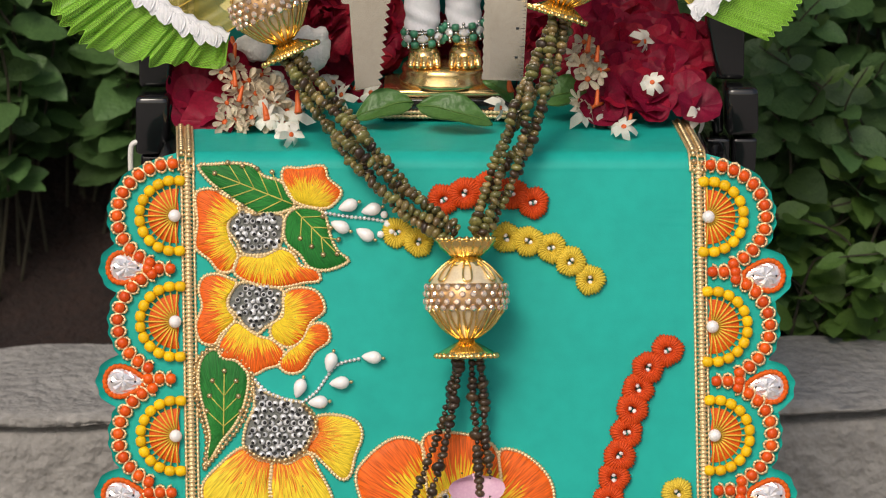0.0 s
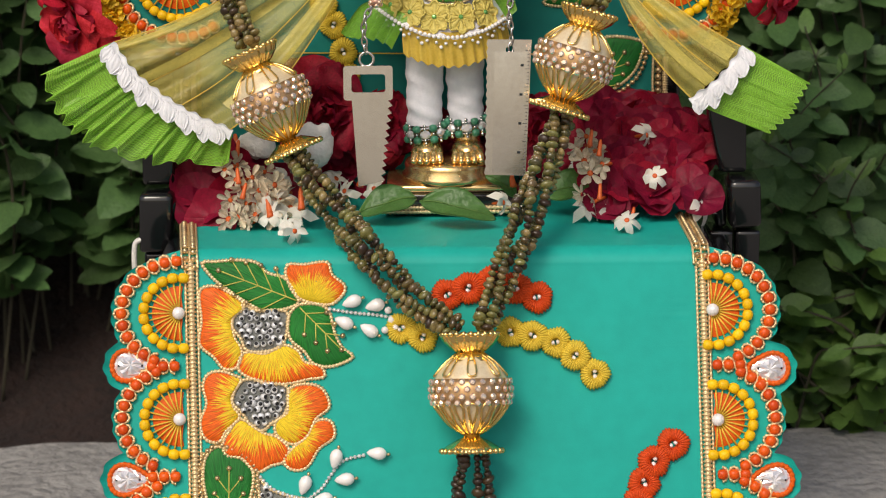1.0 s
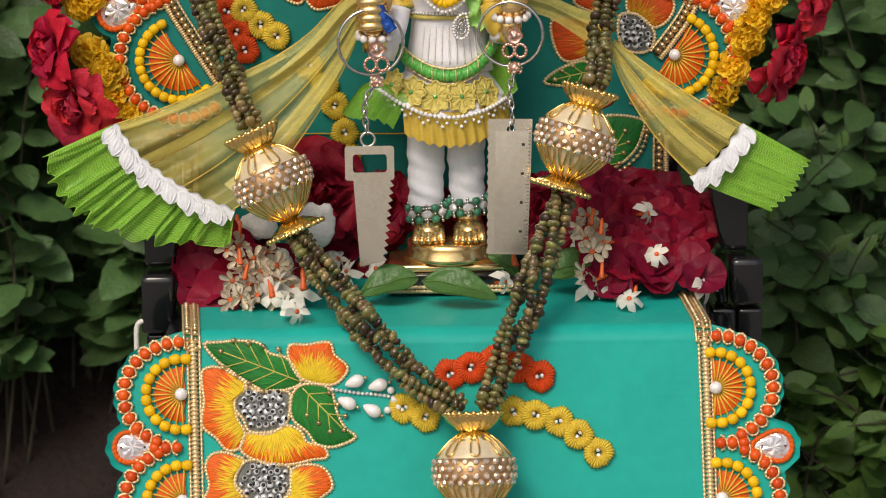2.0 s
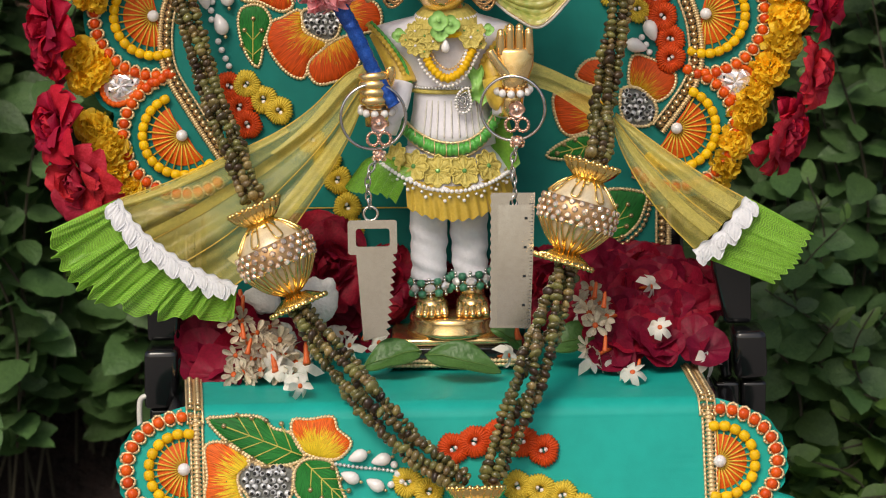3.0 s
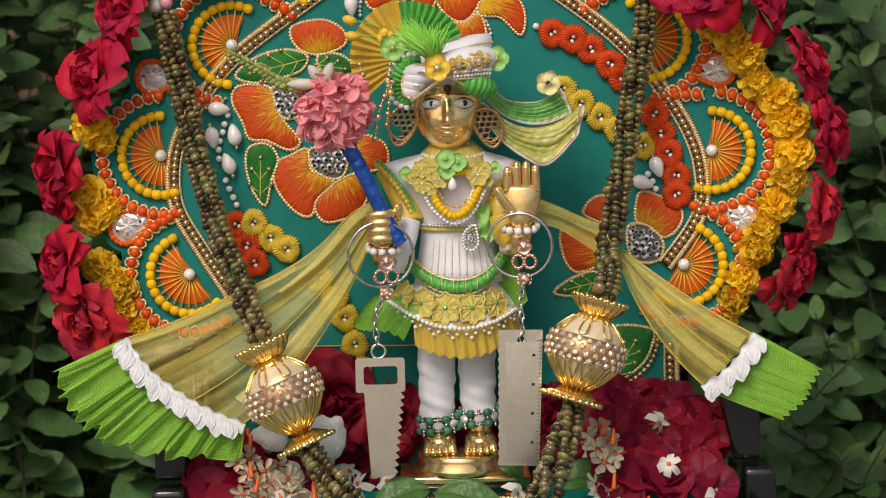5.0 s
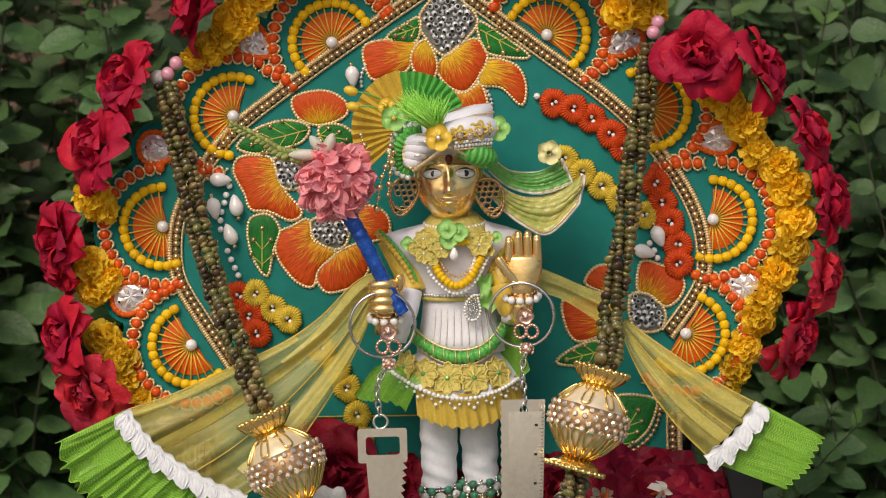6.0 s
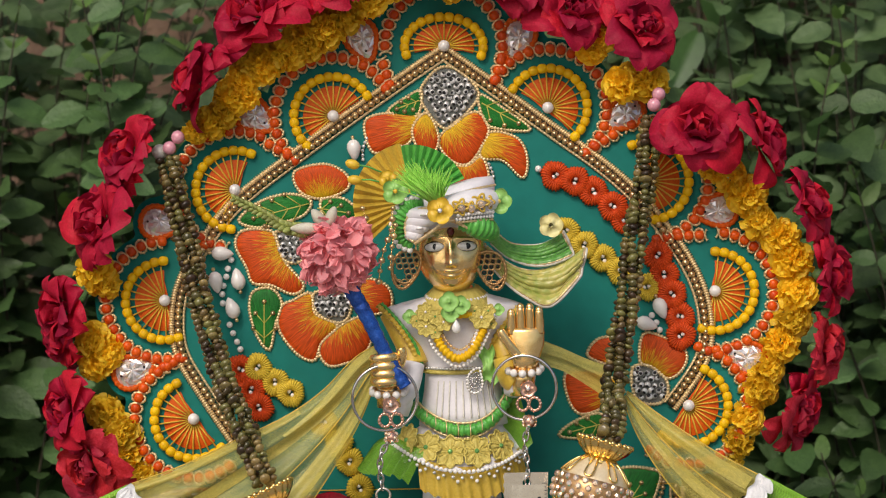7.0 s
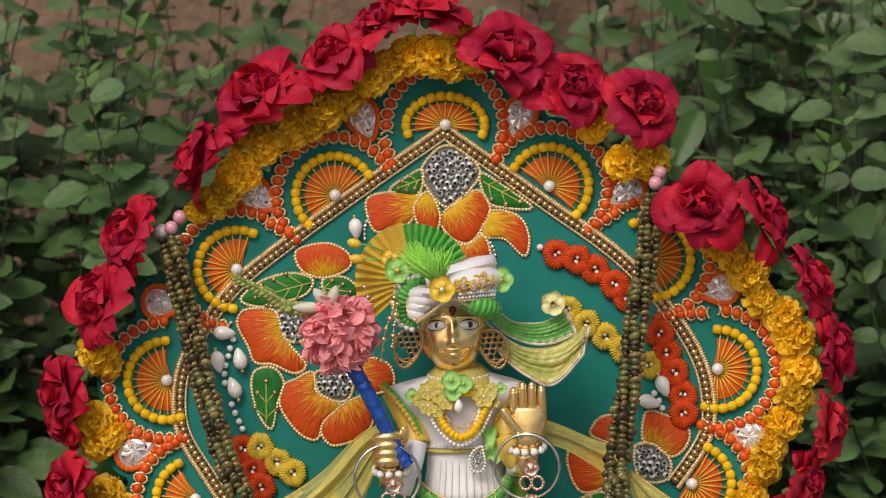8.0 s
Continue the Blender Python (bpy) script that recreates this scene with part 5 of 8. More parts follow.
plinth = thing("plinth", "low black plinth with a gold braid along its foot", "plinth", pose(0, 0, 0))
build("block", box(-0.062, 0.076, 0.0, 0.115, -0.2235, -0.2035, 0.002), LACQUER, plinth)
build("gold_braid", [tube(spaced([Vector((-0.064, -0.003, -0.2205 + k)), Vector((0.08, -0.003, -0.2205 + k))], 0.002), 0.0022, 6, ripple=0.2) for k in (0.0, 0.0042)], CORD, plinth)


def loft(rings_, seg=24, fold=0, depth=0.0, phase=0.0):
    """Body through ellipses (x, y, z, half-width, half-depth)."""
    v, f = [], []
    for k, (cx, cy, cz, rx, ry) in enumerate(rings_):
        for i in range(seg):
            a = 2 * PI * i / seg
            w = 1 + (depth * math.cos(fold * a + phase * k) if fold else 0)
            v.append(Vector((cx + rx * w * math.cos(a), cy + ry * w * math.sin(a), cz)))
    for k in range(len(rings_) - 1):
        for i in range(seg):
            j = (i + 1) % seg
            f.append((k * seg + i, k * seg + j, (k + 1) * seg + j, (k + 1) * seg + i))
    f += [tuple(range(seg))[::-1], tuple((len(rings_) - 1) * seg + i for i in range(seg))]
    return v, f, None


def at(p, *r):
    return Matrix.Translation(p) @ (Euler([radians(a) for a in r]).to_matrix().to_4x4() if r else Matrix.Identity(4))


def statue_mesh():
    geos, kinds = [], []

    def addg(g, k=0):
        geos.append(g)
        kinds.append((len(g[1]), k))
    y0 = 0.045
    # foot plate, two-tier disc, feet
    addg(box(-0.060, 0.060, 0.006, 0.088, -0.2035, -0.1955, 0.003))
    addg(moved(lathe([(0.046, -0.196), (0.0465, -0.190), (0.043, -0.186), (0.044, -0.181), (0.0425, -0.177), (0.039, -0.1755), (0.002, -0.175)], 36), at((0.002, y0, 0))))
    for x in (-0.019, 0.022):
        addg(moved(ball(0.018, 0.92, 1.30, 0.72, 16, 10), at((x, y0 - 0.006, -0.1665))))
        for k in range(5):
            off = (k - 2) * 0.0066
            addg(tube(smooth_line([Vector((x + off * 0.85, y0 - 0.020, -0.1650)), Vector((x + off * 0.92, y0 - 0.028, -0.1675)), Vector((x + off, y0 - 0.036 + abs(k - 1.6) * 0.002, -0.1715))], 4), 0.0043, 8, taper=lambda t: 1.1 - 0.2 * t))
            addg(moved(ball(0.0040, 0.9, 1.1, 0.9, 8, 6), at((x + off, y0 - 0.0365 + abs(k - 1.6) * 0.002, -0.1715))))
        addg(moved(lathe([(0.015, -0.168), (0.0125, -0.155), (0.014, -0.14)], 14), at((x, y0, 0))))
    # trunk and neck under the clothes
    addg(loft([(0, y0, -0.050, 0.026, 0.018), (0, y0, 0.0, 0.03, 0.02), (0.002, y0, 0.07, 0.034, 0.02), (0.003, y0, 0.105, 0.04, 0.018), (0.003, y0, 0.116, 0.017, 0.015), (0.003, y0, 0.135, 0.016, 0.015)]))
    # head
    c = Vector((-0.0038, 0.0350, 0.1697))
    v, f, _ = ball(0.036, 0.95, 0.95, 1.18, 96, 88)
    head = []
    for x, y, z in v:
        k = 1 - 0.10 * max(0, -z / 0.042) ** 1.5
        x *= k
        if y < 0:
            nose = math.exp(-(x / 0.0032) ** 2 - ((z + 0.001) / 0.0105) ** 2) * 0.0062 + math.exp(-(x / 0.0056) ** 2 - ((z + 0.0108) / 0.0036) ** 2) * 0.0052
            brow = math.exp(-((abs(x) - 0.016) / 0.012) ** 2 - ((z - 0.0150) / 0.0026) ** 2) * 0.0018
            socket = -math.exp(-((abs(x) - 0.016) / 0.010) ** 2 - ((z - 0.006) / 0.006) ** 2) * 0.0018
            cheek = math.exp(-((abs(x) - 0.017) / 0.010) ** 2 - ((z + 0.014) / 0.010) ** 2) * 0.0030
            lips = math.exp(-(x / 0.0085) ** 2 - ((z + 0.0180 - 22 * x * x) / 0.0015) ** 2) * 0.0040 + math.exp(-(x / 0.0062) ** 2 - ((z + 0.0226 - 20 * x * x) / 0.0018) ** 2) * 0.0044
            chin = math.exp(-(x / 0.009) ** 2 - ((z + 0.0335) / 0.006) ** 2) * 0.0042
            y -= nose + brow + socket + cheek + lips + chin
        head.append(c + Vector((x, y, z)))
    addg((head, f, None))
    for s in (-1, 1):
        e = c + Vector((s * 0.0158, -0.0296, 0.0065))
        addg(moved(ball(0.0108, 1.0, 0.36, 0.50, 18, 10), at(e + Vector((0, 0.0010, 0)), 0, s * 3, s * 16)), 2)
        addg(moved(ball(0.0100, 1.0, 0.42, 0.46, 18, 10), at(e, 0, s * 3, s * 16)), 1)
        addg(moved(ball(0.0031, 1, 0.5, 1, 12, 8), at(e + Vector((0.0008, -0.0030, 0.0003)))), 2)
        addg(moved(ball(0.009, 0.4, 0.8, 1.3, 10, 8), at(c + Vector((s * 0.0335, 0.004, -0.004)))))
    # closed hand with the shaft, and raised open hand
    h = Vector((-0.0687, -0.0050, 0.0583))
    for k in range(4):
        pts = [h + Vector((0.013, 0.004, 0.0125 - k * 0.0078)), h + Vector((0.004, -0.010, 0.0130 - k * 0.0080)), h + Vector((-0.010, -0.009, 0.0120 - k * 0.0078)), h + Vector((-0.0145, 0.003, 0.0110 - k * 0.0075))]
        addg(tube(smooth_line(pts, 4), 0.0046, 8, taper=lambda t: 0.85 + 0.3 * math.sin(PI * t)))
    addg(moved(ball(0.016, 0.95, 0.7, 1.05, 12, 8), at(h + Vector((-0.002, 0.004, -0.001)))))
    addg(tube(smooth_line([h + Vector((0.012, 0.0, 0.004)), h + Vector((0.0145, -0.004, 0.014)), h + Vector((0.013, -0.004, 0.021))], 4), 0.0048, 8))
    addg(loft([(h.x, h.y + 0.008, h.z - 0.038, 0.012, 0.011), (h.x, h.y + 0.006, h.z - 0.012, 0.013, 0.010)], 14))
    p = Vector((0.0661, 0.0000, 0.0827))
    addg(loft([(p.x - 0.001, p.y, p.z - 0.030, 0.010, 0.009), (p.x, p.y, p.z - 0.020, 0.0135, 0.009), (p.x + 0.001, p.y, p.z - 0.006, 0.0175, 0.0075), (p.x + 0.001, p.y, p.z + 0.008, 0.0185, 0.0065), (p.x + 0.001, p.y, p.z + 0.012, 0.017, 0.005)], 18))
    for k, top in enumerate((0.0275, 0.0325, 0.0325, 0.029)):
        x = p.x - 0.0128 + k * 0.0091
        addg(tube(smooth_line([Vector((x, p.y, p.z + 0.006)), Vector((x, p.y - 0.0005, p.z + 0.018)), Vector((x, p.y - 0.001, p.z + top))], 4), 0.0049, 8, taper=lambda t: 1.0 - 0.22 * t * t))
        addg(moved(ball(0.0039, 1, 1, 1, 8, 5), at((x, p.y - 0.001, p.z + top))))
    addg(tube(smooth_line([p + Vector((-0.004, -0.002, -0.018)), p + Vector((-0.014, -0.005, -0.006)), p + Vector((-0.0215, -0.006, 0.006)), p + Vector((-0.0235, -0.006, 0.011))], 4), 0.0052, 8, taper=lambda t: 1.15 - 0.4 * t))
    addg(loft([(p.x - 0.004, p.y + 0.008, p.z - 0.055, 0.012, 0.011), (p.x - 0.001, p.y + 0.002, p.z - 0.026, 0.010, 0.009)], 14))
    ob = build("statue", geos, [BRASS, EYEWHITE, EYEDARK])
    idx = [k for n, k in kinds for _ in range(n)]
    ob.data.polygons.foreach_set("material_index", idx)
    return tagged(ob, "small polished brass statue standing on a round base", "statue")


statue_mesh()

# ---- clothes ----
trousers = thing("trousers", "white wrinkled silk trousers on the statue", "trousers", pose(0, 0, 0))
for x, s in ((-0.0195, -1), (0.0185, 1)):
    def leg_at(u, v, x=x, s=s):
        a = 2 * PI * u
        w = 0.0208 - 0.0036 * v + 0.0006 * math.sin(26 * v + 2.2 * math.sin(a + s) + s) * min(1, 3 * v) + 0.0007 * math.sin(47 * v - 3 * math.cos(a) + 2 * s) * v
        return Vector((x + 0.002 * v * s + w * math.cos(a), 0.045 + 0.95 * w * math.sin(a), -0.030 - 0.110 * v))
    build("leg", sheet(leg_at, 36, 44), WHITE, trousers)

anklet_bead = shared("bead", lathe([(0.0012, -0.0036), (0.0034, -0.0030), (0.0040, 0), (0.0034, 0.0030), (0.0012, 0.0036)], 9), TURQ)
anklet_gem = shared("crystal", lathe([(0.0046, 0), (0.0046, 0.0014), (0.0027, 0.0034), (0.0003, 0.0036)], 8), CRYSTAL, False)
for cx, cz in ((-0.0200, -0.1475), (0.0215, -0.1410)):
    an = build("anklet", [moved(lathe([(0.0176, -0.0008), (0.0188, 0), (0.0176, 0.0008)], 28), Matrix.Translation((0, 0, z))) for z in (-0.0055, 0.0055)], CHROME, m=at((cx, 0.043, cz), 0, -5, 0))
    tagged(an, "anklet of green beads and clear crystals on silver wire", "anklet", "anklets")
    small = []
    for k in range(14):
        a = 2 * PI * k / 14 + 0.2
        e = Vector((math.cos(a), math.sin(a), 0))
        if k % 2:
            for z in (-0.0058, 0.0058):
                put("bead", anklet_bead, an, Matrix.Translation(e * 0.0193 + Vector((0, 0, z))) @ Matrix.Rotation(a, 4, "Z") @ Matrix.Rotation(PI / 2, 4, "X"))
            small.append(moved(ball(0.0019, seg=6, rings=4), Matrix.Translation(e * 0.0195)))
        else:
            put("crystal", anklet_gem, an, along(e * 0.0186, e) @ Matrix.Diagonal((1.25, 0.95, 1, 1)))
            small += [moved(ball(0.0019, seg=6, rings=4), Matrix.Translation(e * 0.0195 + Vector((0, 0, z)))) for z in (-0.0088, -0.0056, 0.0056, 0.0088)]
    tagged(build("silver_ball", small, CHROME, an), kind="stuff")


def cone_cloth(rows_, seg, pleats, depth, a0=0.0, a1=2 * PI):
    """Flared cloth through half-ellipses with pleats that deepen downwards."""
    n = len(rows_) - 1

    def fn(u, v):
        k = min(int(v * n), n - 1)
        t = v * n - k
        p = [x + (y - x) * t for x, y in zip(rows_[k], rows_[k + 1])]
        a = a0 + (a1 - a0) * u
        w = 1 + depth * v * math.cos(pleats * a + 0.6 * math.sin(3 * a))
        return Vector((p[0] + p[3] * w * math.cos(a), p[1] + p[4] * w * math.sin(a), p[2] + 0.0015 * math.cos(pleats * a) * v))
    return sheet(fn, seg, 16)


skirt = thing("skirt", "white flared skirt with lace flowers, pearls and a pleated net hem", "skirt", pose(0, 0, 0))


def hung(p):
    """The hem hangs low in front and rises to the sides, more so on one of them."""
    p = Vector(p)
    k = min(max((0.002 - p.z) / 0.048, 0.0), 1.0)
    p.z += k * (0.020 * min(((p.x + 0.004) / 0.062) ** 2, 1.0) - 0.11 * max(p.x, -0.055))
    return p


def hung_cloth(g):
    return [hung(p) for p in g[0]], g[1], g[2]


LIMENET = gauze("lime_hem_net", (0.26, 0.60, 0.05), 0.72, 60)
g = cone_cloth([(0.003, 0.045, 0.002, 0.036, 0.026), (0.000, 0.045, -0.020, 0.050, 0.036), (-0.006, 0.045, -0.046, 0.068, 0.050)], 96, 12, 0.012)
build("skirt_cloth", hung_cloth(g), WHITE, skirt)
build("yellow_hem", hung_cloth(cone_cloth([(-0.005, 0.045, -0.040, 0.064, 0.048), (-0.004, 0.045, -0.056, 0.066, 0.051), (-0.002, 0.045, -0.0735, 0.067, 0.053)], 300, 40, 0.022, radians(-125), radians(30))), YELLOWCLOTH, skirt)
for k in (0.0, 0.006):
    build("green_hem", hung_cloth(cone_cloth([(-0.008, 0.045 + k, -0.030, 0.058, 0.044), (-0.014, 0.045 + k, -0.050, 0.072, 0.047), (-0.020, 0.045 + k, -0.074, 0.082, 0.048)], 240, 46, 0.025, radians(-196), radians(-114))), LIMENET, skirt, "lime green net pleated under the hem")


def lace_disc(parent, p, d, r, mat, eye, petals=8):
    """A flat machine-lace flower: pierced petals, a corded rim and a small stone in the middle."""
    n = petals * 8
    v, f = [], []
    for q, z in ((0.14, 0.06), (0.45, 0.10), (0.75, 0.03), (0.95, 0.05)):
        for i in range(n):
            a = 2 * PI * i / n
            w = r * q * (1 + 0.10 * math.cos(petals * a) * q)
            v.append(Vector((w * math.cos(a), w * math.sin(a), r * z * (1 + 0.8 * math.cos(petals * a) + 0.3 * math.cos(2 * petals * a)))))
    for k in range(3):
        for i in range(n):
            j = (i + 1) % n
            f.append((k * n + i, k * n + j, (k + 1) * n + j, (k + 1) * n + i))
    g = [thick((v, f, None), r * 0.05)]
    for q, t in ((1.0, 0.075), (0.55, 0.05)):
        g.append(tube([Vector((r * q * (1 + 0.12 * math.cos(petals * a)) * math.cos(a), r * q * (1 + 0.12 * math.cos(petals * a)) * math.sin(a), r * 0.10)) for a in (2 * PI * i / 72 for i in range(72))], r * t, 5, True, 0.25))
    for k in range(petals):
        a = 2 * PI * (k + 0.5) / petals
        e = Vector((math.cos(a), math.sin(a), 0))
        g.append(tube([e * (r * 0.2) + Vector((0, 0, r * 0.12)), e * (r * 0.9) + Vector((0, 0, r * 0.10))], r * 0.04, 4))
    ob = build("lace_flower", g, mat, parent, m=along(p, d))
    build("eye", lathe([(r * 0.17, 0), (r * 0.17, r * 0.10), (r * 0.09, r * 0.2), (r * 0.01, r * 0.21)], 9), eye, ob, m=Matrix.Translation((0, 0, r * 0.08)), smooth=False)
    return ob


PERIDOT = material("pale_green_stone", (0.22, 0.50, 0.16), 0.1, 0.4, dark=(0.10, 0.32, 0.08), scale=300)


def lace_flower(parent, p, d, r, mat, eye=None, petals=6, cup=0.25, name="lace_flower"):
    v, f = [], []
    n = petals * 6
    for k, (s, z) in enumerate(((0.12, 0.9 * cup), (0.6, 0.6 * cup), (1.0, cup))):
        for i in range(n):
            a = 2 * PI * i / n
            q = r * s * (1 + (0.22 * abs(math.cos(petals * a / 2)) - 0.16) * (s > 0.3))
            v.append(Vector((q * math.cos(a), q * math.sin(a), r * z * (1 if s < 0.9 else 0.6 + 0.4 * math.cos(petals * a)))))
    for k in range(2):
        for i in range(n):
            j = (i + 1) % n
            f.append((k * n + i, k * n + j, (k + 1) * n + j, (k + 1) * n + i))
    f.append(tuple(range(n)))
    ob = build(name, thick((v, f, None), r * 0.08), mat, parent, m=along(p, d))
    build("eye", ball(r * 0.24, 1, 1, 0.8, 10, 6), eye or LIMEPLASTIC, ob, m=Matrix.Translation((0, 0, r * 0.3)))
    return ob


for a in (-146, -121, -97, -72, -45):
    a = radians(a)
    p = hung(Vector((-0.003 + 0.0590 * math.cos(a), 0.045 + 0.0430 * math.sin(a), -0.0265)))
    lace_disc(skirt, p, Vector((math.cos(a), math.sin(a) * 1.1, 0.42)), 0.0148, LACEYELLOW, PERIDOT)
for rz, rad, me, n, size in ((-0.0440, 0.0702, PEARL_SMALL, 60, 0.70), (-0.0500, 0.0692, BEAD_SILVER, 30, 0.9), (-0.0540, 0.0692, PEARL_SMALL, 15, 0.6)):
    for k in range(n):
        a = radians(-200 + 222 * k / (n - 1))
        put("pearl", me, skirt, Matrix.Translation(hung((-0.005 + rad * math.cos(a), 0.045 + (rad - 0.0150) * math.sin(a), rz))) @ Matrix.Scale(size, 4))

tunic = thing("tunic", "white silk tunic with a green belt and yellow sleeves", "tunic", pose(0, 0, 0))
rows_ = [(0.004, 0.045, -0.004, 0.0445, 0.034), (0.004, 0.045, 0.012, 0.0420, 0.031), (0.004, 0.045, 0.030, 0.0385, 0.027), (0.004, 0.045, 0.048, 0.0365, 0.025), (0.003, 0.045, 0.065, 0.0395, 0.026), (0.001, 0.045, 0.080, 0.0470, 0.027),
         (-0.002, 0.045, 0.096, 0.0570, 0.027), (-0.003, 0.045, 0.108, 0.0655, 0.025), (-0.002, 0.045, 0.115, 0.0660, 0.021), (0.000, 0.045, 0.1195, 0.0520, 0.018), (0.002, 0.045, 0.1235, 0.0360, 0.017), (0.003, 0.045, 0.127, 0.0240, 0.017)]
build("bodice", loft(rows_, 48, 22, 0.008), WHITE, tunic)
pl = []
for k in range(9):
    a = radians(-130 + 80 * k / 8)
    pl.append(tube(smooth_line([Vector((0.004 + (0.037 + 0.0075 * t) * math.cos(a), 0.045 + (0.0255 + 0.0088 * t) * math.sin(a), 0.042 - 0.040 * t)) for t in (0, 0.3, 0.6, 0.9)], 3), 0.0009, 5))
build("pleat_piping", pl, WHITEBEAD, tunic)
belt = []
for k in range(25):
    a = radians(-178 + 176 * k / 24)
    sag = -0.006 + 0.020 * (abs(math.cos(a)) ** 2) + 0.016 * max(0.0, math.cos(a)) ** 4
    belt.append(Vector((0.004 + 0.0468 * math.cos(a), 0.045 + 0.0362 * math.sin(a), sag)))
build("green_belt", tube(spaced(smooth_line(belt, 4), 0.0030), 0.0058, 10, ripple=0.14), GREENSILK, tunic, "ribbed green silk belt")
for d in (0.0075, -0.0075):
    build("belt_cord", tube([p + Vector((0, -0.001, d)) for p in smooth_line(belt, 3)], 0.0013, 5, ripple=0.15), CORD, tunic)
for k in range(1, 24, 2):
    build("belt_cord", tube(smooth_line([belt[k] + Vector((0, -0.0005, 0.0075)), belt[k] + Vector((0.0004, -0.0070, 0)), belt[k] + Vector((0, -0.0005, -0.0075))], 4), 0.0007, 4), CORD, tunic)
wb = [Vector((0.004 + 0.0378 * math.cos(a), 0.045 + 0.0268 * math.sin(a), 0.0505)) for a in (radians(-180 + 180 * k / 60) for k in range(61))]
build("waist_ribbon", tube(wb, 0.0024, 6), LACEYELLOW, tunic)
for p in spaced([q + Vector((0, -0.001, 0.0040)) for q in wb], 0.0036):
    put("bead", BEAD_SILVER, tunic, Matrix.Translation(p))
# sleeves, open on the side, with beaded edges
for pts, edge in (([(-0.0668, 0.0350, 0.1099), (-0.0559, 0.0300, 0.0905), (-0.0473, 0.0250, 0.0740), (-0.0443, 0.0200, 0.0576)], 1), ([(0.0519, 0.0350, 0.1074), (0.0470, 0.0300, 0.0911), (0.0443, 0.0200, 0.0754), (0.0495, 0.0150, 0.0618)], -1)):
    line = smooth_line(pts, 6)
    build("sleeve", tube([p + Vector((0, 0.014, 0)) for p in line], 0.0145, 14, taper=lambda t: 0.75 + 0.3 * t), YELLOWSILK, tunic, "yellow silk sleeve")
for pts in ([(-0.0777, 0.0340, 0.1181), (-0.0612, 0.0280, 0.1004), (-0.0461, 0.0240, 0.0780), (-0.0388, 0.0260, 0.0551)], [(0.0609, 0.0340, 0.1118), (0.0504, 0.0280, 0.0991), (0.0389, 0.0240, 0.0852), (0.0320, 0.0260, 0.0694)]):
    line = smooth_line(pts, 8)
    build("sleeve_edge", tube(spaced(line, 0.0026), 0.0028, 7, ripple=0.25), YELLOWSILK, tunic)
    build("sleeve_edge", tube(spaced([p + Vector((0.0036, 0.001, 0.0016)) for p in line], 0.0026), 0.0018, 7, ripple=0.18), GREENSILK, tunic)
build("cuff", moved(lathe([(0.0125, 0), (0.0150, 0.012), (0.0150, 0.026), (0.010, 0.034)], 18, 6, 0.05), at((0.0571, 0.0120, 0.0267), -20, 10, 0)), WHITE, tunic)
build("cuff", moved(lathe([(0.0120, 0), (0.0145, 0.012), (0.0145, 0.024), (0.010, 0.030)], 18, 6, 0.05), at((-0.0631, 0.0120, 0.0113), -10, 10, 0)), WHITE, tunic)
build("fore_sleeve", tube(smooth_line([(-0.0442, 0.0200, 0.0605), (-0.0502, 0.0120, 0.0380), (-0.0615, 0.0080, 0.0258)], 6), 0.0115, 12), WHITE, tunic)
build("fore_sleeve", tube(smooth_line([(0.0485, 0.0180, 0.0643), (0.0525, 0.0140, 0.0467), (0.0579, 0.0120, 0.0413)], 6), 0.0145, 12), YELLOWSILK, tunic)
# brooch and flower at the hip
bc = Vector((0.0159, 0.01, 0.0433))
drop = [bc + Vector((0.0074 * math.sin(t) * (1 + 0.25 * math.cos(t)) + 0.004 * max(0.0, -math.cos(t)) ** 3, 0.0, -0.0125 * math.cos(t))) for t in (2 * PI * k / 40 for k in range(40))]
brooch = build("brooch", tube(drop, 0.0012, 6, True, 0.2), CHROME, tunic, "silver paisley brooch edged with tiny pearls")
for q in spaced(drop, 0.0032, True):
    put("pearl", PEARL_SMALL, brooch, Matrix.Translation(q + Vector((0, -0.0012, 0))) @ Matrix.Scale(0.48, 4))
build("silver_scroll", [tube([bc.lerp(q, k) for q in drop], 0.0009, 5, True, 0.3) for k in (0.62, 0.3)], CHROME, brooch)
lg = Vector((0.0275, 0.016, 0.0574))
build("green_ruffle", thick(sheet(lambda u, v: lg + Vector((0.013 * (u - 0.5) * (1 + 0.3 * math.sin(9 * v)) + 0.004 * v, -0.003 * math.sin(11 * v + 4 * u), 0.018 - 0.036 * v + 0.003 * math.sin(7 * u))), 8, 16), 0.0008), LIMEPLASTIC, tunic, "crumpled pale green ribbon ruffle at the hip")
# side panels that hang behind the skirt
build("side_panel", thick(sheet(lambda u, v: Vector((0.0388, 0.0400, 0.0053)) + Vector((0.020 * u + 0.012 * v, 0.004 * math.sin(6 * u), -0.050 * v + 0.02 * u)), 8, 10), 0.002), GREENCLOTH, tunic)

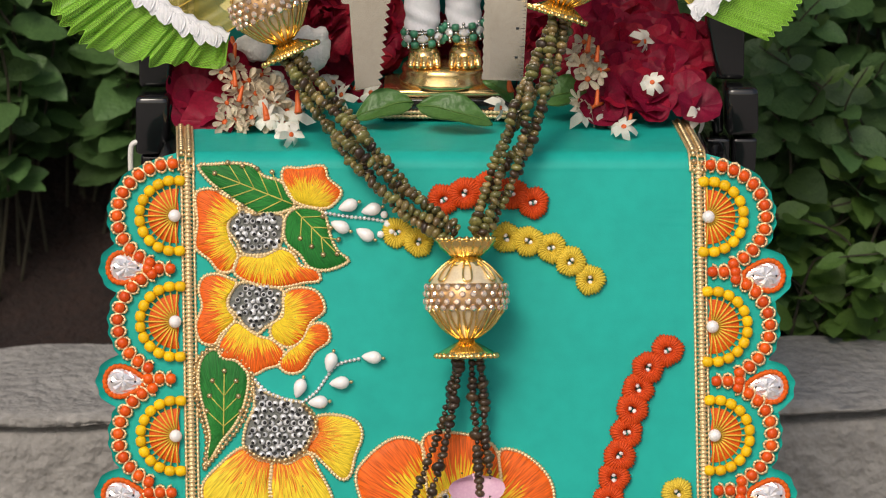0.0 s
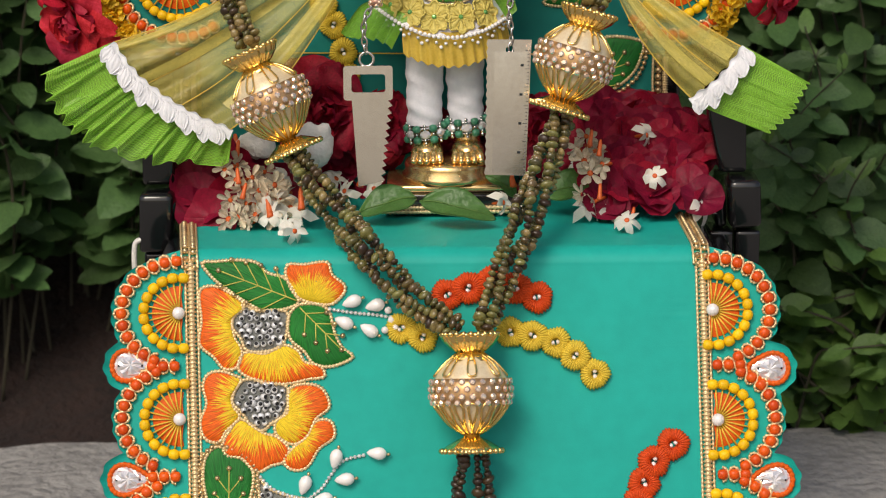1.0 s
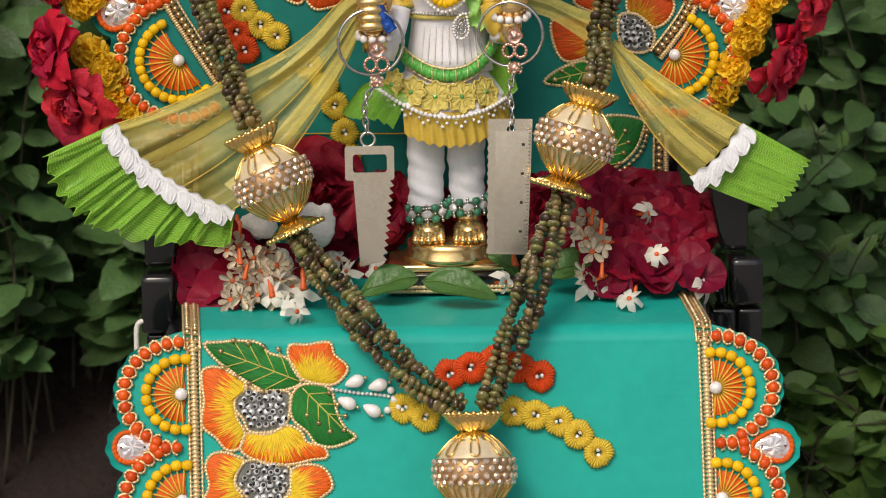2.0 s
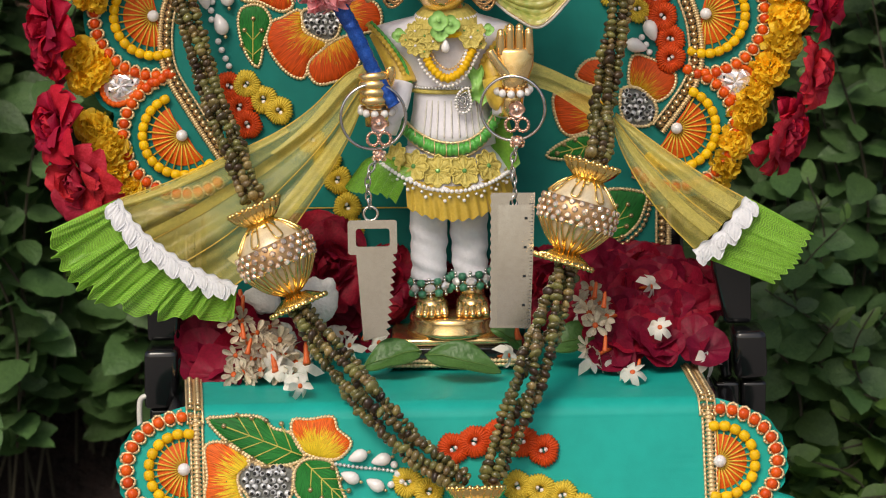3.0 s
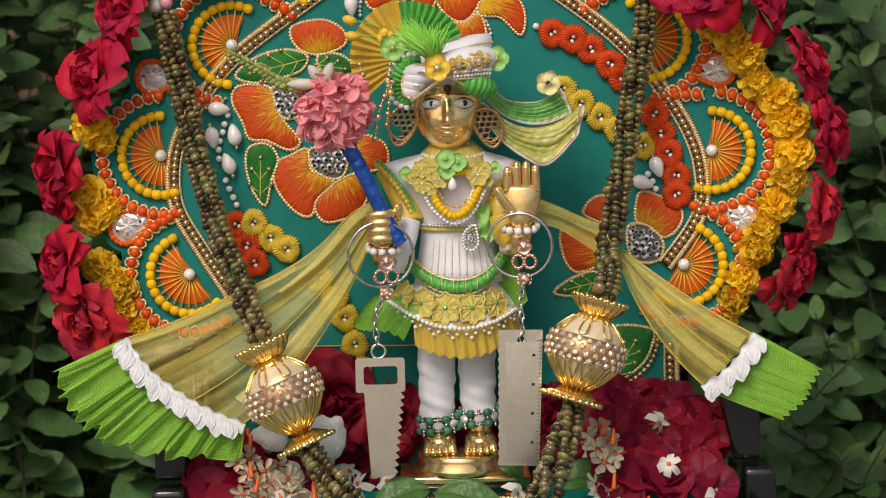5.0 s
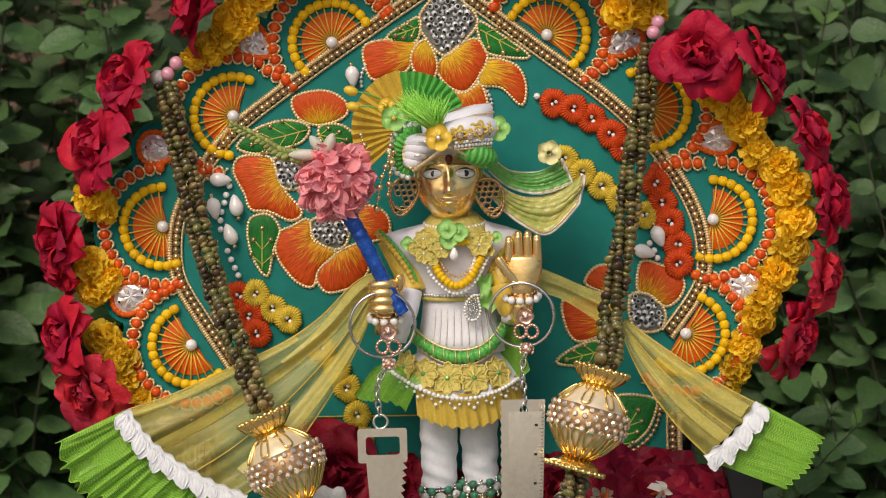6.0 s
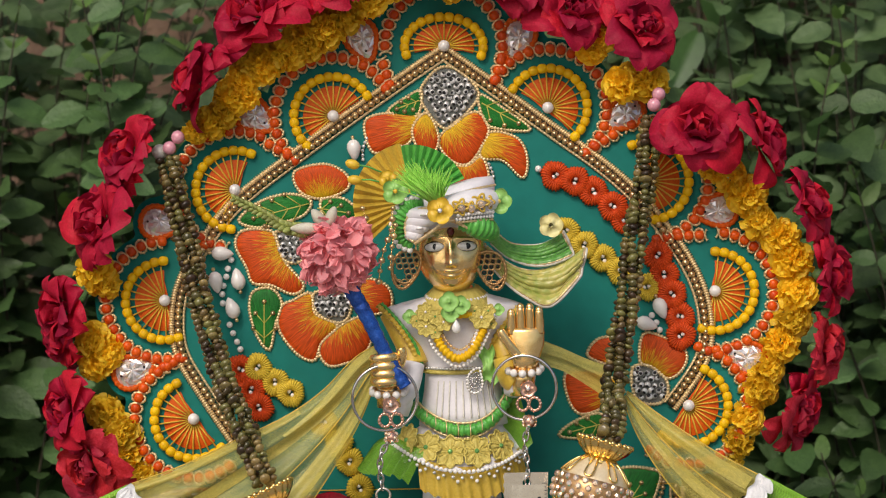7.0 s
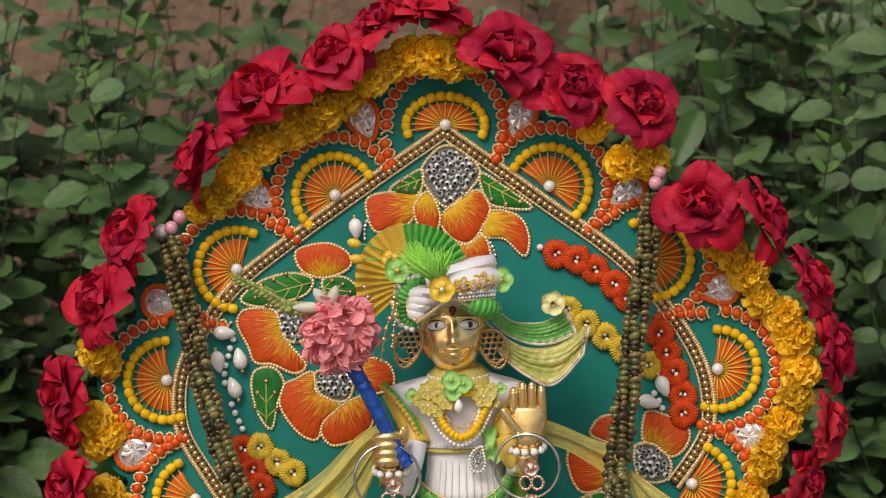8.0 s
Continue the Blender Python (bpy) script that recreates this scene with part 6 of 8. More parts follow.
necklace = thing("necklace", "layered necklace of pearls, yellow beads and gold chain with lace flowers", "necklace", pose(0, 0, 0))
for pts, me, step in (([(-0.0321, 0.0120, 0.0991), (-0.0247, 0.0080, 0.0782), (-0.0117, 0.0060, 0.0636), (0.0004, 0.0060, 0.0578), (0.0161, 0.0080, 0.0650), (0.0275, 0.0100, 0.0824), (0.0380, 0.0140, 0.1041)], PEARL_SMALL, 0.0041),
                      ([(-0.0231, 0.0120, 0.1028), (-0.0180, 0.0080, 0.0825), (-0.0088, 0.0050, 0.0704), (0.0011, 0.0050, 0.0657), (0.0134, 0.0060, 0.0720), (0.0232, 0.0090, 0.0882), (0.0314, 0.0140, 0.1042)], None, 0.0),
                      ([(-0.0175, 0.0120, 0.1055), (-0.0134, 0.0080, 0.0880), (-0.0059, 0.0060, 0.0780), (0.0029, 0.0060, 0.0745), (0.0119, 0.0070, 0.0797), (0.0188, 0.0090, 0.0911), (0.0258, 0.0140, 0.1055)], BEAD_GOLD, 0.0034),
                      ([(0.0152, 0.0060, 0.0787), (0.0200, 0.0080, 0.0939), (0.0214, 0.0120, 0.1074)], PEARL_SMALL, 0.0038)):
    line = smooth_line(pts, 8)
    if me is None:
        build("yellow_strand", tube(spaced(line, 0.0024), 0.0042, 8, ripple=0.2), YELLOW, necklace)
        continue
    ob = build("strand", tube(line, 0.0006, 4), CORD, necklace)
    for p in spaced(line, step):
        put("bead", me, ob, Matrix.Translation(p) @ Matrix.Scale(0.62, 4))
build("collar", lathe([(0.0375, -0.004), (0.036, 0.003), (0.031, 0.010), (0.0255, 0.0155), (0.0225, 0.0185)], 64, 20, 0.025), LACEYELLOW, necklace, m=at((0.0005, 0.045, 0.1150), 8, 0, 0))
for k in range(26):
    a = radians(-190 + 200 * k / 25)
    put("bead", BEAD_YELLOW, necklace, Matrix.Translation((0.0005 + 0.0375 * math.cos(a), 0.044 + 0.036 * math.sin(a), 0.1125 + 0.004 * math.sin(a))) @ Matrix.Rotation(a, 4, "Z") @ Matrix.Scale(0.84, 4))
    put("pearl", PEARL_SMALL, necklace, Matrix.Translation((0.0005 + 0.0300 * math.cos(a), 0.044 + 0.0285 * math.sin(a), 0.1245 + 0.003 * math.sin(a))) @ Matrix.Scale(0.62, 4))
for p, r, m_, pet in (((-0.0304, 0.0080, 0.1123), 0.0085, LACEYELLOW, 8), ((-0.0303, 0.0070, 0.0979), 0.0090, LACEYELLOW, 8), ((-0.0129, 0.0050, 0.1021), 0.0085, LACEYELLOW, 6), ((0.0243, 0.0080, 0.1052), 0.0105, LACEYELLOW, 6),
                      ((-0.0461, 0.0140, 0.1077), 0.007, LIMEPLASTIC, 4), ((0.0412, 0.0120, 0.1121), 0.006, LIMEPLASTIC, 4), ((-0.0072, 0.0020, 0.1222), 0.0098, LIMEPLASTIC, 4), ((0.0046, 0.0030, 0.1184), 0.0092, LIMEPLASTIC, 4), ((-0.0058, 0.0030, 0.1112), 0.0092, LIMEPLASTIC, 4)):
    if m_ == LACEYELLOW:
        lace_disc(necklace, p, (0.0, -1, 0.2), r, m_, CRYSTAL, pet)
    else:
        lace_flower(necklace, p, (0.0, -1, 0.2), r, m_, LIMEPLASTIC, pet)
for p_, r_ in (((-0.0396, 0.0110, 0.1034), 0.006), ((-0.0211, 0.0060, 0.1078), 0.007), ((-0.0215, 0.0060, 0.0922), 0.006), ((0.0312, 0.0090, 0.1116), 0.0065), ((0.0178, 0.0080, 0.1120), 0.006), ((0.0341, 0.0110, 0.0984), 0.005)):
    lace_disc(necklace, p_, (0.0, -1, 0.2), r_, LACEYELLOW, PERIDOT, 6)
put("drop_pearl", DROP, necklace, at((-0.0007, 0.0010, 0.1044), 180, 0, 0) @ Matrix.Scale(0.72, 4))

# ---- turban ----
turban = thing("turban", "white and green silk turban with flowers and a pleated fan", "turban", pose(0, 0, 0))
hc = Vector((-0.0038, 0.0350, 0.1697))
rows_ = []
for z, w, cx in ((0.0200, 0.0375, 0.0), (0.026, 0.0405, 0.0), (0.034, 0.0430, 0.001), (0.046, 0.0425, 0.003), (0.056, 0.0405, 0.005), (0.062, 0.036, 0.007), (0.0645, 0.020, 0.008)):
    rows_.append((hc.x + cx, hc.y + 0.004, hc.z + z, w, w * 0.92))
v, f, _ = loft(rows_, 48)
v = [Vector((p.x, p.y, p.z + (p.x - hc.x) * 0.24 * max(0, (p.z - hc.z - 0.02) / 0.04) - (0.010 * max(0, -(p.y - hc.y) / 0.04) * (1 - abs(p.x - hc.x) / 0.045) * -1 if p.z < hc.z + 0.03 else 0))) for p in v]
build("wrap", (v, f, None), WHITE, turban)


def turban_roll(pts, r, mat, ripple=0.05, label=""):
    return build("roll", tube(spaced(smooth_line(pts, 8), 0.0024), r, 12, ripple=ripple, taper=lambda t: 0.65 + 0.55 * math.sin(PI * min(max(t, 0.02), 0.98))), mat, turban, label)


turban_roll([(-0.0293, -0.0040, 0.2211), (-0.0426, -0.0020, 0.2181), (-0.0513, 0.0000, 0.2078), (-0.0545, 0.0020, 0.1951), (-0.0500, 0.0040, 0.1832), (-0.0386, 0.0040, 0.1778)], 0.0072, GREENSILK, 0.20, "ribbed green silk border")
# white silk shell, gathered in ridges, with a gold edge
for k in range(4):
    first = Vector((-0.0464, 0.0020, 0.2070))
    turban_roll([first + (Vector(q) - first) * (1 - 0.2 * k) + Vector((0.0004 * k, -0.0010 * k, -0.0062 * k)) for q in ((-0.0464, 0.0020, 0.2070), (-0.0351, -0.0100, 0.2095), (-0.0219, -0.0160, 0.2105), (-0.0120, -0.0120, 0.2104))], 0.0062, WHITE, 0.0)
shell = spaced(smooth_line([(-0.0151, -0.0240, 0.2156), (-0.0293, -0.0180, 0.2158), (-0.0417, -0.0100, 0.2102), (-0.0476, -0.0060, 0.1998), (-0.0458, -0.0080, 0.1883), (-0.0382, -0.0140, 0.1823)], 8), 0.002)
build("gold_cord", tube(shell, 0.0014, 6, ripple=0.15), CORD, turban)
build("gold_cord", tube(spaced(smooth_line([(-0.0383, -0.0120, 0.1811), (-0.0225, -0.0220, 0.1922), (-0.0112, -0.0270, 0.2003), (-0.0013, -0.0260, 0.2032), (0.0159, -0.0200, 0.1941), (0.0343, -0.0060, 0.1826)], 8), 0.002), 0.0018, 6, ripple=0.15), CORD, turban, "gold cord along the brim")
for p in spaced(smooth_line([(-0.0346, -0.0060, 0.2257), (-0.0479, -0.0040, 0.2228), (-0.0571, -0.0040, 0.2121), (-0.0605, -0.0020, 0.1955), (-0.0550, 0.0000, 0.1798), (-0.0431, 0.0020, 0.1737)], 8), 0.0058):
    put("pearl", PEARL_SMALL, turban, Matrix.Translation(p))
turban_roll([(0.0051, -0.0160, 0.2002), (0.0193, -0.0140, 0.1974), (0.0324, -0.0040, 0.1919), (0.0380, 0.0100, 0.1853)], 0.0095, GREENSILK, 0.10)
turban_roll([(-0.0196, -0.0160, 0.2131), (-0.0031, -0.0160, 0.2158), (0.0190, -0.0100, 0.2186), (0.0334, -0.0020, 0.2199), (0.0436, 0.0120, 0.2205)], 0.0118, WHITE, 0.0)
for pts in ([(0.0031, -0.0290, 0.2043), (0.0200, -0.0240, 0.2056), (0.0388, -0.0100, 0.2058)], [(0.0043, -0.0300, 0.2082), (0.0201, -0.0260, 0.2096), (0.0390, -0.0110, 0.2097)]):
    for p in spaced(smooth_line(pts, 6), 0.0036):
        put("pearl", PEARL_SMALL, turban, Matrix.Translation(p) @ Matrix.Scale(0.62, 4))
for pts in ([(-0.0093, -0.0180, 0.2255), (0.0083, -0.0140, 0.2296), (0.0250, -0.0060, 0.2331), (0.0429, 0.0060, 0.2352)], [(0.0019, -0.0280, 0.2016), (0.0199, -0.0230, 0.2023), (0.0393, -0.0080, 0.2024)]):
    build("gold_cord", tube(spaced(smooth_line(pts, 6), 0.002), 0.0013, 6, ripple=0.15), CORD, turban)
# gold thread scrolls on the white band
for c, r in (((0.0067, -0.0300, 0.2163), 0.0062), ((0.0260, -0.0215, 0.2195), 0.0068), ((0.0165, -0.0270, 0.2158), 0.0042), ((0.0343, -0.0140, 0.2194), 0.0045)):
    c = Vector(c)
    build("gold_scroll", tube([c + Vector((r * (1 + 0.32 * math.cos(5 * a)) * math.cos(a), -0.0008, r * (1 + 0.32 * math.cos(5 * a)) * math.sin(a))) for a in (2 * PI * k / 60 for k in range(60))], 0.0013, 5, True), YELLOWSILK, turban, "yellow thread scroll")
    build("gold_scroll", tube([c + Vector((0.5 * r * math.cos(a), -0.0012, 0.5 * r * math.sin(a))) for a in (2 * PI * k / 20 for k in range(20))], 0.0013, 5, True), YELLOWSILK, turban)
    put("crystal", DIAMANTE, turban, along(c + Vector((0.001, -0.0025, -0.001)), (0, -1, 0)) @ Matrix.Scale(1.25, 4))
for k, (q, w) in enumerate((((-0.0408, -0.0120, 0.2026), 0.012), ((-0.0405, -0.0130, 0.1955), 0.010), ((-0.0317, -0.0210, 0.2094), 0.008))):
    build("bugle_bead", tube([Vector(q), Vector(q) + Vector((w, -0.006, 0.001))], 0.0011, 6), CRYSTAL, turban)
for p, r, m_, e, pet in (((-0.0129, -0.0360, 0.2134), 0.0128, YELLOWPETAL, CRYSTAL, 5), ((0.0444, 0.0000, 0.2189), 0.0125, LIMEPLASTIC, LACEYELLOW, 5), ((-0.0558, -0.0040, 0.2318), 0.0125, LIMEPLASTIC, YELLOWPETAL, 5), ((-0.0632, 0.0000, 0.2445), 0.0085, YELLOWPETAL, YELLOWPETAL, 5)):
    lace_flower(turban, p, (0.0, -1, 0.15), r, m_, e, pet, 0.45)


def fan_sheet(c, r0, r1, a0, a1, pleats):
    c = Vector(c)

    def fn(u, v):
        a = radians(a0 + (a1 - a0) * u)
        r = r0 + (r1 - r0) * v
        return c + Vector((r * math.cos(a), 0.0032 * v * (1 if int(u * pleats * 2 + 0.5) % 2 else -1), r * math.sin(a)))
    return sheet(fn, pleats * 2, 4)


fc = (-0.0402, 0.0300, 0.2202)
build("pleated_fan", thick(fan_sheet(fc, 0.008, 0.0585, 100, 222, 13), 0.0008), YELLOWSILK, turban, "yellow pleated silk fan", smooth=False)
build("pleated_fan", thick(fan_sheet(fc, 0.008, 0.0560, 22, 100, 10), 0.0008), GREENSILK, turban, "green pleated silk fan", smooth=False)
fr = random.Random(8)
hair = []
for k in range(330):
    a = radians(fr.gauss(130, 10) if k % 4 else fr.uniform(60, 120))
    L = fr.uniform(0.024, 0.046) * (1.0 if k % 4 else 0.8)
    b = Vector((-0.0170, -0.0300, 0.2225)) + Vector((fr.uniform(-.006, .006), fr.uniform(-.004, .004), 0))
    e = b + Vector((math.cos(a) * L, fr.uniform(-.006, .006), math.sin(a) * L))
    hair.append(tube([b, b.lerp(e, 0.55) + Vector((fr.uniform(-.002, .002), 0, 0.001)), e], 0.0013, 3, taper=lambda t: 1 - 0.8 * t))
build("feather", hair, material("lime_feather", (0.62, 1.0, 0.24), 0.7, dark=(0.55, 0.96, 0.20), through_light=0.5), turban, "fluffy lime-green feather")
for a, b in (((-0.0669, 0.0000, 0.2501), (-0.0970, 0.0040, 0.2596)), ((-0.0656, 0.0000, 0.2402), (-0.0953, 0.0040, 0.2442))):
    a, b = Vector(a), Vector(b)
    st = build("stamen", tube([a, a.lerp(b, 0.5) + Vector((0, 0, 0.002)), b], 0.0009, 5), GREENSILK, turban)
    build("tip", moved(ball(0.005, 1, 1, 1.5), along(b, b - a)), YELLOWPETAL, st)
build("forehead_jewel", ball(0.0042, 0.9, 0.6, 1.0, 12, 8), material("garnet", (0.12, 0.012, 0.01), 0.15), turban, m=Matrix.Translation(hc + Vector((0.0005, -0.0345, 0.0215))))
# strings of gold beads beside the face
for pts in ([(-0.0584, -0.0100, 0.2162), (-0.0612, -0.0140, 0.1946), (-0.0695, -0.0140, 0.1729), (-0.0749, -0.0120, 0.1442)], [(-0.0886, 0.0080, 0.2162), (-0.0846, 0.0060, 0.2023), (-0.0811, 0.0060, 0.1884)], [(-0.0566, -0.0120, 0.1998), (-0.0606, -0.0140, 0.1781), (-0.0634, -0.0140, 0.1562)]):
    line = smooth_line(pts, 8)
    ch = build("bead_chain", tube(spaced(line, 0.0015), 0.0007, 4, ripple=0.4), GOLD, turban)
    for k, p in enumerate(spaced(line, 0.0105)):
        put("bead", BEAD_GOLD, ch, Matrix.Translation(p) @ Matrix.Scale(1.3 if k % 2 else 1.0, 4))


def tail(top, bottom, mat, wave):
    t, b = smooth_line(top, 8), smooth_line(bottom, 8)
    n = min(len(t), len(b)) - 1

    def fn(u, v):
        i = round(u * n)
        p = t[round(u * (len(t) - 1))].lerp(b[round(u * (len(b) - 1))], v)
        return p + Vector((0, wave * math.sin(v * 9 + u * 2) * u + 0.0010 * math.sin(v * 31 + 3 * u) + 0.0006 * math.sin(u * 60 + 4 * v), 0))
    ob = build("turban_tail", thick(sheet(fn, n, 24), 0.0015), mat, turban)
    edge = [fn(k / n, 0) for k in range(n + 1)] + [fn(1, k / 10) for k in range(1, 11)] + [fn(1 - k / n, 1) for k in range(1, n + 1)]
    build("gold_cord", tube(spaced(edge, 0.0022), 0.0014, 5, ripple=0.15), CORD, ob)
    build("white_piping", tube([p + Vector((0, 0.0012, 0)) + (p - sum(edge, Vector()) / len(edge)).normalized() * 0.0022 for p in spaced(edge, 0.004)], 0.0016, 5), WHITEBEAD, ob)
    return ob


tail([(0.0371, 0.0350, 0.1914), (0.0547, 0.0400, 0.1755), (0.0800, 0.0450, 0.1710), (0.0969, 0.0450, 0.1761), (0.1077, 0.0450, 0.1826)],
     [(0.0356, 0.0350, 0.1786), (0.0542, 0.0350, 0.1624), (0.0764, 0.0350, 0.1550), (0.0960, 0.0350, 0.1555), (0.1160, 0.0400, 0.1624)],
     material("green_brocade", (0.16, 0.42, 0.08), 0.3, dark=(0.06, 0.24, 0.035), scale=40, sheen=0.3, bump=0.3, bump_scale=300), 0.003)
tail([(0.0321, 0.0300, 0.1734), (0.0567, 0.0320, 0.1535), (0.0818, 0.0350, 0.1470), (0.1100, 0.0350, 0.1551), (0.1293, 0.0350, 0.1680)],
     [(0.0307, 0.0300, 0.1645), (0.0479, 0.0280, 0.1418), (0.0697, 0.0250, 0.1240), (0.0929, 0.0250, 0.1150), (0.1216, 0.0280, 0.1419)],
     material("yellow_green_brocade", (0.60, 0.50, 0.15), 0.3, dark=(0.30, 0.36, 0.07), scale=24, sheen=0.3, bump=0.3, bump_scale=300), 0.004)
lace_flower(turban, (0.0964, 0.0350, 0.1920), (-0.1, -1, 0.1), 0.012, CREAMPETAL, CREAMPETAL, 5, 0.6)

for s, c in ((-1, (-0.0487, 0.0200, 0.1542)), (1, (0.0363, 0.0200, 0.1506))):
    c = Vector(c)
    ring = [c + Vector((s * (0.0135 * math.cos(a) * (1 + 0.25 * math.sin(a)) - 0.004 * math.sin(a)), -0.001, 0.0190 * math.sin(a))) for a in (2 * PI * k / 48 for k in range(48))]
    er = tagged(build("earring", tube(ring, 0.0016, 6, True, 0.15), ANTIQUE), "openwork antique gold earring with dark stones", "earring", "earrings")
    net_, stones_ = [], []
    for j in range(7):
        for i in range(-3, 4):
            q = Vector((s * ((i + 0.5 * (j % 2)) * 0.0060 - 0.004 * (0.9 - j * 0.4)), -0.001, 0.0140 - j * 0.0054))
            ax = s * q.x + 0.004 * q.z / 0.0190
            if abs(ax) < 0.0112 * (1 + 0.25 * q.z / 0.019) * math.sqrt(max(0.0, 1 - (q.z / 0.0185) ** 2)) and not (-0.0085 < q.z < -0.002 and ax > -0.001):
                net_.append(tube([c + q + Vector((0.0031 * math.cos(t), 0, 0.0031 * math.sin(t))) for t in (2 * PI * k / 12 for k in range(12))], 0.0007, 5, True))
                stones_.append(moved(ball(0.0018, 1, 0.6, 1, 6, 4), Matrix.Translation(c + q)))
    tagged(build("openwork", net_, ANTIQUE, er), kind="stuff")
    tagged(build("dark_stone", stones_, BLACKHOLE, er), kind="stuff")
    build("crescent", tube([c + Vector((s * (0.0098 * math.cos(a) + 0.0015), -0.0012, -0.0040 + 0.0098 * math.sin(a))) for a in (radians(185) + radians(170) * k / 24 for k in range(25))], 0.0013, 6, ripple=0.15), ANTIQUE, er)

# ---- key rings with a toy saw and a toy ruler ----
def keyring(c, r, label, tilt):
    c = Vector(c)
    kr = thing("key_ring", label, "key ring", at(c, 0, 0, tilt), "key rings on the statue")
    for k in range(2):
        build("split_ring", tube([Vector((r * math.cos(a), -0.0018 * k, r * math.sin(a))) for a in (2 * PI * i / 64 for i in range(64))], 0.0015, 8, True), CHROME, kr)
    return kr


def chain(parent, pts):
    line = spaced(smooth_line(pts, 6), 0.0072)
    for k, p in enumerate(line):
        q = line[min(k + 1, len(line) - 1)] - line[max(k - 1, 0)]
        m = along(p, q) @ Matrix.Rotation(PI / 2 * (k % 2) + 0.4, 4, "Z")
        put("chain_link", LINK, parent, m)


LINK = shared("chain_link", tube([Vector((0.0028 * math.cos(a), 0, 0.0052 * math.sin(a))) for a in (2 * PI * k / 16 for k in range(16))], 0.0010, 6, True), CHROME)


def charm(parent, c):
    c = Vector(c)
    st = lace_flower(parent, c, (0, -1, 0), 0.0082, ROSEGOLD, CRYSTAL, 5, 0.2, "star_charm")
    for s in (-1, 1):
        build("charm_loop", tube([c + Vector((s * 0.0058 + 0.0056 * math.cos(a), 0, -0.0150 + 0.0064 * math.sin(a))) for a in (2 * PI * k / 24 for k in range(24))], 0.0016, 6, True, 0.15), ROSEGOLD, parent)
    cage = [moved(ball(0.0066, seg=10, rings=8), at(c + Vector((0, 0, -0.0320))))]
    build("charm_ball", cage, ROSEGOLD, parent)
    for k in range(12):
        a, h = k * 0.524 + PI, 0.6 * ((k % 3) - 1)
        e = Vector((math.cos(a) * math.cos(h), math.sin(a) * math.cos(h), math.sin(h)))
        put("crystal", DIAMANTE, parent, along(c + Vector((0, 0, -0.0320)) + e * 0.0062, e) @ Matrix.Scale(0.7, 4))


def plate(outline, hole, d):
    """A flat plate with one opening, d thick; its front looks to -y."""
    bm = bmesh.new()
    for loop in (outline, hole) if hole else (outline,):
        vs = [bm.verts.new((x, 0, z)) for x, z in loop]
        for a, b in zip(vs, vs[1:] + vs[:1]):
            bm.edges.new((a, b))
    bmesh.ops.triangle_fill(bm, edges=bm.edges[:], use_beauty=True)
    r = bmesh.ops.extrude_face_region(bm, geom=bm.faces[:])
    for q in r["geom"]:
        if isinstance(q, bmesh.types.BMVert):
            q.co.y += d
    bmesh.ops.recalc_face_normals(bm, faces=bm.faces[:])
    bm.verts.index_update()
    g = [q.co.copy() for q in bm.verts], [tuple(x.index for x in q.verts) for q in bm.faces], None
    bm.free()
    return g


def rounded(x0, x1, z0, z1, r, n=5):
    res = []
    for cx, cz, a0 in ((x1 - r, z1 - r, 0), (x0 + r, z1 - r, 90), (x0 + r, z0 + r, 180), (x1 - r, z0 + r, 270)):
        res += [(cx + r * math.cos(radians(a0 + 90 * k / n)), cz + r * math.sin(radians(a0 + 90 * k / n))) for k in range(n + 1)]
    return res


rl = Vector((-0.0724, -0.0160, 0.0319))
left_ring = keyring(rl, 0.0318, "steel key ring with a rose-gold charm and a toy saw", 8)
inv = left_ring.matrix_basis.inverted()
charm(left_ring, inv @ Vector((-0.0669, -0.0240, 0.0262)))
chain(left_ring, [inv @ Vector(q) for q in ((-0.0706, -0.0240, -0.0115), (-0.0774, -0.0240, -0.0225), (-0.0790, -0.0240, -0.0392), (-0.0767, -0.0240, -0.0577))])
sa = Vector((-0.0768, -0.0240, -0.0627))
k_ = 0.000553
out = []
teeth = []
for k in range(11):
    f = k / 11
    x, z = 38 - 16 * f, -73 - 146 * f
    teeth += [(x * k_, z * k_), ((x + 7) * k_, (z - 9) * k_)]
out += teeth + [(q[0] * k_, q[1] * k_) for q in [(20, -218), (-17, -226), (-27, -68), (38, -68)]]
saw = build("toy_saw", plate(out, None, 0.0014), STEEL, left_ring, "flat steel toy saw with a toothed blade", smooth=False, m=Matrix.Translation(inv @ sa) @ Matrix.Rotation(radians(-8), 4, "Z") @ Matrix.Rotation(radians(-5), 4, "X"))
build("saw_handle", moved(plate(rounded(-41 * k_, 46 * k_, -72 * k_, -11 * k_, 0.003), rounded(-27 * k_, 33 * k_, -58 * k_, -26 * k_, 0.003), 0.0034), Matrix.Translation((0, -0.0012, 0))), STEEL, saw, "raised steel handle frame", smooth=False)
build("eyelet", tube([Vector((0.0068 * math.cos(a), 0.0008, 0.0002 + 0.0068 * math.sin(a))) for a in (2 * PI * k / 28 for k in range(28))], 0.0014, 7, True), STEEL, saw)

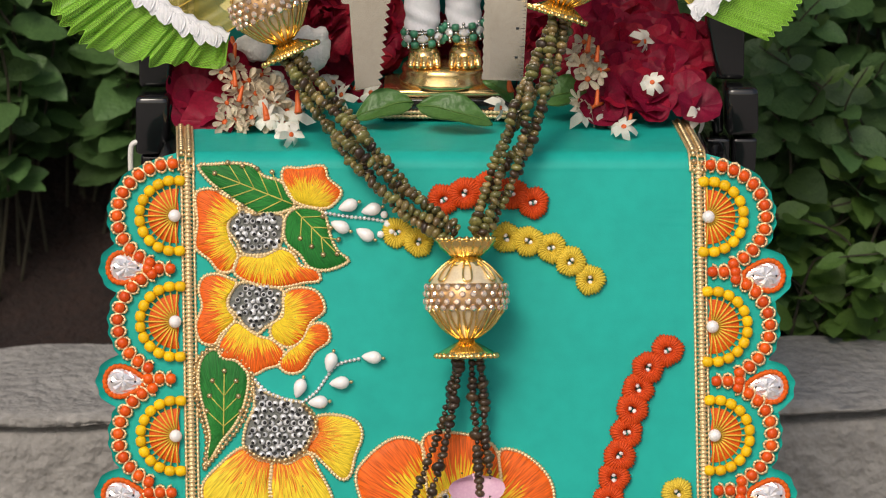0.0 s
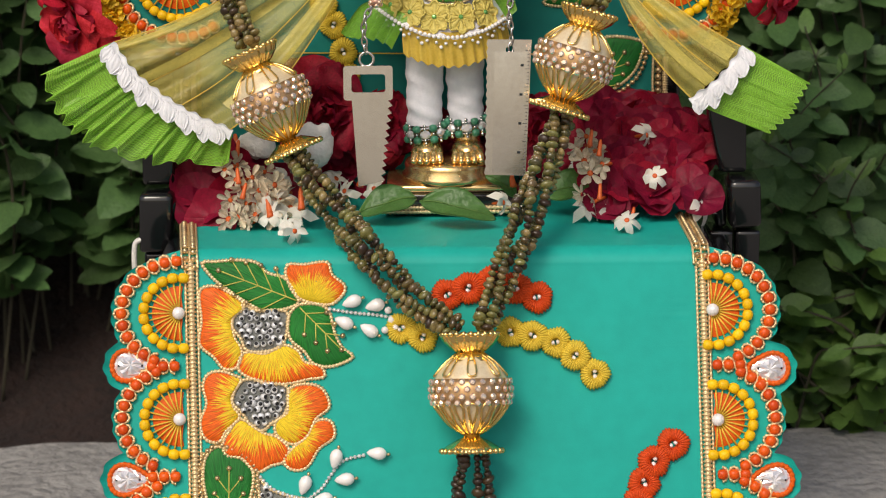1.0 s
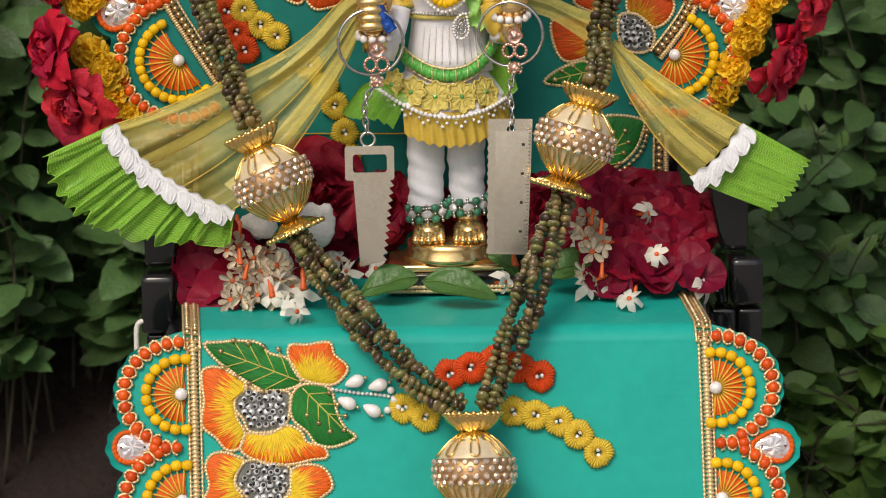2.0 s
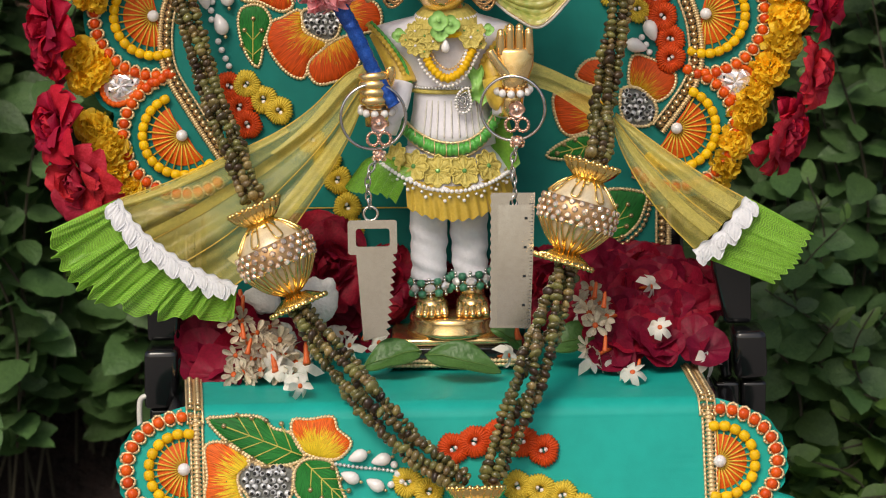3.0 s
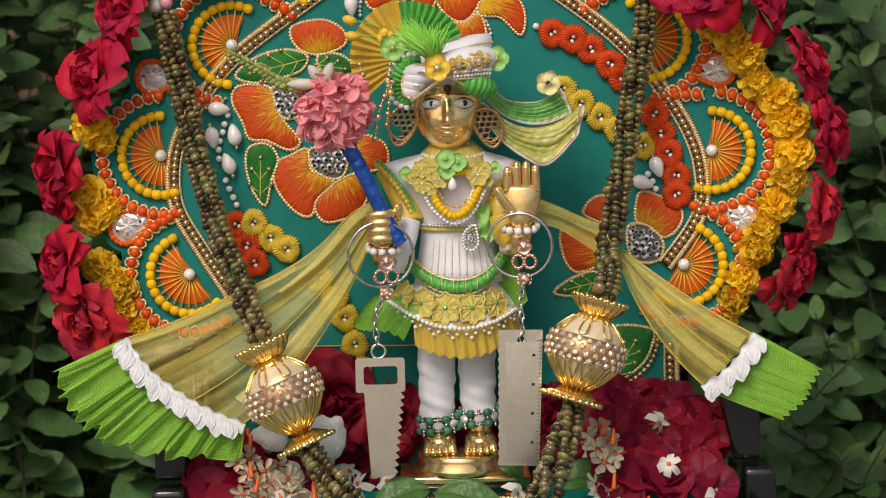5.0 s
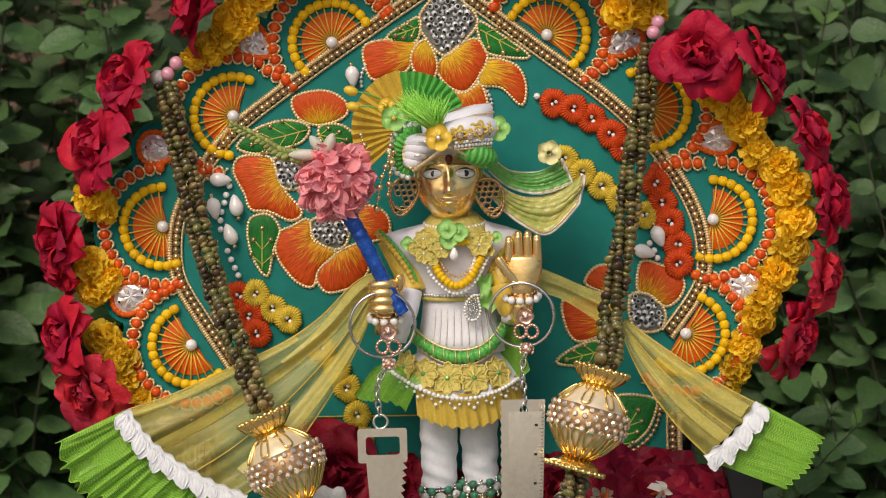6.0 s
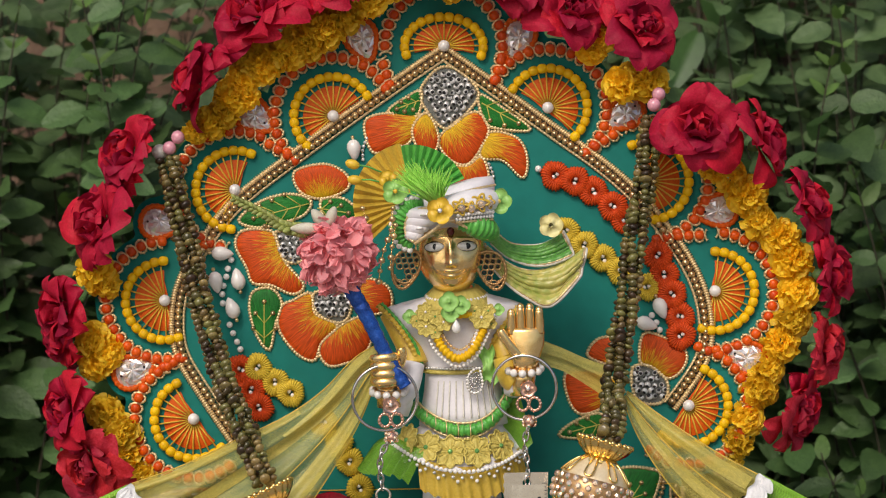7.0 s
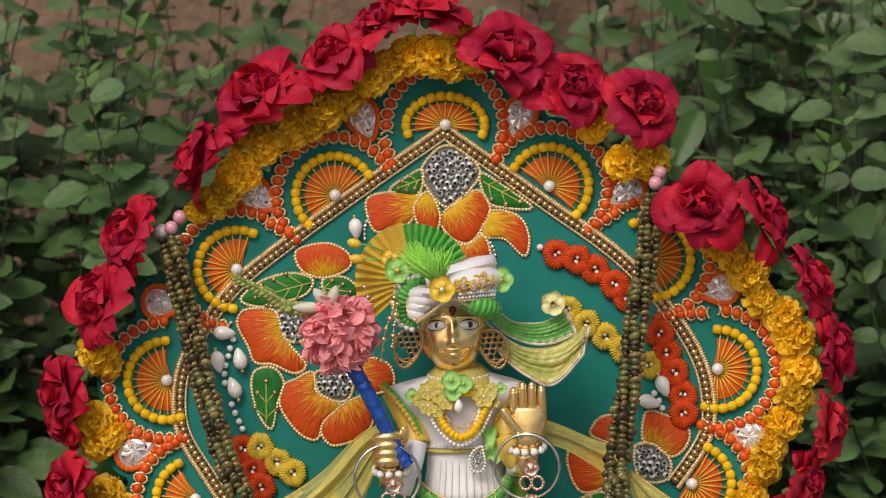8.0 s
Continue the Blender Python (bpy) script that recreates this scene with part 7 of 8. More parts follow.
rr = Vector((0.0639, -0.0100, 0.0372))
right_ring = keyring(rr, 0.0315, "steel key ring with a rose-gold charm and a toy ruler", -8)
inv = right_ring.matrix_basis.inverted()
charm(right_ring, inv @ Vector((0.0675, -0.0200, 0.0372)))
chain(right_ring, [inv @ Vector(q) for q in ((0.0657, -0.0200, -0.0027), (0.0621, -0.0200, -0.0177), (0.0646, -0.0210, -0.0343), (0.0642, -0.0220, -0.0537))])
ru = Vector((0.0633, -0.0220, -0.0442))
out = [(38, -1), (38, -4), (27, -238), (26, -241), (24, -242), (-44, -240), (-47, -238)]
for k in range(16):
    z = -232 + 225 * k / 15
    out += [(-46 + 4.6 * (k / 15), z), (-43.5 + 4.6 * (k / 15), z + 7)]
out += [(-41, 0)]
ruler = build("toy_ruler", plate([(x * k_, z * k_) for x, z in out], [(0.0042 * math.cos(2 * PI * k / 16), -0.0105 + 0.0042 * math.sin(2 * PI * k / 16)) for k in range(16)], 0.0016), STEEL, right_ring, "flat steel toy ruler with notched edge and dark marks", smooth=False,
              m=Matrix.Translation(inv @ ru) @ Matrix.Rotation(radians(8), 4, "Z") @ Matrix.Rotation(radians(-5.2), 4, "X"))


def ruler_face(u, v):
    """The raised face, bowed a little along its length."""
    z = -(22 + 214 * v) * k_
    x0, x1 = -27 - 6 * v, 33 - 11 * v
    return Vector(((x0 + (x1 - x0) * (1 - u)) * k_, -0.0006 - 0.0007 * math.sin(PI * v), z))


build("ruler_face", thick(sheet(ruler_face, 2, 24), -0.0008), STEEL, ruler, "raised smooth face of the ruler", smooth=False)
marks = []
for k in range(34):
    f = k / 33
    x1 = (35 - 9.5 * f) * k_
    z = (-20 - 212 * f) * k_
    marks.append(box(x1 - (0.0042 if k % 5 == 0 else 0.0022), x1, -0.0026, 0.0002, z - 0.0002, z + 0.0002, 0))
    if k % 8 == 4:
        marks.append(box(x1 - 0.0085, x1 - 0.0055, -0.0026, 0.0002, z - 0.0012, z + 0.0012, 0))
build("marks", marks, EYEDARK, ruler, smooth=False)
# pearl bracelets
for c, r in (((-0.0683, 0.0020, 0.0385), 0.0145), ((0.0647, 0.0040, 0.0555), 0.0140)):
    c = Vector(c)
    br = tagged(build("bracelet", tube([c + Vector((r * math.cos(a), r * 0.9 * math.sin(a), 0.003 * math.sin(a))) for a in (2 * PI * k / 32 for k in range(32))], 0.0022, 6, True, 0.2), ANTIQUE), "pearl and gold bead bracelet on the wrist", "bracelet", "bracelets")
    for k in range(11):
        a = 2 * PI * k / 11
        put("pearl", PEARL_BIG, br, Matrix.Translation(c + Vector(((r + 0.002) * math.cos(a), (r + 0.001) * 0.9 * math.sin(a), -0.002 + 0.003 * math.sin(a)))) @ Matrix.Scale(0.66, 4))
# ---- scarf of yellow net with green frilled ends ----
NETYELLOW = gauze("yellow_organza", (0.86, 0.73, 0.18), 0.50, 110)
NETGREEN = gauze("green_crinkle_net", (0.42, 0.80, 0.10), 0.42, 60)
NETTHREAD = material("lime_thread", (0.46, 0.84, 0.12), 0.45, dark=(0.34, 0.72, 0.06), scale=200, through_light=0.2)
LACEWHITE = material("white_lace", (0.92, 0.92, 0.94), 0.6, dark=(0.80, 0.80, 0.85), scale=300, bump=0.7, bump_scale=700)
scarf = thing("scarf", "sheer yellow net scarf with white lace and green frilled ends", "scarf", pose(0, 0, 0))


def band(top, bottom, folds, depth, nv=40, per=8, bulge=(0, 0, 0)):
    bulge = Vector(bulge)
    a, b = smooth_line(top, per), smooth_line(bottom, per)
    n = min(len(a), len(b)) - 1

    def fn(u, v):
        i = min(int(u * n), n - 1)
        f = u * n - i
        p = a[i].lerp(a[i + 1], f).lerp(b[i].lerp(b[i + 1], f), v) + bulge * (math.sin(PI * v) * u ** 4)
        w = depth * (0.5 + 0.5 * u)
        return p + Vector((0, w * (math.sin(v * folds + 2.2 * math.sin(u * 2.5)) + 0.4 * math.sin(v * folds * 2.3 + u * 3)), 0.25 * w * math.sin(v * folds * 1.7)))
    return sheet(fn, n, nv, (1.0, 0.7)), fn


def frill(line, reach, folds, depth, seg, edge=0.075, crumple=1.0):
    """Pleated frill that fans out from a line; reach(u) gives the way to its edge."""
    pts = smooth_line(line, 10)
    n = len(pts) - 1

    def fn(u, v):
        k = u * n
        i = min(int(k), n - 1)
        p = pts[i].lerp(pts[i + 1], k - i)
        d = reach(u)
        w = depth * (0.35 + 0.65 * v)
        ph = folds * u * 2 * PI + crumple * (2.2 * math.sin(u * 17) + 1.3 * math.sin(u * 43 + 1))
        saw = math.asin(0.97 * math.sin(ph)) / 1.33
        return p + d * v * (1 + edge * math.sin(ph + 0.8) * v + 0.03 * math.sin(u * 61)) + Vector((0, w * (saw + 0.25 * math.sin(ph * 3.3 + 5 * v)), 0)) + Vector((0.0, 0.0, 0.5 * depth * math.sin(ph * 0.5) * v))
    return sheet(fn, seg, 14, (3.0, 1.0)), fn


def net_threads(fn, across, along_, parent):
    """The coarse threads of the net, laid on a frill."""
    g = []
    for j in range(1, along_ + 1):
        g.append(tube([fn(k / 300, j / along_) for k in range(301)], 0.00030 if j < along_ else 0.0006, 3))
    for k in range(across + 1):
        g.append(tube([fn(k / across, j / 10) for j in range(11)], 0.00026, 3))
    tagged(build("net_threads", g, NETTHREAD, parent), kind="stuff")


def lace(line, r, parent, name="lace", low=True):
    """White lace ribbon with scalloped, raised edges along a line."""
    pts = spaced(smooth_line(line, 10), 0.0012)
    n = len(pts) - 1
    g, out = [], 1 if low else -1

    def turned(k):
        q = (pts[min(k + 1, n)] - pts[max(k - 1, 0)]).normalized()
        return q, q.cross(Vector((0, 1, 0))).normalized()

    def tape(u, v):
        k = min(round(u * n), n)
        w = r * (0.50 + 0.10 * math.sin(k * 0.5))
        return pts[k] + turned(k)[1] * (w * (2 * v - 1)) + Vector((0, -0.0075 - 0.001 * math.sin(k * 0.3 + 3 * v), 0))
    g.append(thick(sheet(tape, n, 6), 0.0008))
    for j, k in enumerate(range(3, n - 4, 7)):
        q, sd = turned(k)
        d = (q * (0.75 if j % 2 else 0.35) - sd * out * 0.8).normalized()
        e = d.cross(Vector((0, 1, 0))).normalized()
        size = r * (1.45 + 0.25 * math.sin(j * 2.3))

        def lobe(u, v, k=k, d=d, e=e, size=size, j=j):
            t = 2 * u - 1
            w = 0.34 * size * math.sin(PI * (0.06 + 0.90 * v))
            return pts[k] + d * (size * (v - 0.12)) + e * (t * w) + Vector((0, -0.0086 - 0.0012 * (1 - t * t) * math.sin(PI * v) - 0.0007 * math.sin(9 * t + 6 * v) - 0.0009 * (j % 2), 0))
        g.append(sheet(lobe, 10, 8))
        rim = [lobe(0.0, m / 8) for m in range(9)] + [lobe(1.0, 1 - m / 8) for m in range(9)]
        g.append(tube([p + Vector((0, -0.0004, 0)) for p in rim], 0.0007, 4, ripple=0.3))
    return build(name, g, LACEWHITE, parent, "scalloped white lace ribbon")


g, fn = band([(-0.0735, 0.0120, 0.0833), (-0.1006, 0.0120, 0.0693), (-0.1351, 0.0150, 0.0360), (-0.1717, 0.0100, 0.0127), (-0.2190, 0.0000, -0.0073), (-0.2732, -0.0200, -0.0289), (-0.3234, -0.0300, -0.0441)],
             [(-0.0719, 0.0140, 0.0606), (-0.0836, 0.0140, 0.0384), (-0.0979, 0.0150, 0.0060), (-0.1188, 0.0100, -0.0296), (-0.1486, 0.0000, -0.0726), (-0.1761, -0.0200, -0.1051), (-0.2106, -0.0300, -0.1306)], 16, 0.0055, bulge=(-0.016, -0.003, -0.013))
build("net_length", g, NETYELLOW, scarf, "sheer yellow net gathered at the hand")
NETDOUBLE = gauze("yellow_organza_doubled", (0.84, 0.72, 0.18), 0.74, 150)


def fold_strip(fn, u0, u1, v0, v1, narrow=0.35):
    """Where the net lies double: a strip of the same cloth just before it, narrowing towards its free end."""
    def at_(u, v):
        k = u0 + (u1 - u0) * u
        mid, half = (v0 + v1) / 2, (v1 - v0) / 2 * (1 - (1 - narrow) * u)
        return fn(k, min(max(mid + half * (2 * v - 1), 0.0), 1.0)) + Vector((0, -0.0022 - 0.0020 * math.sin(PI * v), 0))
    build("net_fold", sheet(at_, 40, 10, (0.8, 0.2)), NETDOUBLE, scarf, "yellow net lying double along a fold")


fold_strip(fn, 0.0, 0.55, 0.0, 0.55, 0.30)
fold_strip(fn, 0.30, 0.98, 0.24, 0.40, 0.35)
fold_strip(fn, 0.05, 0.90, 0.66, 1.0, 0.20)
fold_strip(fn, 0.45, 1.0, 0.0, 0.10, 0.4)
for v in (0.0, 0.36, 0.62, 1.0):
    build("net_hem", tube([fn(k / 40, v) for k in range(41)], 0.0008, 4), YELLOWSILK, scarf)
end = [(-0.3254, -0.0320, -0.0438), (-0.3064, -0.0340, -0.0717), (-0.2797, -0.0340, -0.0958), (-0.2473, -0.0340, -0.1167), (-0.2094, -0.0320, -0.1336)]
dirs = [Vector((-0.064, -0.004, -0.030)), Vector((-0.068, -0.006, -0.044)), Vector((-0.056, -0.006, -0.050)), Vector((-0.034, -0.004, -0.042)), Vector((-0.004, 0.0, -0.028))]


def fan_way(u):
    k = u * 4
    i = min(int(k), 3)
    return dirs[i].lerp(dirs[i + 1], k - i)


g, fn = frill(end, fan_way, 12, 0.0060, 420)
net_threads(fn, 190, 26, build("frill", g, NETGREEN, scarf, "crinkled bright green net frill"))
g, _ = frill([Vector(p) + Vector((0, 0.008, 0)) for p in end], lambda u: fan_way(u) * 0.96, 14, 0.0050, 360)
build("frill", g, NETGREEN, scarf, "crinkled bright green net frill")
lace(end, 0.0125, scarf)
g, fn = band([(0.0752, 0.0250, 0.0832), (0.1034, 0.0350, 0.0697), (0.1289, 0.0450, 0.0567), (0.1528, 0.0500, 0.0471)],
             [(0.0803, 0.0250, 0.0544), (0.1030, 0.0350, 0.0471), (0.1286, 0.0450, 0.0300), (0.1501, 0.0500, 0.0141)], 9, 0.003, 24)
build("net_length", g, NETDOUBLE, scarf, "yellow net folded double over the arm")
g, fn = band([(0.1670, 0.0300, 0.0254), (0.1940, 0.0200, 0.0047), (0.2256, 0.0000, -0.0169), (0.2577, -0.0100, -0.0374), (0.2924, -0.0200, -0.0561)],
             [(0.1624, 0.0300, 0.0181), (0.1726, 0.0200, -0.0118), (0.1892, 0.0000, -0.0431), (0.2130, -0.0100, -0.0758), (0.2423, -0.0200, -0.1056)], 11, 0.0045, 30)
build("net_length", g, NETYELLOW, scarf, "sheer yellow net hanging free")
fold_strip(fn, 0.0, 0.95, 0.0, 0.34, 0.5)
fold_strip(fn, 0.0, 1.0, 0.52, 0.80, 0.6)
for v in (0.0, 0.5, 1.0):
    build("net_hem", tube([fn(k / 32, v) for k in range(33)], 0.0008, 4), YELLOWSILK, scarf)
end = [(0.2938, -0.0220, -0.0542), (0.2789, -0.0260, -0.0744), (0.2639, -0.0260, -0.0909), (0.2405, -0.0220, -0.1080)]
g, fn = frill(end, lambda u: Vector((0.060 + 0.014 * u, -0.004, -0.034 + 0.004 * u)), 2, 0.0022, 120, 0.012, 0.15)
net_threads(fn, 80, 26, build("frill", g, NETGREEN, scarf, "crinkled bright green net frill"))
build("frill", moved(g, Matrix.Translation((-0.002, 0.006, 0.001))), NETGREEN, scarf, "crinkled bright green net frill")
lace(end, 0.0120, scarf, low=False)

# ---- pink flower head on a blue foil handle ----
PINK = material("pink_petal", (0.94, 0.40, 0.43), 0.55, dark=(0.86, 0.27, 0.31), scale=90, vary=0.2, through_light=0.2)
IVORY = material("ivory_petal", (0.80, 0.76, 0.66), 0.5, dark=(0.66, 0.62, 0.48), scale=90, vary=0.1, through_light=0.2)
BUDGREEN = material("bud_green", (0.33, 0.36, 0.10), 0.5, dark=(0.20, 0.24, 0.06), scale=90, vary=0.3)
staff = thing("flower_staff", "pink flower bunch on a handle wrapped in blue foil", "flower staff", pose(0, 0, 0))
line = smooth_line([(-0.1022, -0.0120, 0.1394), (-0.0876, -0.0120, 0.1121), (-0.0693, -0.0120, 0.0730), (-0.0519, -0.0120, 0.0421)], 8)
build("handle", tube(line, 0.0076, 12, ripple=0.05, taper=lambda t: 1.05 - 0.2 * t), BLUEFOIL, staff)
build("wire_binding", [tube([Vector((0.007 * math.cos(a) + 0.001 * k, 0.007 * math.sin(a), 0.0015 * k)) for a in (2 * PI * i / 16 for i in range(16))], 0.0012, 5, True) for k in range(4)], CHROME, staff, m=at((-0.1054, -0.0120, 0.1428), 0, -25, 0))


def petal_grid(w, h, cup, curl, ruffle, seed, nu=6, nv=6):
    r = random.Random(seed)
    ph = r.uniform(0, 6)

    def fn(u, v):
        s = 2 * u - 1
        v = math.sin(v * PI / 2)
        wid = w * 0.60 * (0.22 + 0.78 * math.sin(PI / 2 * min(v / 0.6, 1))) * math.sqrt(max(0.02, 1 - max(0.0, (v - 0.45) / 0.55) ** 3.2))
        z = cup * w * s * s * (0.4 + 0.4 * v) - curl * h * v * v * v + ruffle * w * math.sin(s * 4 + ph) * v * v
        return Vector((s * wid, h * v * (1 - 0.10 * s * s * v), z + 0.025 * h * math.sin(6 * s + 5 * v + ph)))
    return sheet(fn, nu, nv)


SMALLPETALS = [shared("petal", petal_grid(0.0118, 0.021, 0.22, 0.28, 0.10, k, 8, 7), PINK) for k in range(3)]
pr = random.Random(21)
pc = Vector((-0.1132, -0.0160, 0.1734))
build("heart", ball(0.026, 1, 0.85, 1, 16, 10), PINK, staff, m=Matrix.Translation(pc))
for k in range(230):
    z = 1 - 2 * (k + 0.5) / 230
    a = k * 2.39996
    e = Vector((math.sqrt(1 - z * z) * math.cos(a), math.sqrt(1 - z * z) * math.sin(a), z))
    if e.y > 0.6:
        continue
    base = pc + Vector((e.x * 0.024, e.y * 0.020, e.z * 0.024))
    d = (e + Vector((pr.uniform(-.8, .8), pr.uniform(-.5, .5), pr.uniform(-.9, .5)))).normalized()
    up = (e - d * e.dot(d)).normalized()
    m = Matrix.Translation(base) @ Matrix((d.cross(up), d, up)).transposed().to_4x4()
    put("petal", SMALLPETALS[k % 3], staff, m @ Matrix.Scale(pr.uniform(0.7, 1.05), 4))
for a, b in (((-0.1286, -0.0200, 0.1996), (-0.1582, -0.0180, 0.2001)), ((-0.1253, -0.0200, 0.2028), (-0.1369, -0.0180, 0.2177)), ((-0.1220, -0.0200, 0.2017), (-0.1145, -0.0180, 0.2199))):
    a, b = Vector(a), Vector(b)
    build("white_bud", tube(smooth_line([a, a.lerp(b, 0.4), a.lerp(b, 0.75), b], 3), 0.0040, 8, taper=lambda t: 0.10 + 1.3 * math.sin(PI * (0.10 + 0.86 * t ** 0.8))), IVORY, staff)
tw = smooth_line([(-0.1373, -0.0120, 0.1955), (-0.1592, -0.0100, 0.1997), (-0.1826, -0.0060, 0.2142), (-0.2122, 0.0000, 0.2298)], 8)
twig = build("bud_twig", tube(tw, 0.0014, 6), BUDGREEN, staff, "twig of small green buds")
BUD = shared("bud", lathe([(0.0008, 0), (0.0026, 0.003), (0.0034, 0.0065), (0.0022, 0.010), (0.0004, 0.012)], 8), BUDGREEN)
for k, p in enumerate(spaced(tw, 0.0052)):
    for s in (-1, 1):
        d = Vector((-0.7, pr.uniform(-.5, .2), 0.45)) + Vector((-0.4 * s, 0, 0.8 * s)) * 0.7
        put("bud", BUD, twig, along(p, d) @ Matrix.Scale(max(0.4, 1.15 - 0.035 * k), 4))

# ---- roses ----
ROSE = material("rose_red", (0.55, 0.012, 0.055), 0.6, dark=(0.38, 0.005, 0.028), scale=70, vary=0.3, spec=0.25, through_light=0.2, bump=0.3, bump_scale=200)
ROSEPINK = material("rose_pink", (0.60, 0.035, 0.07), 0.6, dark=(0.42, 0.008, 0.02), scale=60, vary=0.25, spec=0.25, through_light=0.15, bump=0.3, bump_scale=200)
ROSEDARK = material("rose_wine", (0.31, 0.005, 0.030), 0.6, dark=(0.15, 0.002, 0.012), scale=70, vary=0.25, spec=0.25, through_light=0.1, bump=0.3, bump_scale=200)
SEPAL = material("rose_sepal", (0.09, 0.17, 0.05), 0.6)


def rose_petal(w, h, cup, curl, ruffle, seed):
    """A broad rose petal with a rounded, wavy, rolled rim."""
    r = random.Random(seed + 40)
    ph, q = r.uniform(0, 6), r.uniform(0, 6)

    def fn(u, v):
        s = 2 * u - 1
        v = math.sin(v * PI / 2)
        wid = w * 0.60 * math.sin(PI * 0.975 * (0.06 + 0.94 * v) ** 1.3) ** 0.55
        edge = 1 + 0.035 * math.sin(3 * s + ph) * v
        roll = max(0.0, v - 0.55) / 0.45
        z = cup * w * s * s * (0.3 + 0.5 * v) - curl * h * roll * roll + ruffle * w * (math.sin(s * 3 + ph) + 0.35 * math.sin(s * 8 + q)) * v * v + 0.03 * h * math.sin(4 * s + 5 * v + q)
        return Vector((s * wid, h * v * edge, z))
    return sheet(fn, 12, 9)


PETALS = {m: [shared("petal", rose_petal(0.043 * k, 0.037 * k, c, q, 0.12, i), m) for i, (k, c, q) in enumerate(((1.0, 0.12, 0.34), (1.14, 0.04, 0.42), (0.85, 0.36, 0.2), (0.7, 0.5, 0.05)))] for m in (ROSE, ROSEPINK, ROSEDARK)}
rr_ = random.Random(77)


def rose(p, d, s, mat=ROSE, sy=1.0, label="", up=None, group="roses round the backrest"):
    """A loose garden rose: petals open from the heart outwards. d: the way it faces."""
    base = along(p, d) @ Matrix.Rotation(rr_.uniform(0, 6), 4, "Z")
    ob = thing("rose", label or "loose fresh dark red garden rose", "rose", base, group)
    build("sepal", lathe([(0.002, -0.012), (0.006, -0.008), (0.007, -0.002), (0.003, 0.002)], 8), SEPAL, ob)
    total = 23
    for k in range(total):
        f = k / (total - 1)
        a = k * 2.39996 + rr_.uniform(-.25, .25)
        tilt = radians(8 + 68 * f ** 0.8 + rr_.uniform(-18, 18))
        me = PETALS[mat][3 if f < 0.22 else 2 if f < 0.5 else rr_.choice((0, 1))]
        m = Matrix.Rotation(a, 4, "Z") @ Matrix.Translation((0, 0.002 + 0.009 * f, 0.006 * (1 - f))) @ Matrix.Rotation(PI / 2 - tilt, 4, "X") @ Matrix.Rotation(rr_.uniform(-.3, .3), 4, "Y")
        put("petal", me, ob, m @ Matrix.Scale(s * rr_.uniform(0.85, 1.12) * (0.74 + 0.26 * f), 4))
    return ob


for p, d, s, m_ in (
        ((-0.0196, 0.1000, 0.4823), (0.1, -0.55, 0.8), 1.12, ROSE), ((-0.0629, 0.1050, 0.4738), (-0.2, -0.5, 0.8), 1.0, ROSE), ((-0.1142, 0.1000, 0.4411), (-0.3, -0.8, 0.55), 1.05, ROSE), ((-0.1894, 0.0950, 0.4071), (-0.35, -0.9, 0.5), 1.28, ROSE),
        ((-0.2488, 0.0950, 0.3447), (-0.8, -0.6, 0.3), 1.12, ROSE), ((-0.3231, 0.1000, 0.2727), (-0.6, -0.8, 0.3), 1.10, ROSE), ((-0.3538, 0.0950, 0.2052), (-0.4, -0.9, 0.2), 1.22, ROSE), ((-0.3982, 0.1000, 0.1172), (-0.9, -0.6, 0.1), 1.0, ROSE),
        ((-0.3997, 0.1100, 0.0874), (-0.7, -0.7, -0.2), 0.85, ROSE), ((-0.3941, 0.1000, 0.0151), (-0.7, -0.8, 0.1), 1.05, ROSE), ((-0.3746, 0.1000, -0.0437), (-0.3, -0.9, -0.1), 1.08, ROSEPINK),
        ((0.0598, 0.0950, 0.4350), (0.15, -0.95, 0.4), 1.40, ROSE), ((0.1220, 0.0950, 0.4032), (0.3, -0.9, 0.3), 1.08, ROSE), ((0.1938, 0.0950, 0.3825), (0.3, -0.9, 0.3), 1.08, ROSE), ((0.2459, 0.0700, 0.2809), (0.1, -1.0, 0.2), 1.10, ROSE),
        ((0.3107, 0.1000, 0.2643), (0.7, -0.7, 0.3), 1.12, ROSE), ((0.3545, 0.1000, 0.1980), (0.8, -0.6, 0.3), 1.0, ROSE), ((0.3738, 0.1000, 0.1301), (0.8, -0.6, 0.1), 1.08, ROSE), ((0.3676, 0.1000, 0.0538), (0.7, -0.7, 0.0), 1.0, ROSEPINK),
        ((0.3359, 0.1000, -0.0151), (0.6, -0.8, -0.2), 0.95, ROSEPINK), ((0.3467, 0.1050, -0.0010), (0.6, -0.7, 0.0), 0.8, ROSE)):
    rose(p, (d[0] * 1.3, d[1] * rr_.uniform(0.35, 1.0), d[2] * 1.3), s * 0.80, m_, label="loose fresh pink-red garden rose" if m_ is ROSEPINK else "")
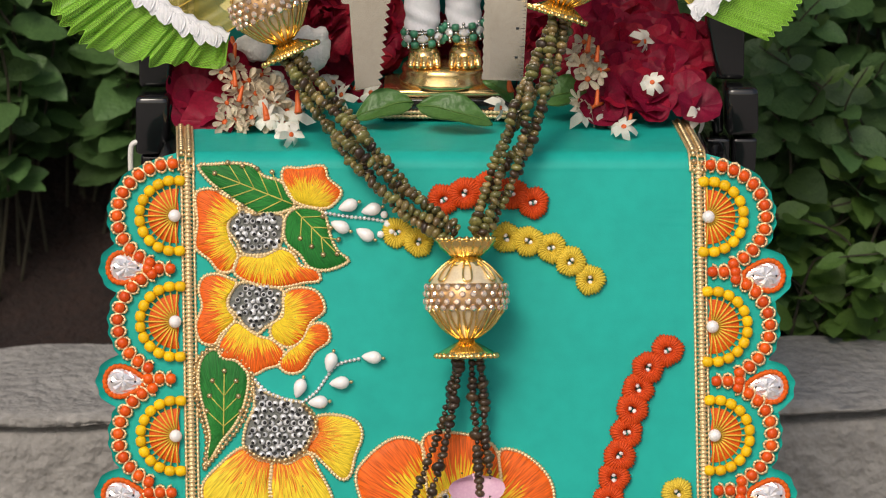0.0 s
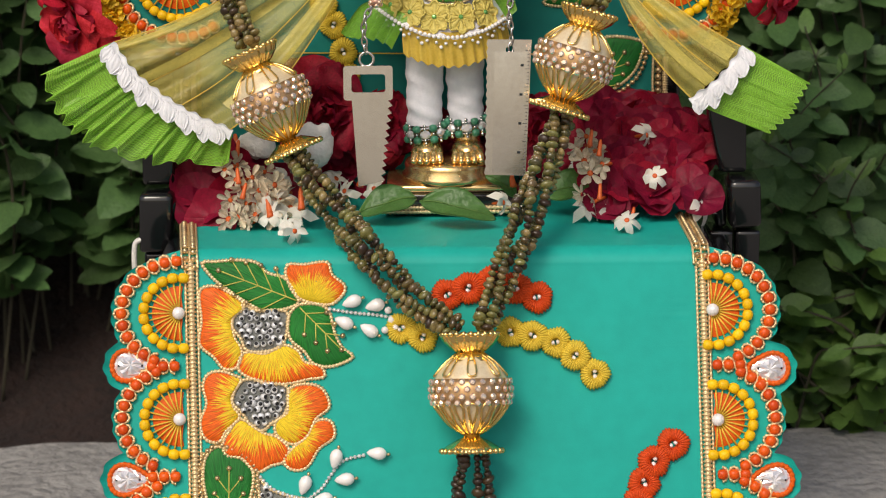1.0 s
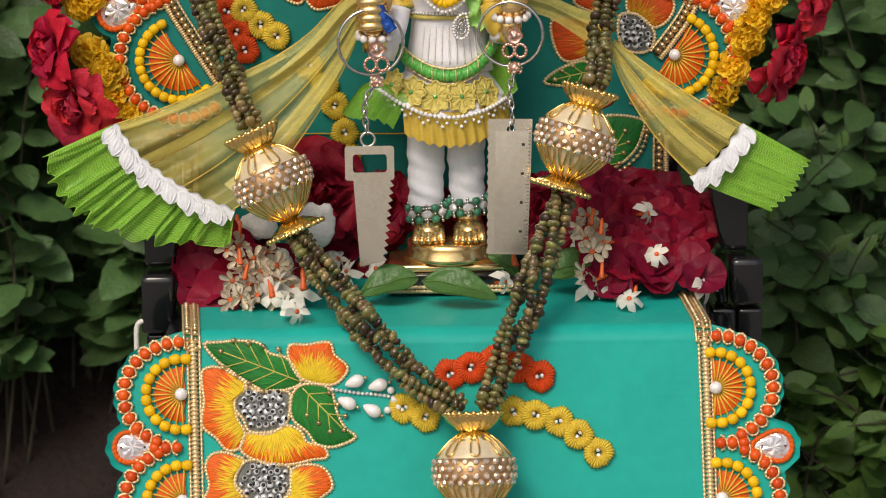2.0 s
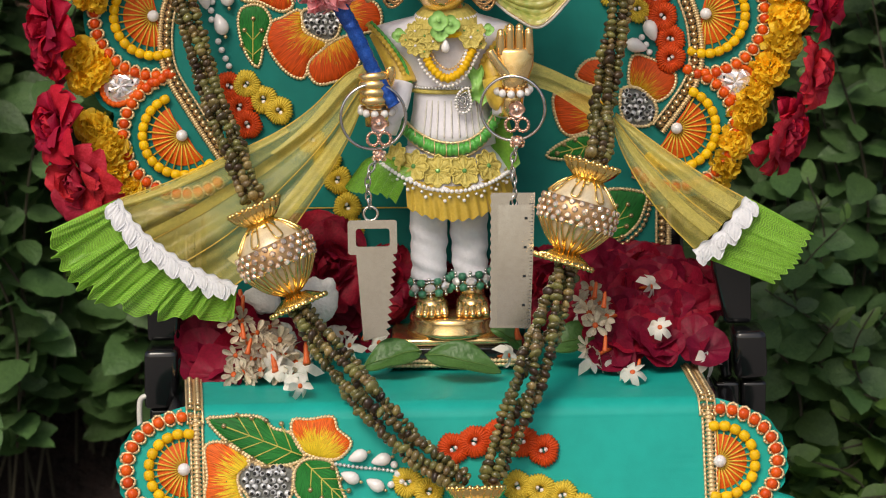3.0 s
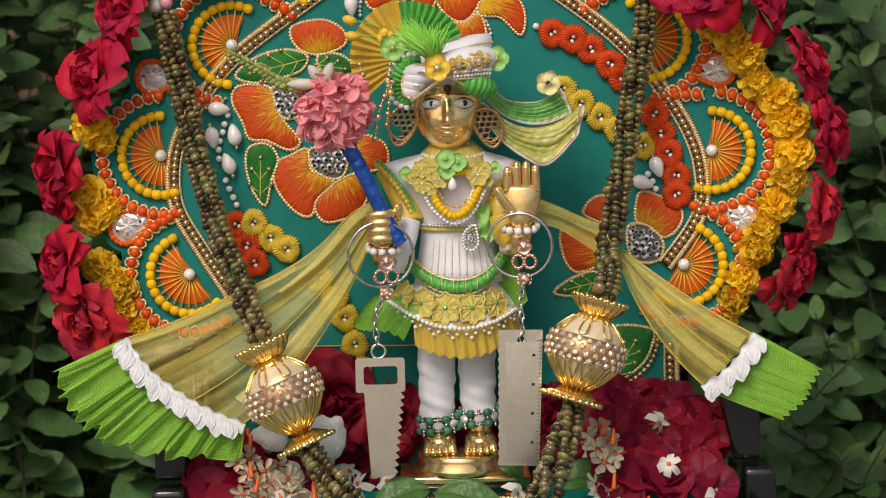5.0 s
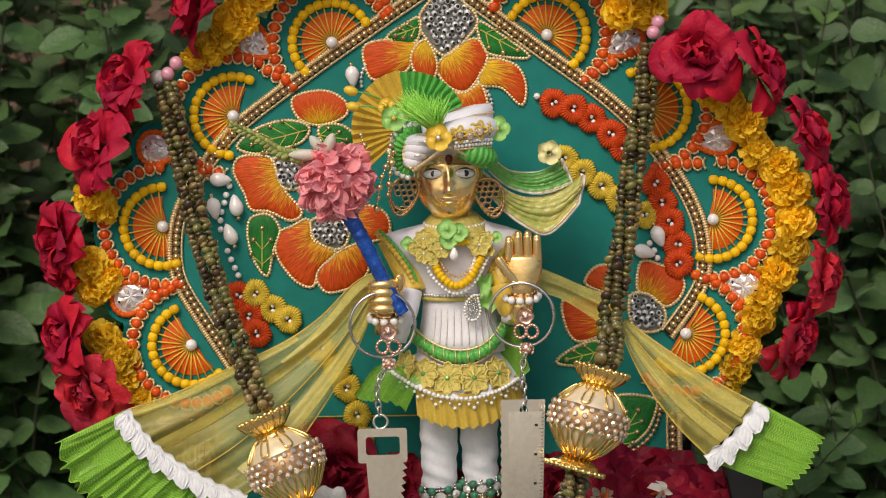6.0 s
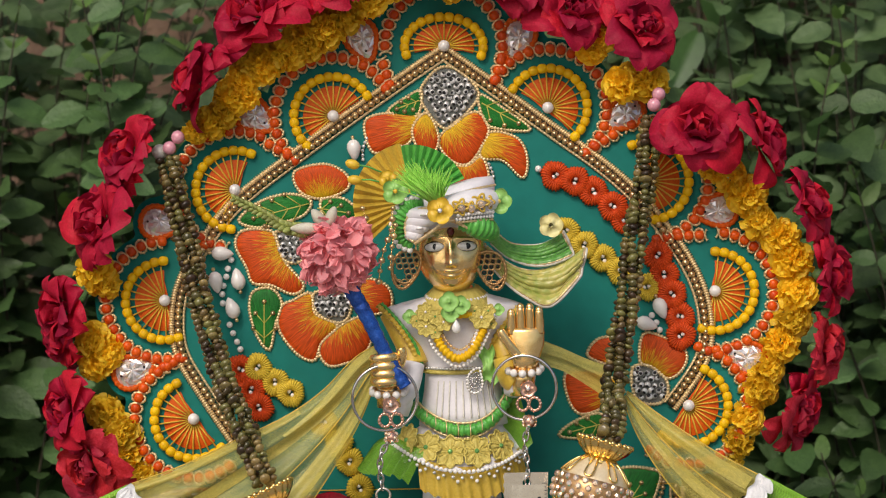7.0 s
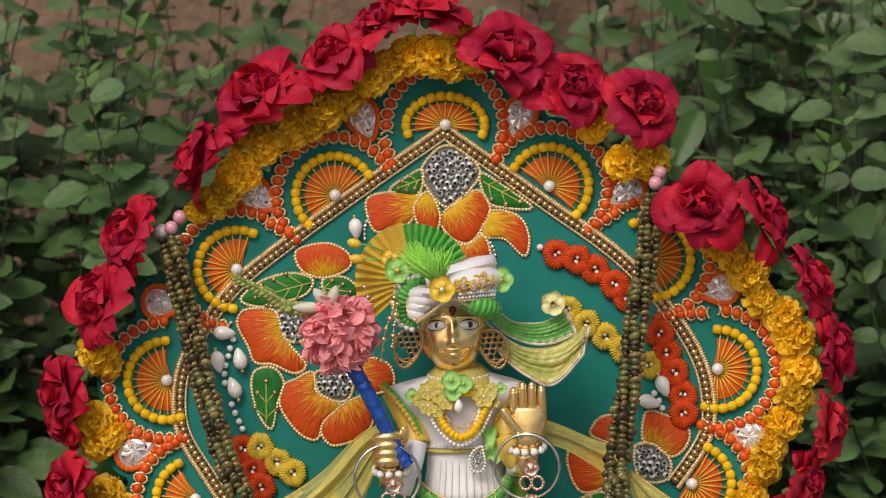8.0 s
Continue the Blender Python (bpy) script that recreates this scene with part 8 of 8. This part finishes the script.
for p, d, s in (((0.1727, 0.0661, -0.1900), (0.1, -0.6, 0.9), 1.25), ((0.1979, 0.0900, -0.1571), (0.0, -0.8, 0.6), 1.2),
                ((-0.1262, 0.0850, -0.1374), (0.1, -0.9, 0.4), 1.3), ((-0.1525, 0.0950, -0.1270), (-0.2, -0.9, 0.4), 1.1), ((0.1051, 0.0900, -0.1610), (0.0, -0.9, 0.4), 1.1), ((0.0356, 0.1000, -0.1615), (0.0, -0.9, 0.4), 1.0), ((0.2480, 0.0700, -0.1660), (0.2, -0.8, 0.5), 0.9),
                ((-0.0689, 0.0950, -0.1524), (0.0, -0.9, 0.4), 1.1)):
    rose(p, d, s * 0.85, ROSEDARK, label="wine-red rose lying on the seat", group="roses on the seat")
WINE = material("wine_red_petal", (0.31, 0.006, 0.036), 0.55, dark=(0.17, 0.003, 0.018), scale=60, vary=0.3, spec=0.3, through_light=0.2, bump=0.3, bump_scale=200)


def loose_petal(seed):
    """A broad rounded petal with a wavy rim."""
    r = random.Random(seed)
    ph, q = r.uniform(0, 6), r.uniform(0.2, 0.5)

    def fn(u, v):
        a = 2 * PI * u
        k = 0.0225 * max(v, 0.02) * (1 + 0.09 * math.sin(2 * a + ph) + 0.05 * math.sin(5 * a - ph))
        return Vector((k * 1.1 * math.cos(a), k * 0.9 * math.sin(a), q * k * k * 32 + 0.0035 * v * v * math.sin(3 * a + ph) + 0.0016 * v * math.sin(7 * a + 2 * ph)))
    return shared("petal", sheet(fn, 28, 7), WINE)


WINEPETALS = [loose_petal(k) for k in range(4)]
# loose rose petals heaped at the seat's corner
for k, (p, s) in enumerate((
        ((-0.2297, -0.0300, -0.2189), 1.25), ((-0.2501, -0.0150, -0.2172), 1.0), ((-0.2081, -0.0220, -0.2207), 1.05), ((-0.2424, -0.0100, -0.2051), 1.2), ((-0.2170, -0.0060, -0.2083), 1.2), ((-0.1937, -0.0040, -0.2168), 1.1), ((-0.2534, 0.0080, -0.1965), 1.1),
        ((-0.2339, 0.0120, -0.1927), 1.25), ((-0.2116, 0.0140, -0.1966), 1.2), ((-0.1893, 0.0160, -0.2051), 1.2), ((-0.2521, 0.0280, -0.1812), 1.1), ((-0.2344, 0.0340, -0.1778), 1.2), ((-0.2140, 0.0340, -0.1824), 1.2), ((-0.1927, 0.0360, -0.1910), 1.2), ((-0.1736, 0.0360, -0.2026), 1.2), ((-0.1729, 0.0200, -0.2200), 1.1))):
    m = along(p, (rr_.uniform(-.5, .4), -1, rr_.uniform(0.15, 0.9))) @ Matrix.Rotation(rr_.uniform(0, 6), 4, "Z") @ Matrix.Scale(s, 4)
    tagged(put("rose_petal", WINEPETALS[k % 4], None, m), "loose wine-red rose petal on the teal seat", "petal", "loose rose petals")

# the heap of petals on the seat, sloping up to the backrest
for k in range(74):
    u, v = rr_.random(), (k + 0.5) / 74
    p = (0.142 + 0.012 * v + (0.118 - 0.024 * v) * u, -0.030 + 0.118 * v, -0.209 + 0.074 * v ** 0.85 + rr_.uniform(-.005, .005))
    m = along(p, (rr_.uniform(-.5, .5), -1, rr_.uniform(0.35, 1.3))) @ Matrix.Rotation(rr_.uniform(0, 6), 4, "Z") @ Matrix.Scale(rr_.uniform(0.75, 1.1), 4)
    tagged(put("rose_petal", WINEPETALS[k % 4], None, m), "loose wine-red rose petal heaped on the seat", "petal", "loose rose petals")
for k in range(54):
    u, v = (k + 0.5) / 54, rr_.random()
    p = (-0.150 + 0.290 * u, 0.098 + rr_.uniform(-.006, .006), -0.205 + 0.078 * v - 0.022 * v * math.sin(PI * u))
    m = along(p, (rr_.uniform(-.4, .4), -1, rr_.uniform(-0.2, 0.7))) @ Matrix.Rotation(rr_.uniform(0, 6), 4, "Z") @ Matrix.Scale(rr_.uniform(0.8, 1.15), 4)
    tagged(put("rose_petal", WINEPETALS[k % 4], None, m), "loose wine-red rose petal heaped on the seat", "petal", "loose rose petals")

# ---- marigolds ----
MARI = material("marigold_yellow", (0.98, 0.73, 0.05), 0.55, dark=(0.96, 0.62, 0.03), scale=120, vary=0.15, through_light=0.35)


def ruffle_petal(k):
    def fn(u, v):
        s = 2 * u - 1
        return Vector((s * 0.0082 * (0.35 + 0.85 * math.sin(PI * (0.1 + 0.62 * v))), 0.0112 * v * (1 - 0.3 * s * s * v), 0.003 * s * s + 0.0012 * math.sin(s * 6 + k) * v + 0.003 * v * v))
    return sheet(fn, 6, 3)


def marigold_mesh(seed):
    r = random.Random(seed)
    g = []
    for k in range(84):
        f = (k + 0.5) / 84
        a = k * 2.39996
        e = Vector((math.sin(f * 1.75) * math.cos(a), math.sin(f * 1.75) * math.sin(a), math.cos(f * 1.75)))
        d = (e * 0.8 + Vector((r.uniform(-.5, .5), r.uniform(-.5, .5), r.uniform(-.4, .4)))).normalized()
        t = d.orthogonal().normalized()
        m = Matrix.Translation(e * 0.0125) @ Matrix((d.cross(t), d, t)).transposed().to_4x4() @ Matrix.Rotation(r.uniform(0, 6), 4, "Y")
        g.append(moved(ruffle_petal(k), m @ Matrix.Scale(r.uniform(0.8, 1.2), 4)))
    return shared("marigold", g, MARI)


MARIS = [marigold_mesh(k) for k in range(3)]
mr = random.Random(5)
for p, s in (((-0.0125, 0.1150, 0.4427), 1.25), ((0.0138, 0.1150, 0.4562), 1.1), ((0.0044, 0.1150, 0.4336), 1.0), ((-0.0588, 0.1150, 0.4340), 1.0), ((-0.0794, 0.1150, 0.4192), 1.0), ((-0.1264, 0.1150, 0.3921), 1.2), ((-0.1413, 0.1150, 0.3771), 0.9), ((-0.1910, 0.1150, 0.3558), 1.0),
             ((-0.2117, 0.1150, 0.3433), 0.9), ((-0.2301, 0.1150, 0.3123), 0.9), ((-0.2596, 0.1150, 0.2949), 0.75), ((0.1447, 0.1150, 0.3656), 0.9), ((0.1760, 0.1100, 0.3272), 1.1), ((0.2019, 0.1100, 0.3292), 1.1), ((0.2799, 0.1150, 0.2343), 1.0), ((0.2994, 0.1150, 0.2106), 1.15),
             ((0.3101, 0.1150, 0.1843), 1.0), ((0.3327, 0.1150, 0.1662), 1.1), ((0.3435, 0.1150, 0.1427), 1.2), ((0.3484, 0.1150, 0.1107), 1.15), ((0.3419, 0.1150, 0.0849), 1.1), ((0.3296, 0.1150, 0.0592), 1.1), ((0.3144, 0.1150, 0.0336), 1.0), ((0.3050, 0.1150, 0.0108), 0.9),
             ((-0.3677, 0.1150, 0.1553), 1.1), ((-0.3550, 0.1150, 0.1404), 0.8), ((-0.3717, 0.1150, 0.0830), 1.1), ((-0.3698, 0.1150, 0.0598), 1.0), ((-0.3646, 0.1150, 0.0096), 1.0), ((-0.3474, 0.1100, -0.0135), 1.2), ((-0.3425, 0.1100, -0.0371), 1.0), ((-0.3258, 0.1100, -0.0551), 0.9),
             ((0.3060, 0.1150, 0.0128), 1.1), ((0.2914, 0.1150, -0.0162), 1.1), ((0.2825, 0.1150, -0.0424), 1.0), ((0.2742, 0.1200, -0.0577), 0.9),
             ((-0.1468, 0.1180, 0.3900), 1.1), ((-0.1060, 0.1180, 0.4080), 1.2), ((-0.0879, 0.1180, 0.4260), 1.1), ((-0.0400, 0.1180, 0.4440), 1.1), ((-0.1640, 0.1180, 0.3720), 1.1), ((-0.1780, 0.1180, 0.3740), 1.0), ((-0.2010, 0.1180, 0.3620), 1.1), ((-0.2200, 0.1180, 0.3280), 1.1),
             ((-0.2420, 0.1180, 0.3030), 1.0), ((-0.2080, 0.1180, 0.3260), 0.8), ((0.0300, 0.1180, 0.4450), 1.1), ((0.1520, 0.1180, 0.3800), 1.1), ((0.1890, 0.1180, 0.3330), 1.1), ((0.2680, 0.1180, 0.2440), 1.0), ((-0.3640, 0.1180, 0.1480), 1.0), ((-0.3600, 0.1180, 0.0720), 1.1), ((-0.3560, 0.1180, -0.0020), 1.1)):
    ob = thing("marigold", "", "", along(p, (mr.uniform(-.4, .4), -1, mr.uniform(-.2, .5))) @ Matrix.Scale(s * 0.80, 4))
    tagged(put("petals", mr.choice(MARIS), ob), kind="stuff")
    tagged(ob, "ruffled yellow marigold head tied to the backrest edge", "marigold", "marigolds round the backrest")
PINKPEARL = shared("pink_bead", ball(0.0070, seg=14, rings=10), material("pink_pearl", (0.80, 0.36, 0.46), 0.25, coat=0.5))
for p in ((-0.2766, 0.1000, 0.2889), (-0.2854, 0.0980, 0.2784), (0.2102, 0.0900, 0.3176), (0.2051, 0.0880, 0.3070)):
    tagged(put("pink_bead", PINKPEARL, None, Matrix.Translation(p)), "glossy pink pearl bead ending the garland", "bead", "pink beads")
tagged(put("white_bead", shared("white_bead", ball(0.008, seg=12, rings=8), WHITEBEAD), None, Matrix.Translation((-0.2961, 0.1050, 0.2745))), "dull white bead behind the garland", "bead")

# ---- coral jasmine, leaves and cotton on the seat ----
JASM = material("jasmine_white", (0.86, 0.84, 0.78), 0.55, dark=(0.76, 0.71, 0.60), scale=120, vary=0.15, through_light=0.2)
CORAL = material("coral_tube", (0.72, 0.13, 0.02), 0.5, dark=(0.55, 0.08, 0.012), scale=90)


def jasmine_mesh(seed):
    r = random.Random(seed)
    g = []
    for k in range(6):
        a = 2 * PI * k / 6 + r.uniform(-.15, .15)
        tw_ = r.uniform(0.3, 0.8)

        def fn(u, v, tw_=tw_, k=k):
            s = 2 * u - 1
            w = 0.0040 * (0.25 + 0.9 * math.sin(PI * min(0.1 + 0.62 * v, 1))) * (1 - 0.35 * (v > 0.95) * (1 - abs(s)))
            return Vector((s * w, 0.0020 + 0.0125 * v, 0.002 * math.sin(2.6 * v) + tw_ * 1.6 * s * w * v - 0.006 * v * v * ((k * 7 + seed) % 3)))
        g.append(moved(sheet(fn, 3, 5), Matrix.Rotation(a, 4, "Z")))
    return shared("petals", g, JASM)


JM = [jasmine_mesh(k) for k in range(4)]
JT = shared("flower_tube", lathe([(0.0011, -0.0155), (0.0018, -0.013), (0.0021, -0.005), (0.0026, -0.001), (0.0030, 0.0006), (0.0012, 0.0012)], 10), CORAL)
jr = random.Random(9)
JASMINE = [Vector(q) for q in ((-0.1788, 0.0015, -0.1900), (-0.1601, -0.0234, -0.1980), (-0.1720, -0.0521, -0.2100), (-0.1448, -0.1170, -0.2120), (-0.1421, -0.0516, -0.2050), (-0.1683, -0.0367, -0.2000),
                       (-0.1856, -0.0295, -0.2070), (-0.1634, -0.0010, -0.1880), (-0.1024, 0.0265, -0.2050), (-0.0728, 0.0282, -0.2030), (-0.1122, 0.0633, -0.2000), (0.1526, 0.0997, -0.1650), (0.1419, 0.0681, -0.1750), (0.1562, 0.0401, -0.1800),
                       (0.1645, 0.0272, -0.1850), (0.2014, 0.0253, -0.1500), (0.2050, -0.0330, -0.1790), (0.1617, -0.0277, -0.2120), (0.1402, -0.0335, -0.2120), (0.1750, -0.0741, -0.2140), (0.2523, -0.0349, -0.2120), (0.1352, 0.0308, -0.1800), (0.0564, -0.0326, -0.2050), (0.1500, 0.0164, -0.2050))]
JASMINE += [q + Vector((jr.uniform(-.014, .014), jr.uniform(-.006, .018), 0.003)) for q in JASMINE[2:4] + JASMINE[11:15]]
for k, p in enumerate(JASMINE):
    m = along(p, (jr.uniform(-.8, .8), jr.uniform(-1, -0.1), jr.uniform(0.15, 0.9))) @ Matrix.Rotation(jr.uniform(0, 6), 4, "Z") @ Matrix.Scale(jr.uniform(0.8, 1.05), 4)
    ob = put("jasmine_flower", JM[k % 4], None, m)
    tagged(ob, "small white jasmine flower with a coral-orange tube", "flower", "jasmine flowers on the seat")
    put("flower_tube", JT, ob, None, "coral-orange flower tube")
# wilted, curled blossoms packed between them
WILT = material("jasmine_wilted", (0.76, 0.68, 0.55), 0.6, dark=(0.54, 0.42, 0.28), scale=150, vary=0.3, through_light=0.2)


def wilted_mesh(seed):
    r = random.Random(seed)
    g = []
    for k in range(7):
        a = 2 * PI * k / 7 + r.uniform(-.3, .3)
        q, tw_, lift = r.uniform(0.7, 1.15), r.uniform(-1.4, 1.4), r.uniform(0.2, 1.3)

        def fn(u, v, q=q, tw_=tw_, lift=lift):
            s = 2 * u - 1
            w = 0.0033 * math.sin(PI * (0.12 + 0.80 * v))
            b = tw_ * v
            return Vector((s * w * math.cos(b), 0.0015 + 0.0125 * q * math.sin(1.3 * v + 0.1), 0.011 * lift * v * (1 - 0.55 * v) + s * w * math.sin(b) + 0.0022 * s * s))
        g.append(moved(sheet(fn, 4, 6), Matrix.Rotation(a, 4, "Z")))
    return shared("petals", g, WILT)


WM = [wilted_mesh(k) for k in range(4)]
for k, p in enumerate(((-0.2182, -0.0220, -0.1717), (-0.2063, -0.0160, -0.1684), (-0.1916, -0.0220, -0.1796), (-0.1800, -0.0120, -0.1761), (-0.1996, -0.0300, -0.1881), (-0.1846, -0.0300, -0.1915), (-0.1693, -0.0260, -0.1867), (-0.2117, -0.0400, -0.1984), (-0.1961, -0.0420, -0.2013), (-0.1786, -0.0400, -0.2029), (-0.1632, -0.0380, -0.1988),
                       (-0.1536, -0.0340, -0.2076), (-0.1871, -0.0480, -0.2113), (-0.2039, -0.0460, -0.2140), (-0.1694, -0.0480, -0.2147), (-0.1563, -0.0460, -0.2174), (-0.1425, -0.0340, -0.2145), (-0.2140, -0.0440, -0.2168), (-0.1744, -0.0340, -0.1940), (-0.1926, -0.0500, -0.2188), (-0.1609, -0.0200, -0.1937), (-0.2071, -0.0240, -0.1815),
                       (0.1389, -0.0100, -0.1433), (0.1463, -0.0200, -0.1560), (0.1365, -0.0200, -0.1662), (0.1537, -0.0300, -0.1675), (0.1417, -0.0300, -0.1765), (0.1342, -0.0300, -0.1981), (0.1455, -0.0300, -0.2049), (0.1313, -0.0100, -0.1558))):
    m = along(p, (jr.uniform(-.9, .9), jr.uniform(-1, -0.3), jr.uniform(-.3, 0.9))) @ Matrix.Rotation(jr.uniform(0, 6), 4, "Z") @ Matrix.Scale(jr.uniform(0.85, 1.15), 4)
    ob = put("jasmine_flower", WM[k % 4], None, m)
    tagged(ob, "wilted cream jasmine flower with a coral-orange tube", "flower", "jasmine flowers on the seat")
    put("flower_tube", JT, ob, None, "coral-orange flower tube")
for p in ((-0.1724, -0.0520, -0.2081), (-0.1409, -0.0420, -0.2058), (-0.1996, -0.0460, -0.1953), (-0.2034, -0.0360, -0.1823), (-0.2066, -0.0100, -0.1600), (0.1409, -0.0350, -0.1473), (0.1496, -0.0400, -0.1564), (0.1501, -0.0450, -0.1992), (0.1811, -0.0500, -0.2219)):
    tagged(put("jasmine_tube", JT, None, along(p, (jr.uniform(-.35, .35), -0.4, -1)) @ Matrix.Scale(1.0, 4)), "fallen coral-orange jasmine tube", "flower", "jasmine flowers on the seat")
# short coral tubes that stand among the flowers
for p in ((-0.2019, -0.0118, -0.2050), (-0.1720, -0.0532, -0.2120), (-0.1403, -0.0736, -0.2000), (-0.0870, 0.0290, -0.2000), (-0.2115, 0.0465, -0.1700), (0.1567, 0.0289, -0.1800), (0.1485, 0.0618, -0.1750), (0.0669, -0.0013, -0.1950)):
    tagged(put("jasmine_tube", JT, None, along(p, (jr.uniform(-.3, .3), -0.5, -1)) @ Matrix.Scale(1.35, 4)), "fallen coral-orange jasmine tube", "flower", "jasmine flowers on the seat")

BETEL = material("fresh_leaf", (0.085, 0.20, 0.045), 0.42, dark=(0.055, 0.14, 0.03), scale=60, bump=0.4, bump_scale=150, through_light=0.15)


def big_leaf(a, b, w, roll, label):
    a, b = Vector(a), Vector(b)
    d = b - a
    L = d.length
    d.normalize()
    up = Vector((roll, -0.62, 0.78))
    up = (up - d * up.dot(d)).normalized()
    sd = d.cross(up)

    def fn(u, v):
        s = 2 * u - 1
        k = w * math.sin(PI * min(max(v, 0.0) ** 0.8, 1)) ** 0.75
        return a + d * (L * v) + sd * (s * k / 2) + up * (0.16 * abs(s) * k + 0.006 * math.sin(PI * v) + 0.0015 * math.sin(v * 9 + s * 3))
    ob = tagged(build("leaf", thick(sheet(fn, 8, 16), 0.0006), BETEL), label, "leaf", "leaves before the plinth")
    build("midrib", tube([fn(0.5, k / 16) + up * 0.0006 for k in range(17)], 0.0008, 5, taper=lambda t: 1.2 - 0.9 * t), YOUNGLEAF, ob)


big_leaf((-0.0296, -0.0300, -0.2000), (-0.0887, -0.0339, -0.2160), 0.036, -0.1, "fresh green leaf lying before the plinth")
big_leaf((-0.0262, -0.0454, -0.2000), (0.0483, -0.0562, -0.2160), 0.036, 0.1, "fresh green leaf lying before the plinth")
big_leaf((0.0695, -0.0018, -0.2050), (0.0390, 0.0014, -0.1850), 0.022, 0.2, "small green leaf beside the plinth")
big_leaf((0.0974, -0.0045, -0.2050), (0.1596, 0.0093, -0.1950), 0.036, 0.0, "fresh green leaf under the beads")
COTTON = material("cotton_white", (0.78, 0.76, 0.75), 0.95, dark=(0.66, 0.64, 0.63), scale=60, bump=0.8, bump_scale=300)
for c, s in (((-0.1329, 0.0300, -0.1585), (0.024, 0.014, 0.022)), ((-0.1878, 0.0300, -0.1568), (0.020, 0.012, 0.014))):
    v, f, _ = ball(1.0, s[0], s[1], s[2], 24, 16)
    v = [Vector(p) * (1 + 0.35 * noise.noise(Vector(p) * 70) + 0.12 * noise.noise(Vector(p) * 260)) for p in v]
    tagged(build("cotton_tuft", (v, f, None), COTTON, m=Matrix.Translation(c)), "soft white cotton tuft behind the jasmine", "cotton", "cotton tufts")
tagged(build("white_cable", tube(smooth_line([(-0.3018, -0.0200, -0.2420), (-0.3087, -0.0200, -0.2454), (-0.3107, -0.0200, -0.2564), (-0.3110, -0.0200, -0.2825)], 6), 0.0028, 8), WHITEBEAD), "short loop of white cable beside the chair arm", "cable")
lp = petal_grid(0.045, 0.036, 0.35, 0.15, 0.04, 4, 8, 8)
tagged(build("pink_petal", moved(lp, at((0.0321, -0.2720, -0.5342), 62, 0, 10)), material("pale_pink_petal", (0.78, 0.50, 0.62), 0.45, dark=(0.66, 0.36, 0.52), scale=60, through_light=0.2)), "pale pink petal tucked into the tassel", "petal")
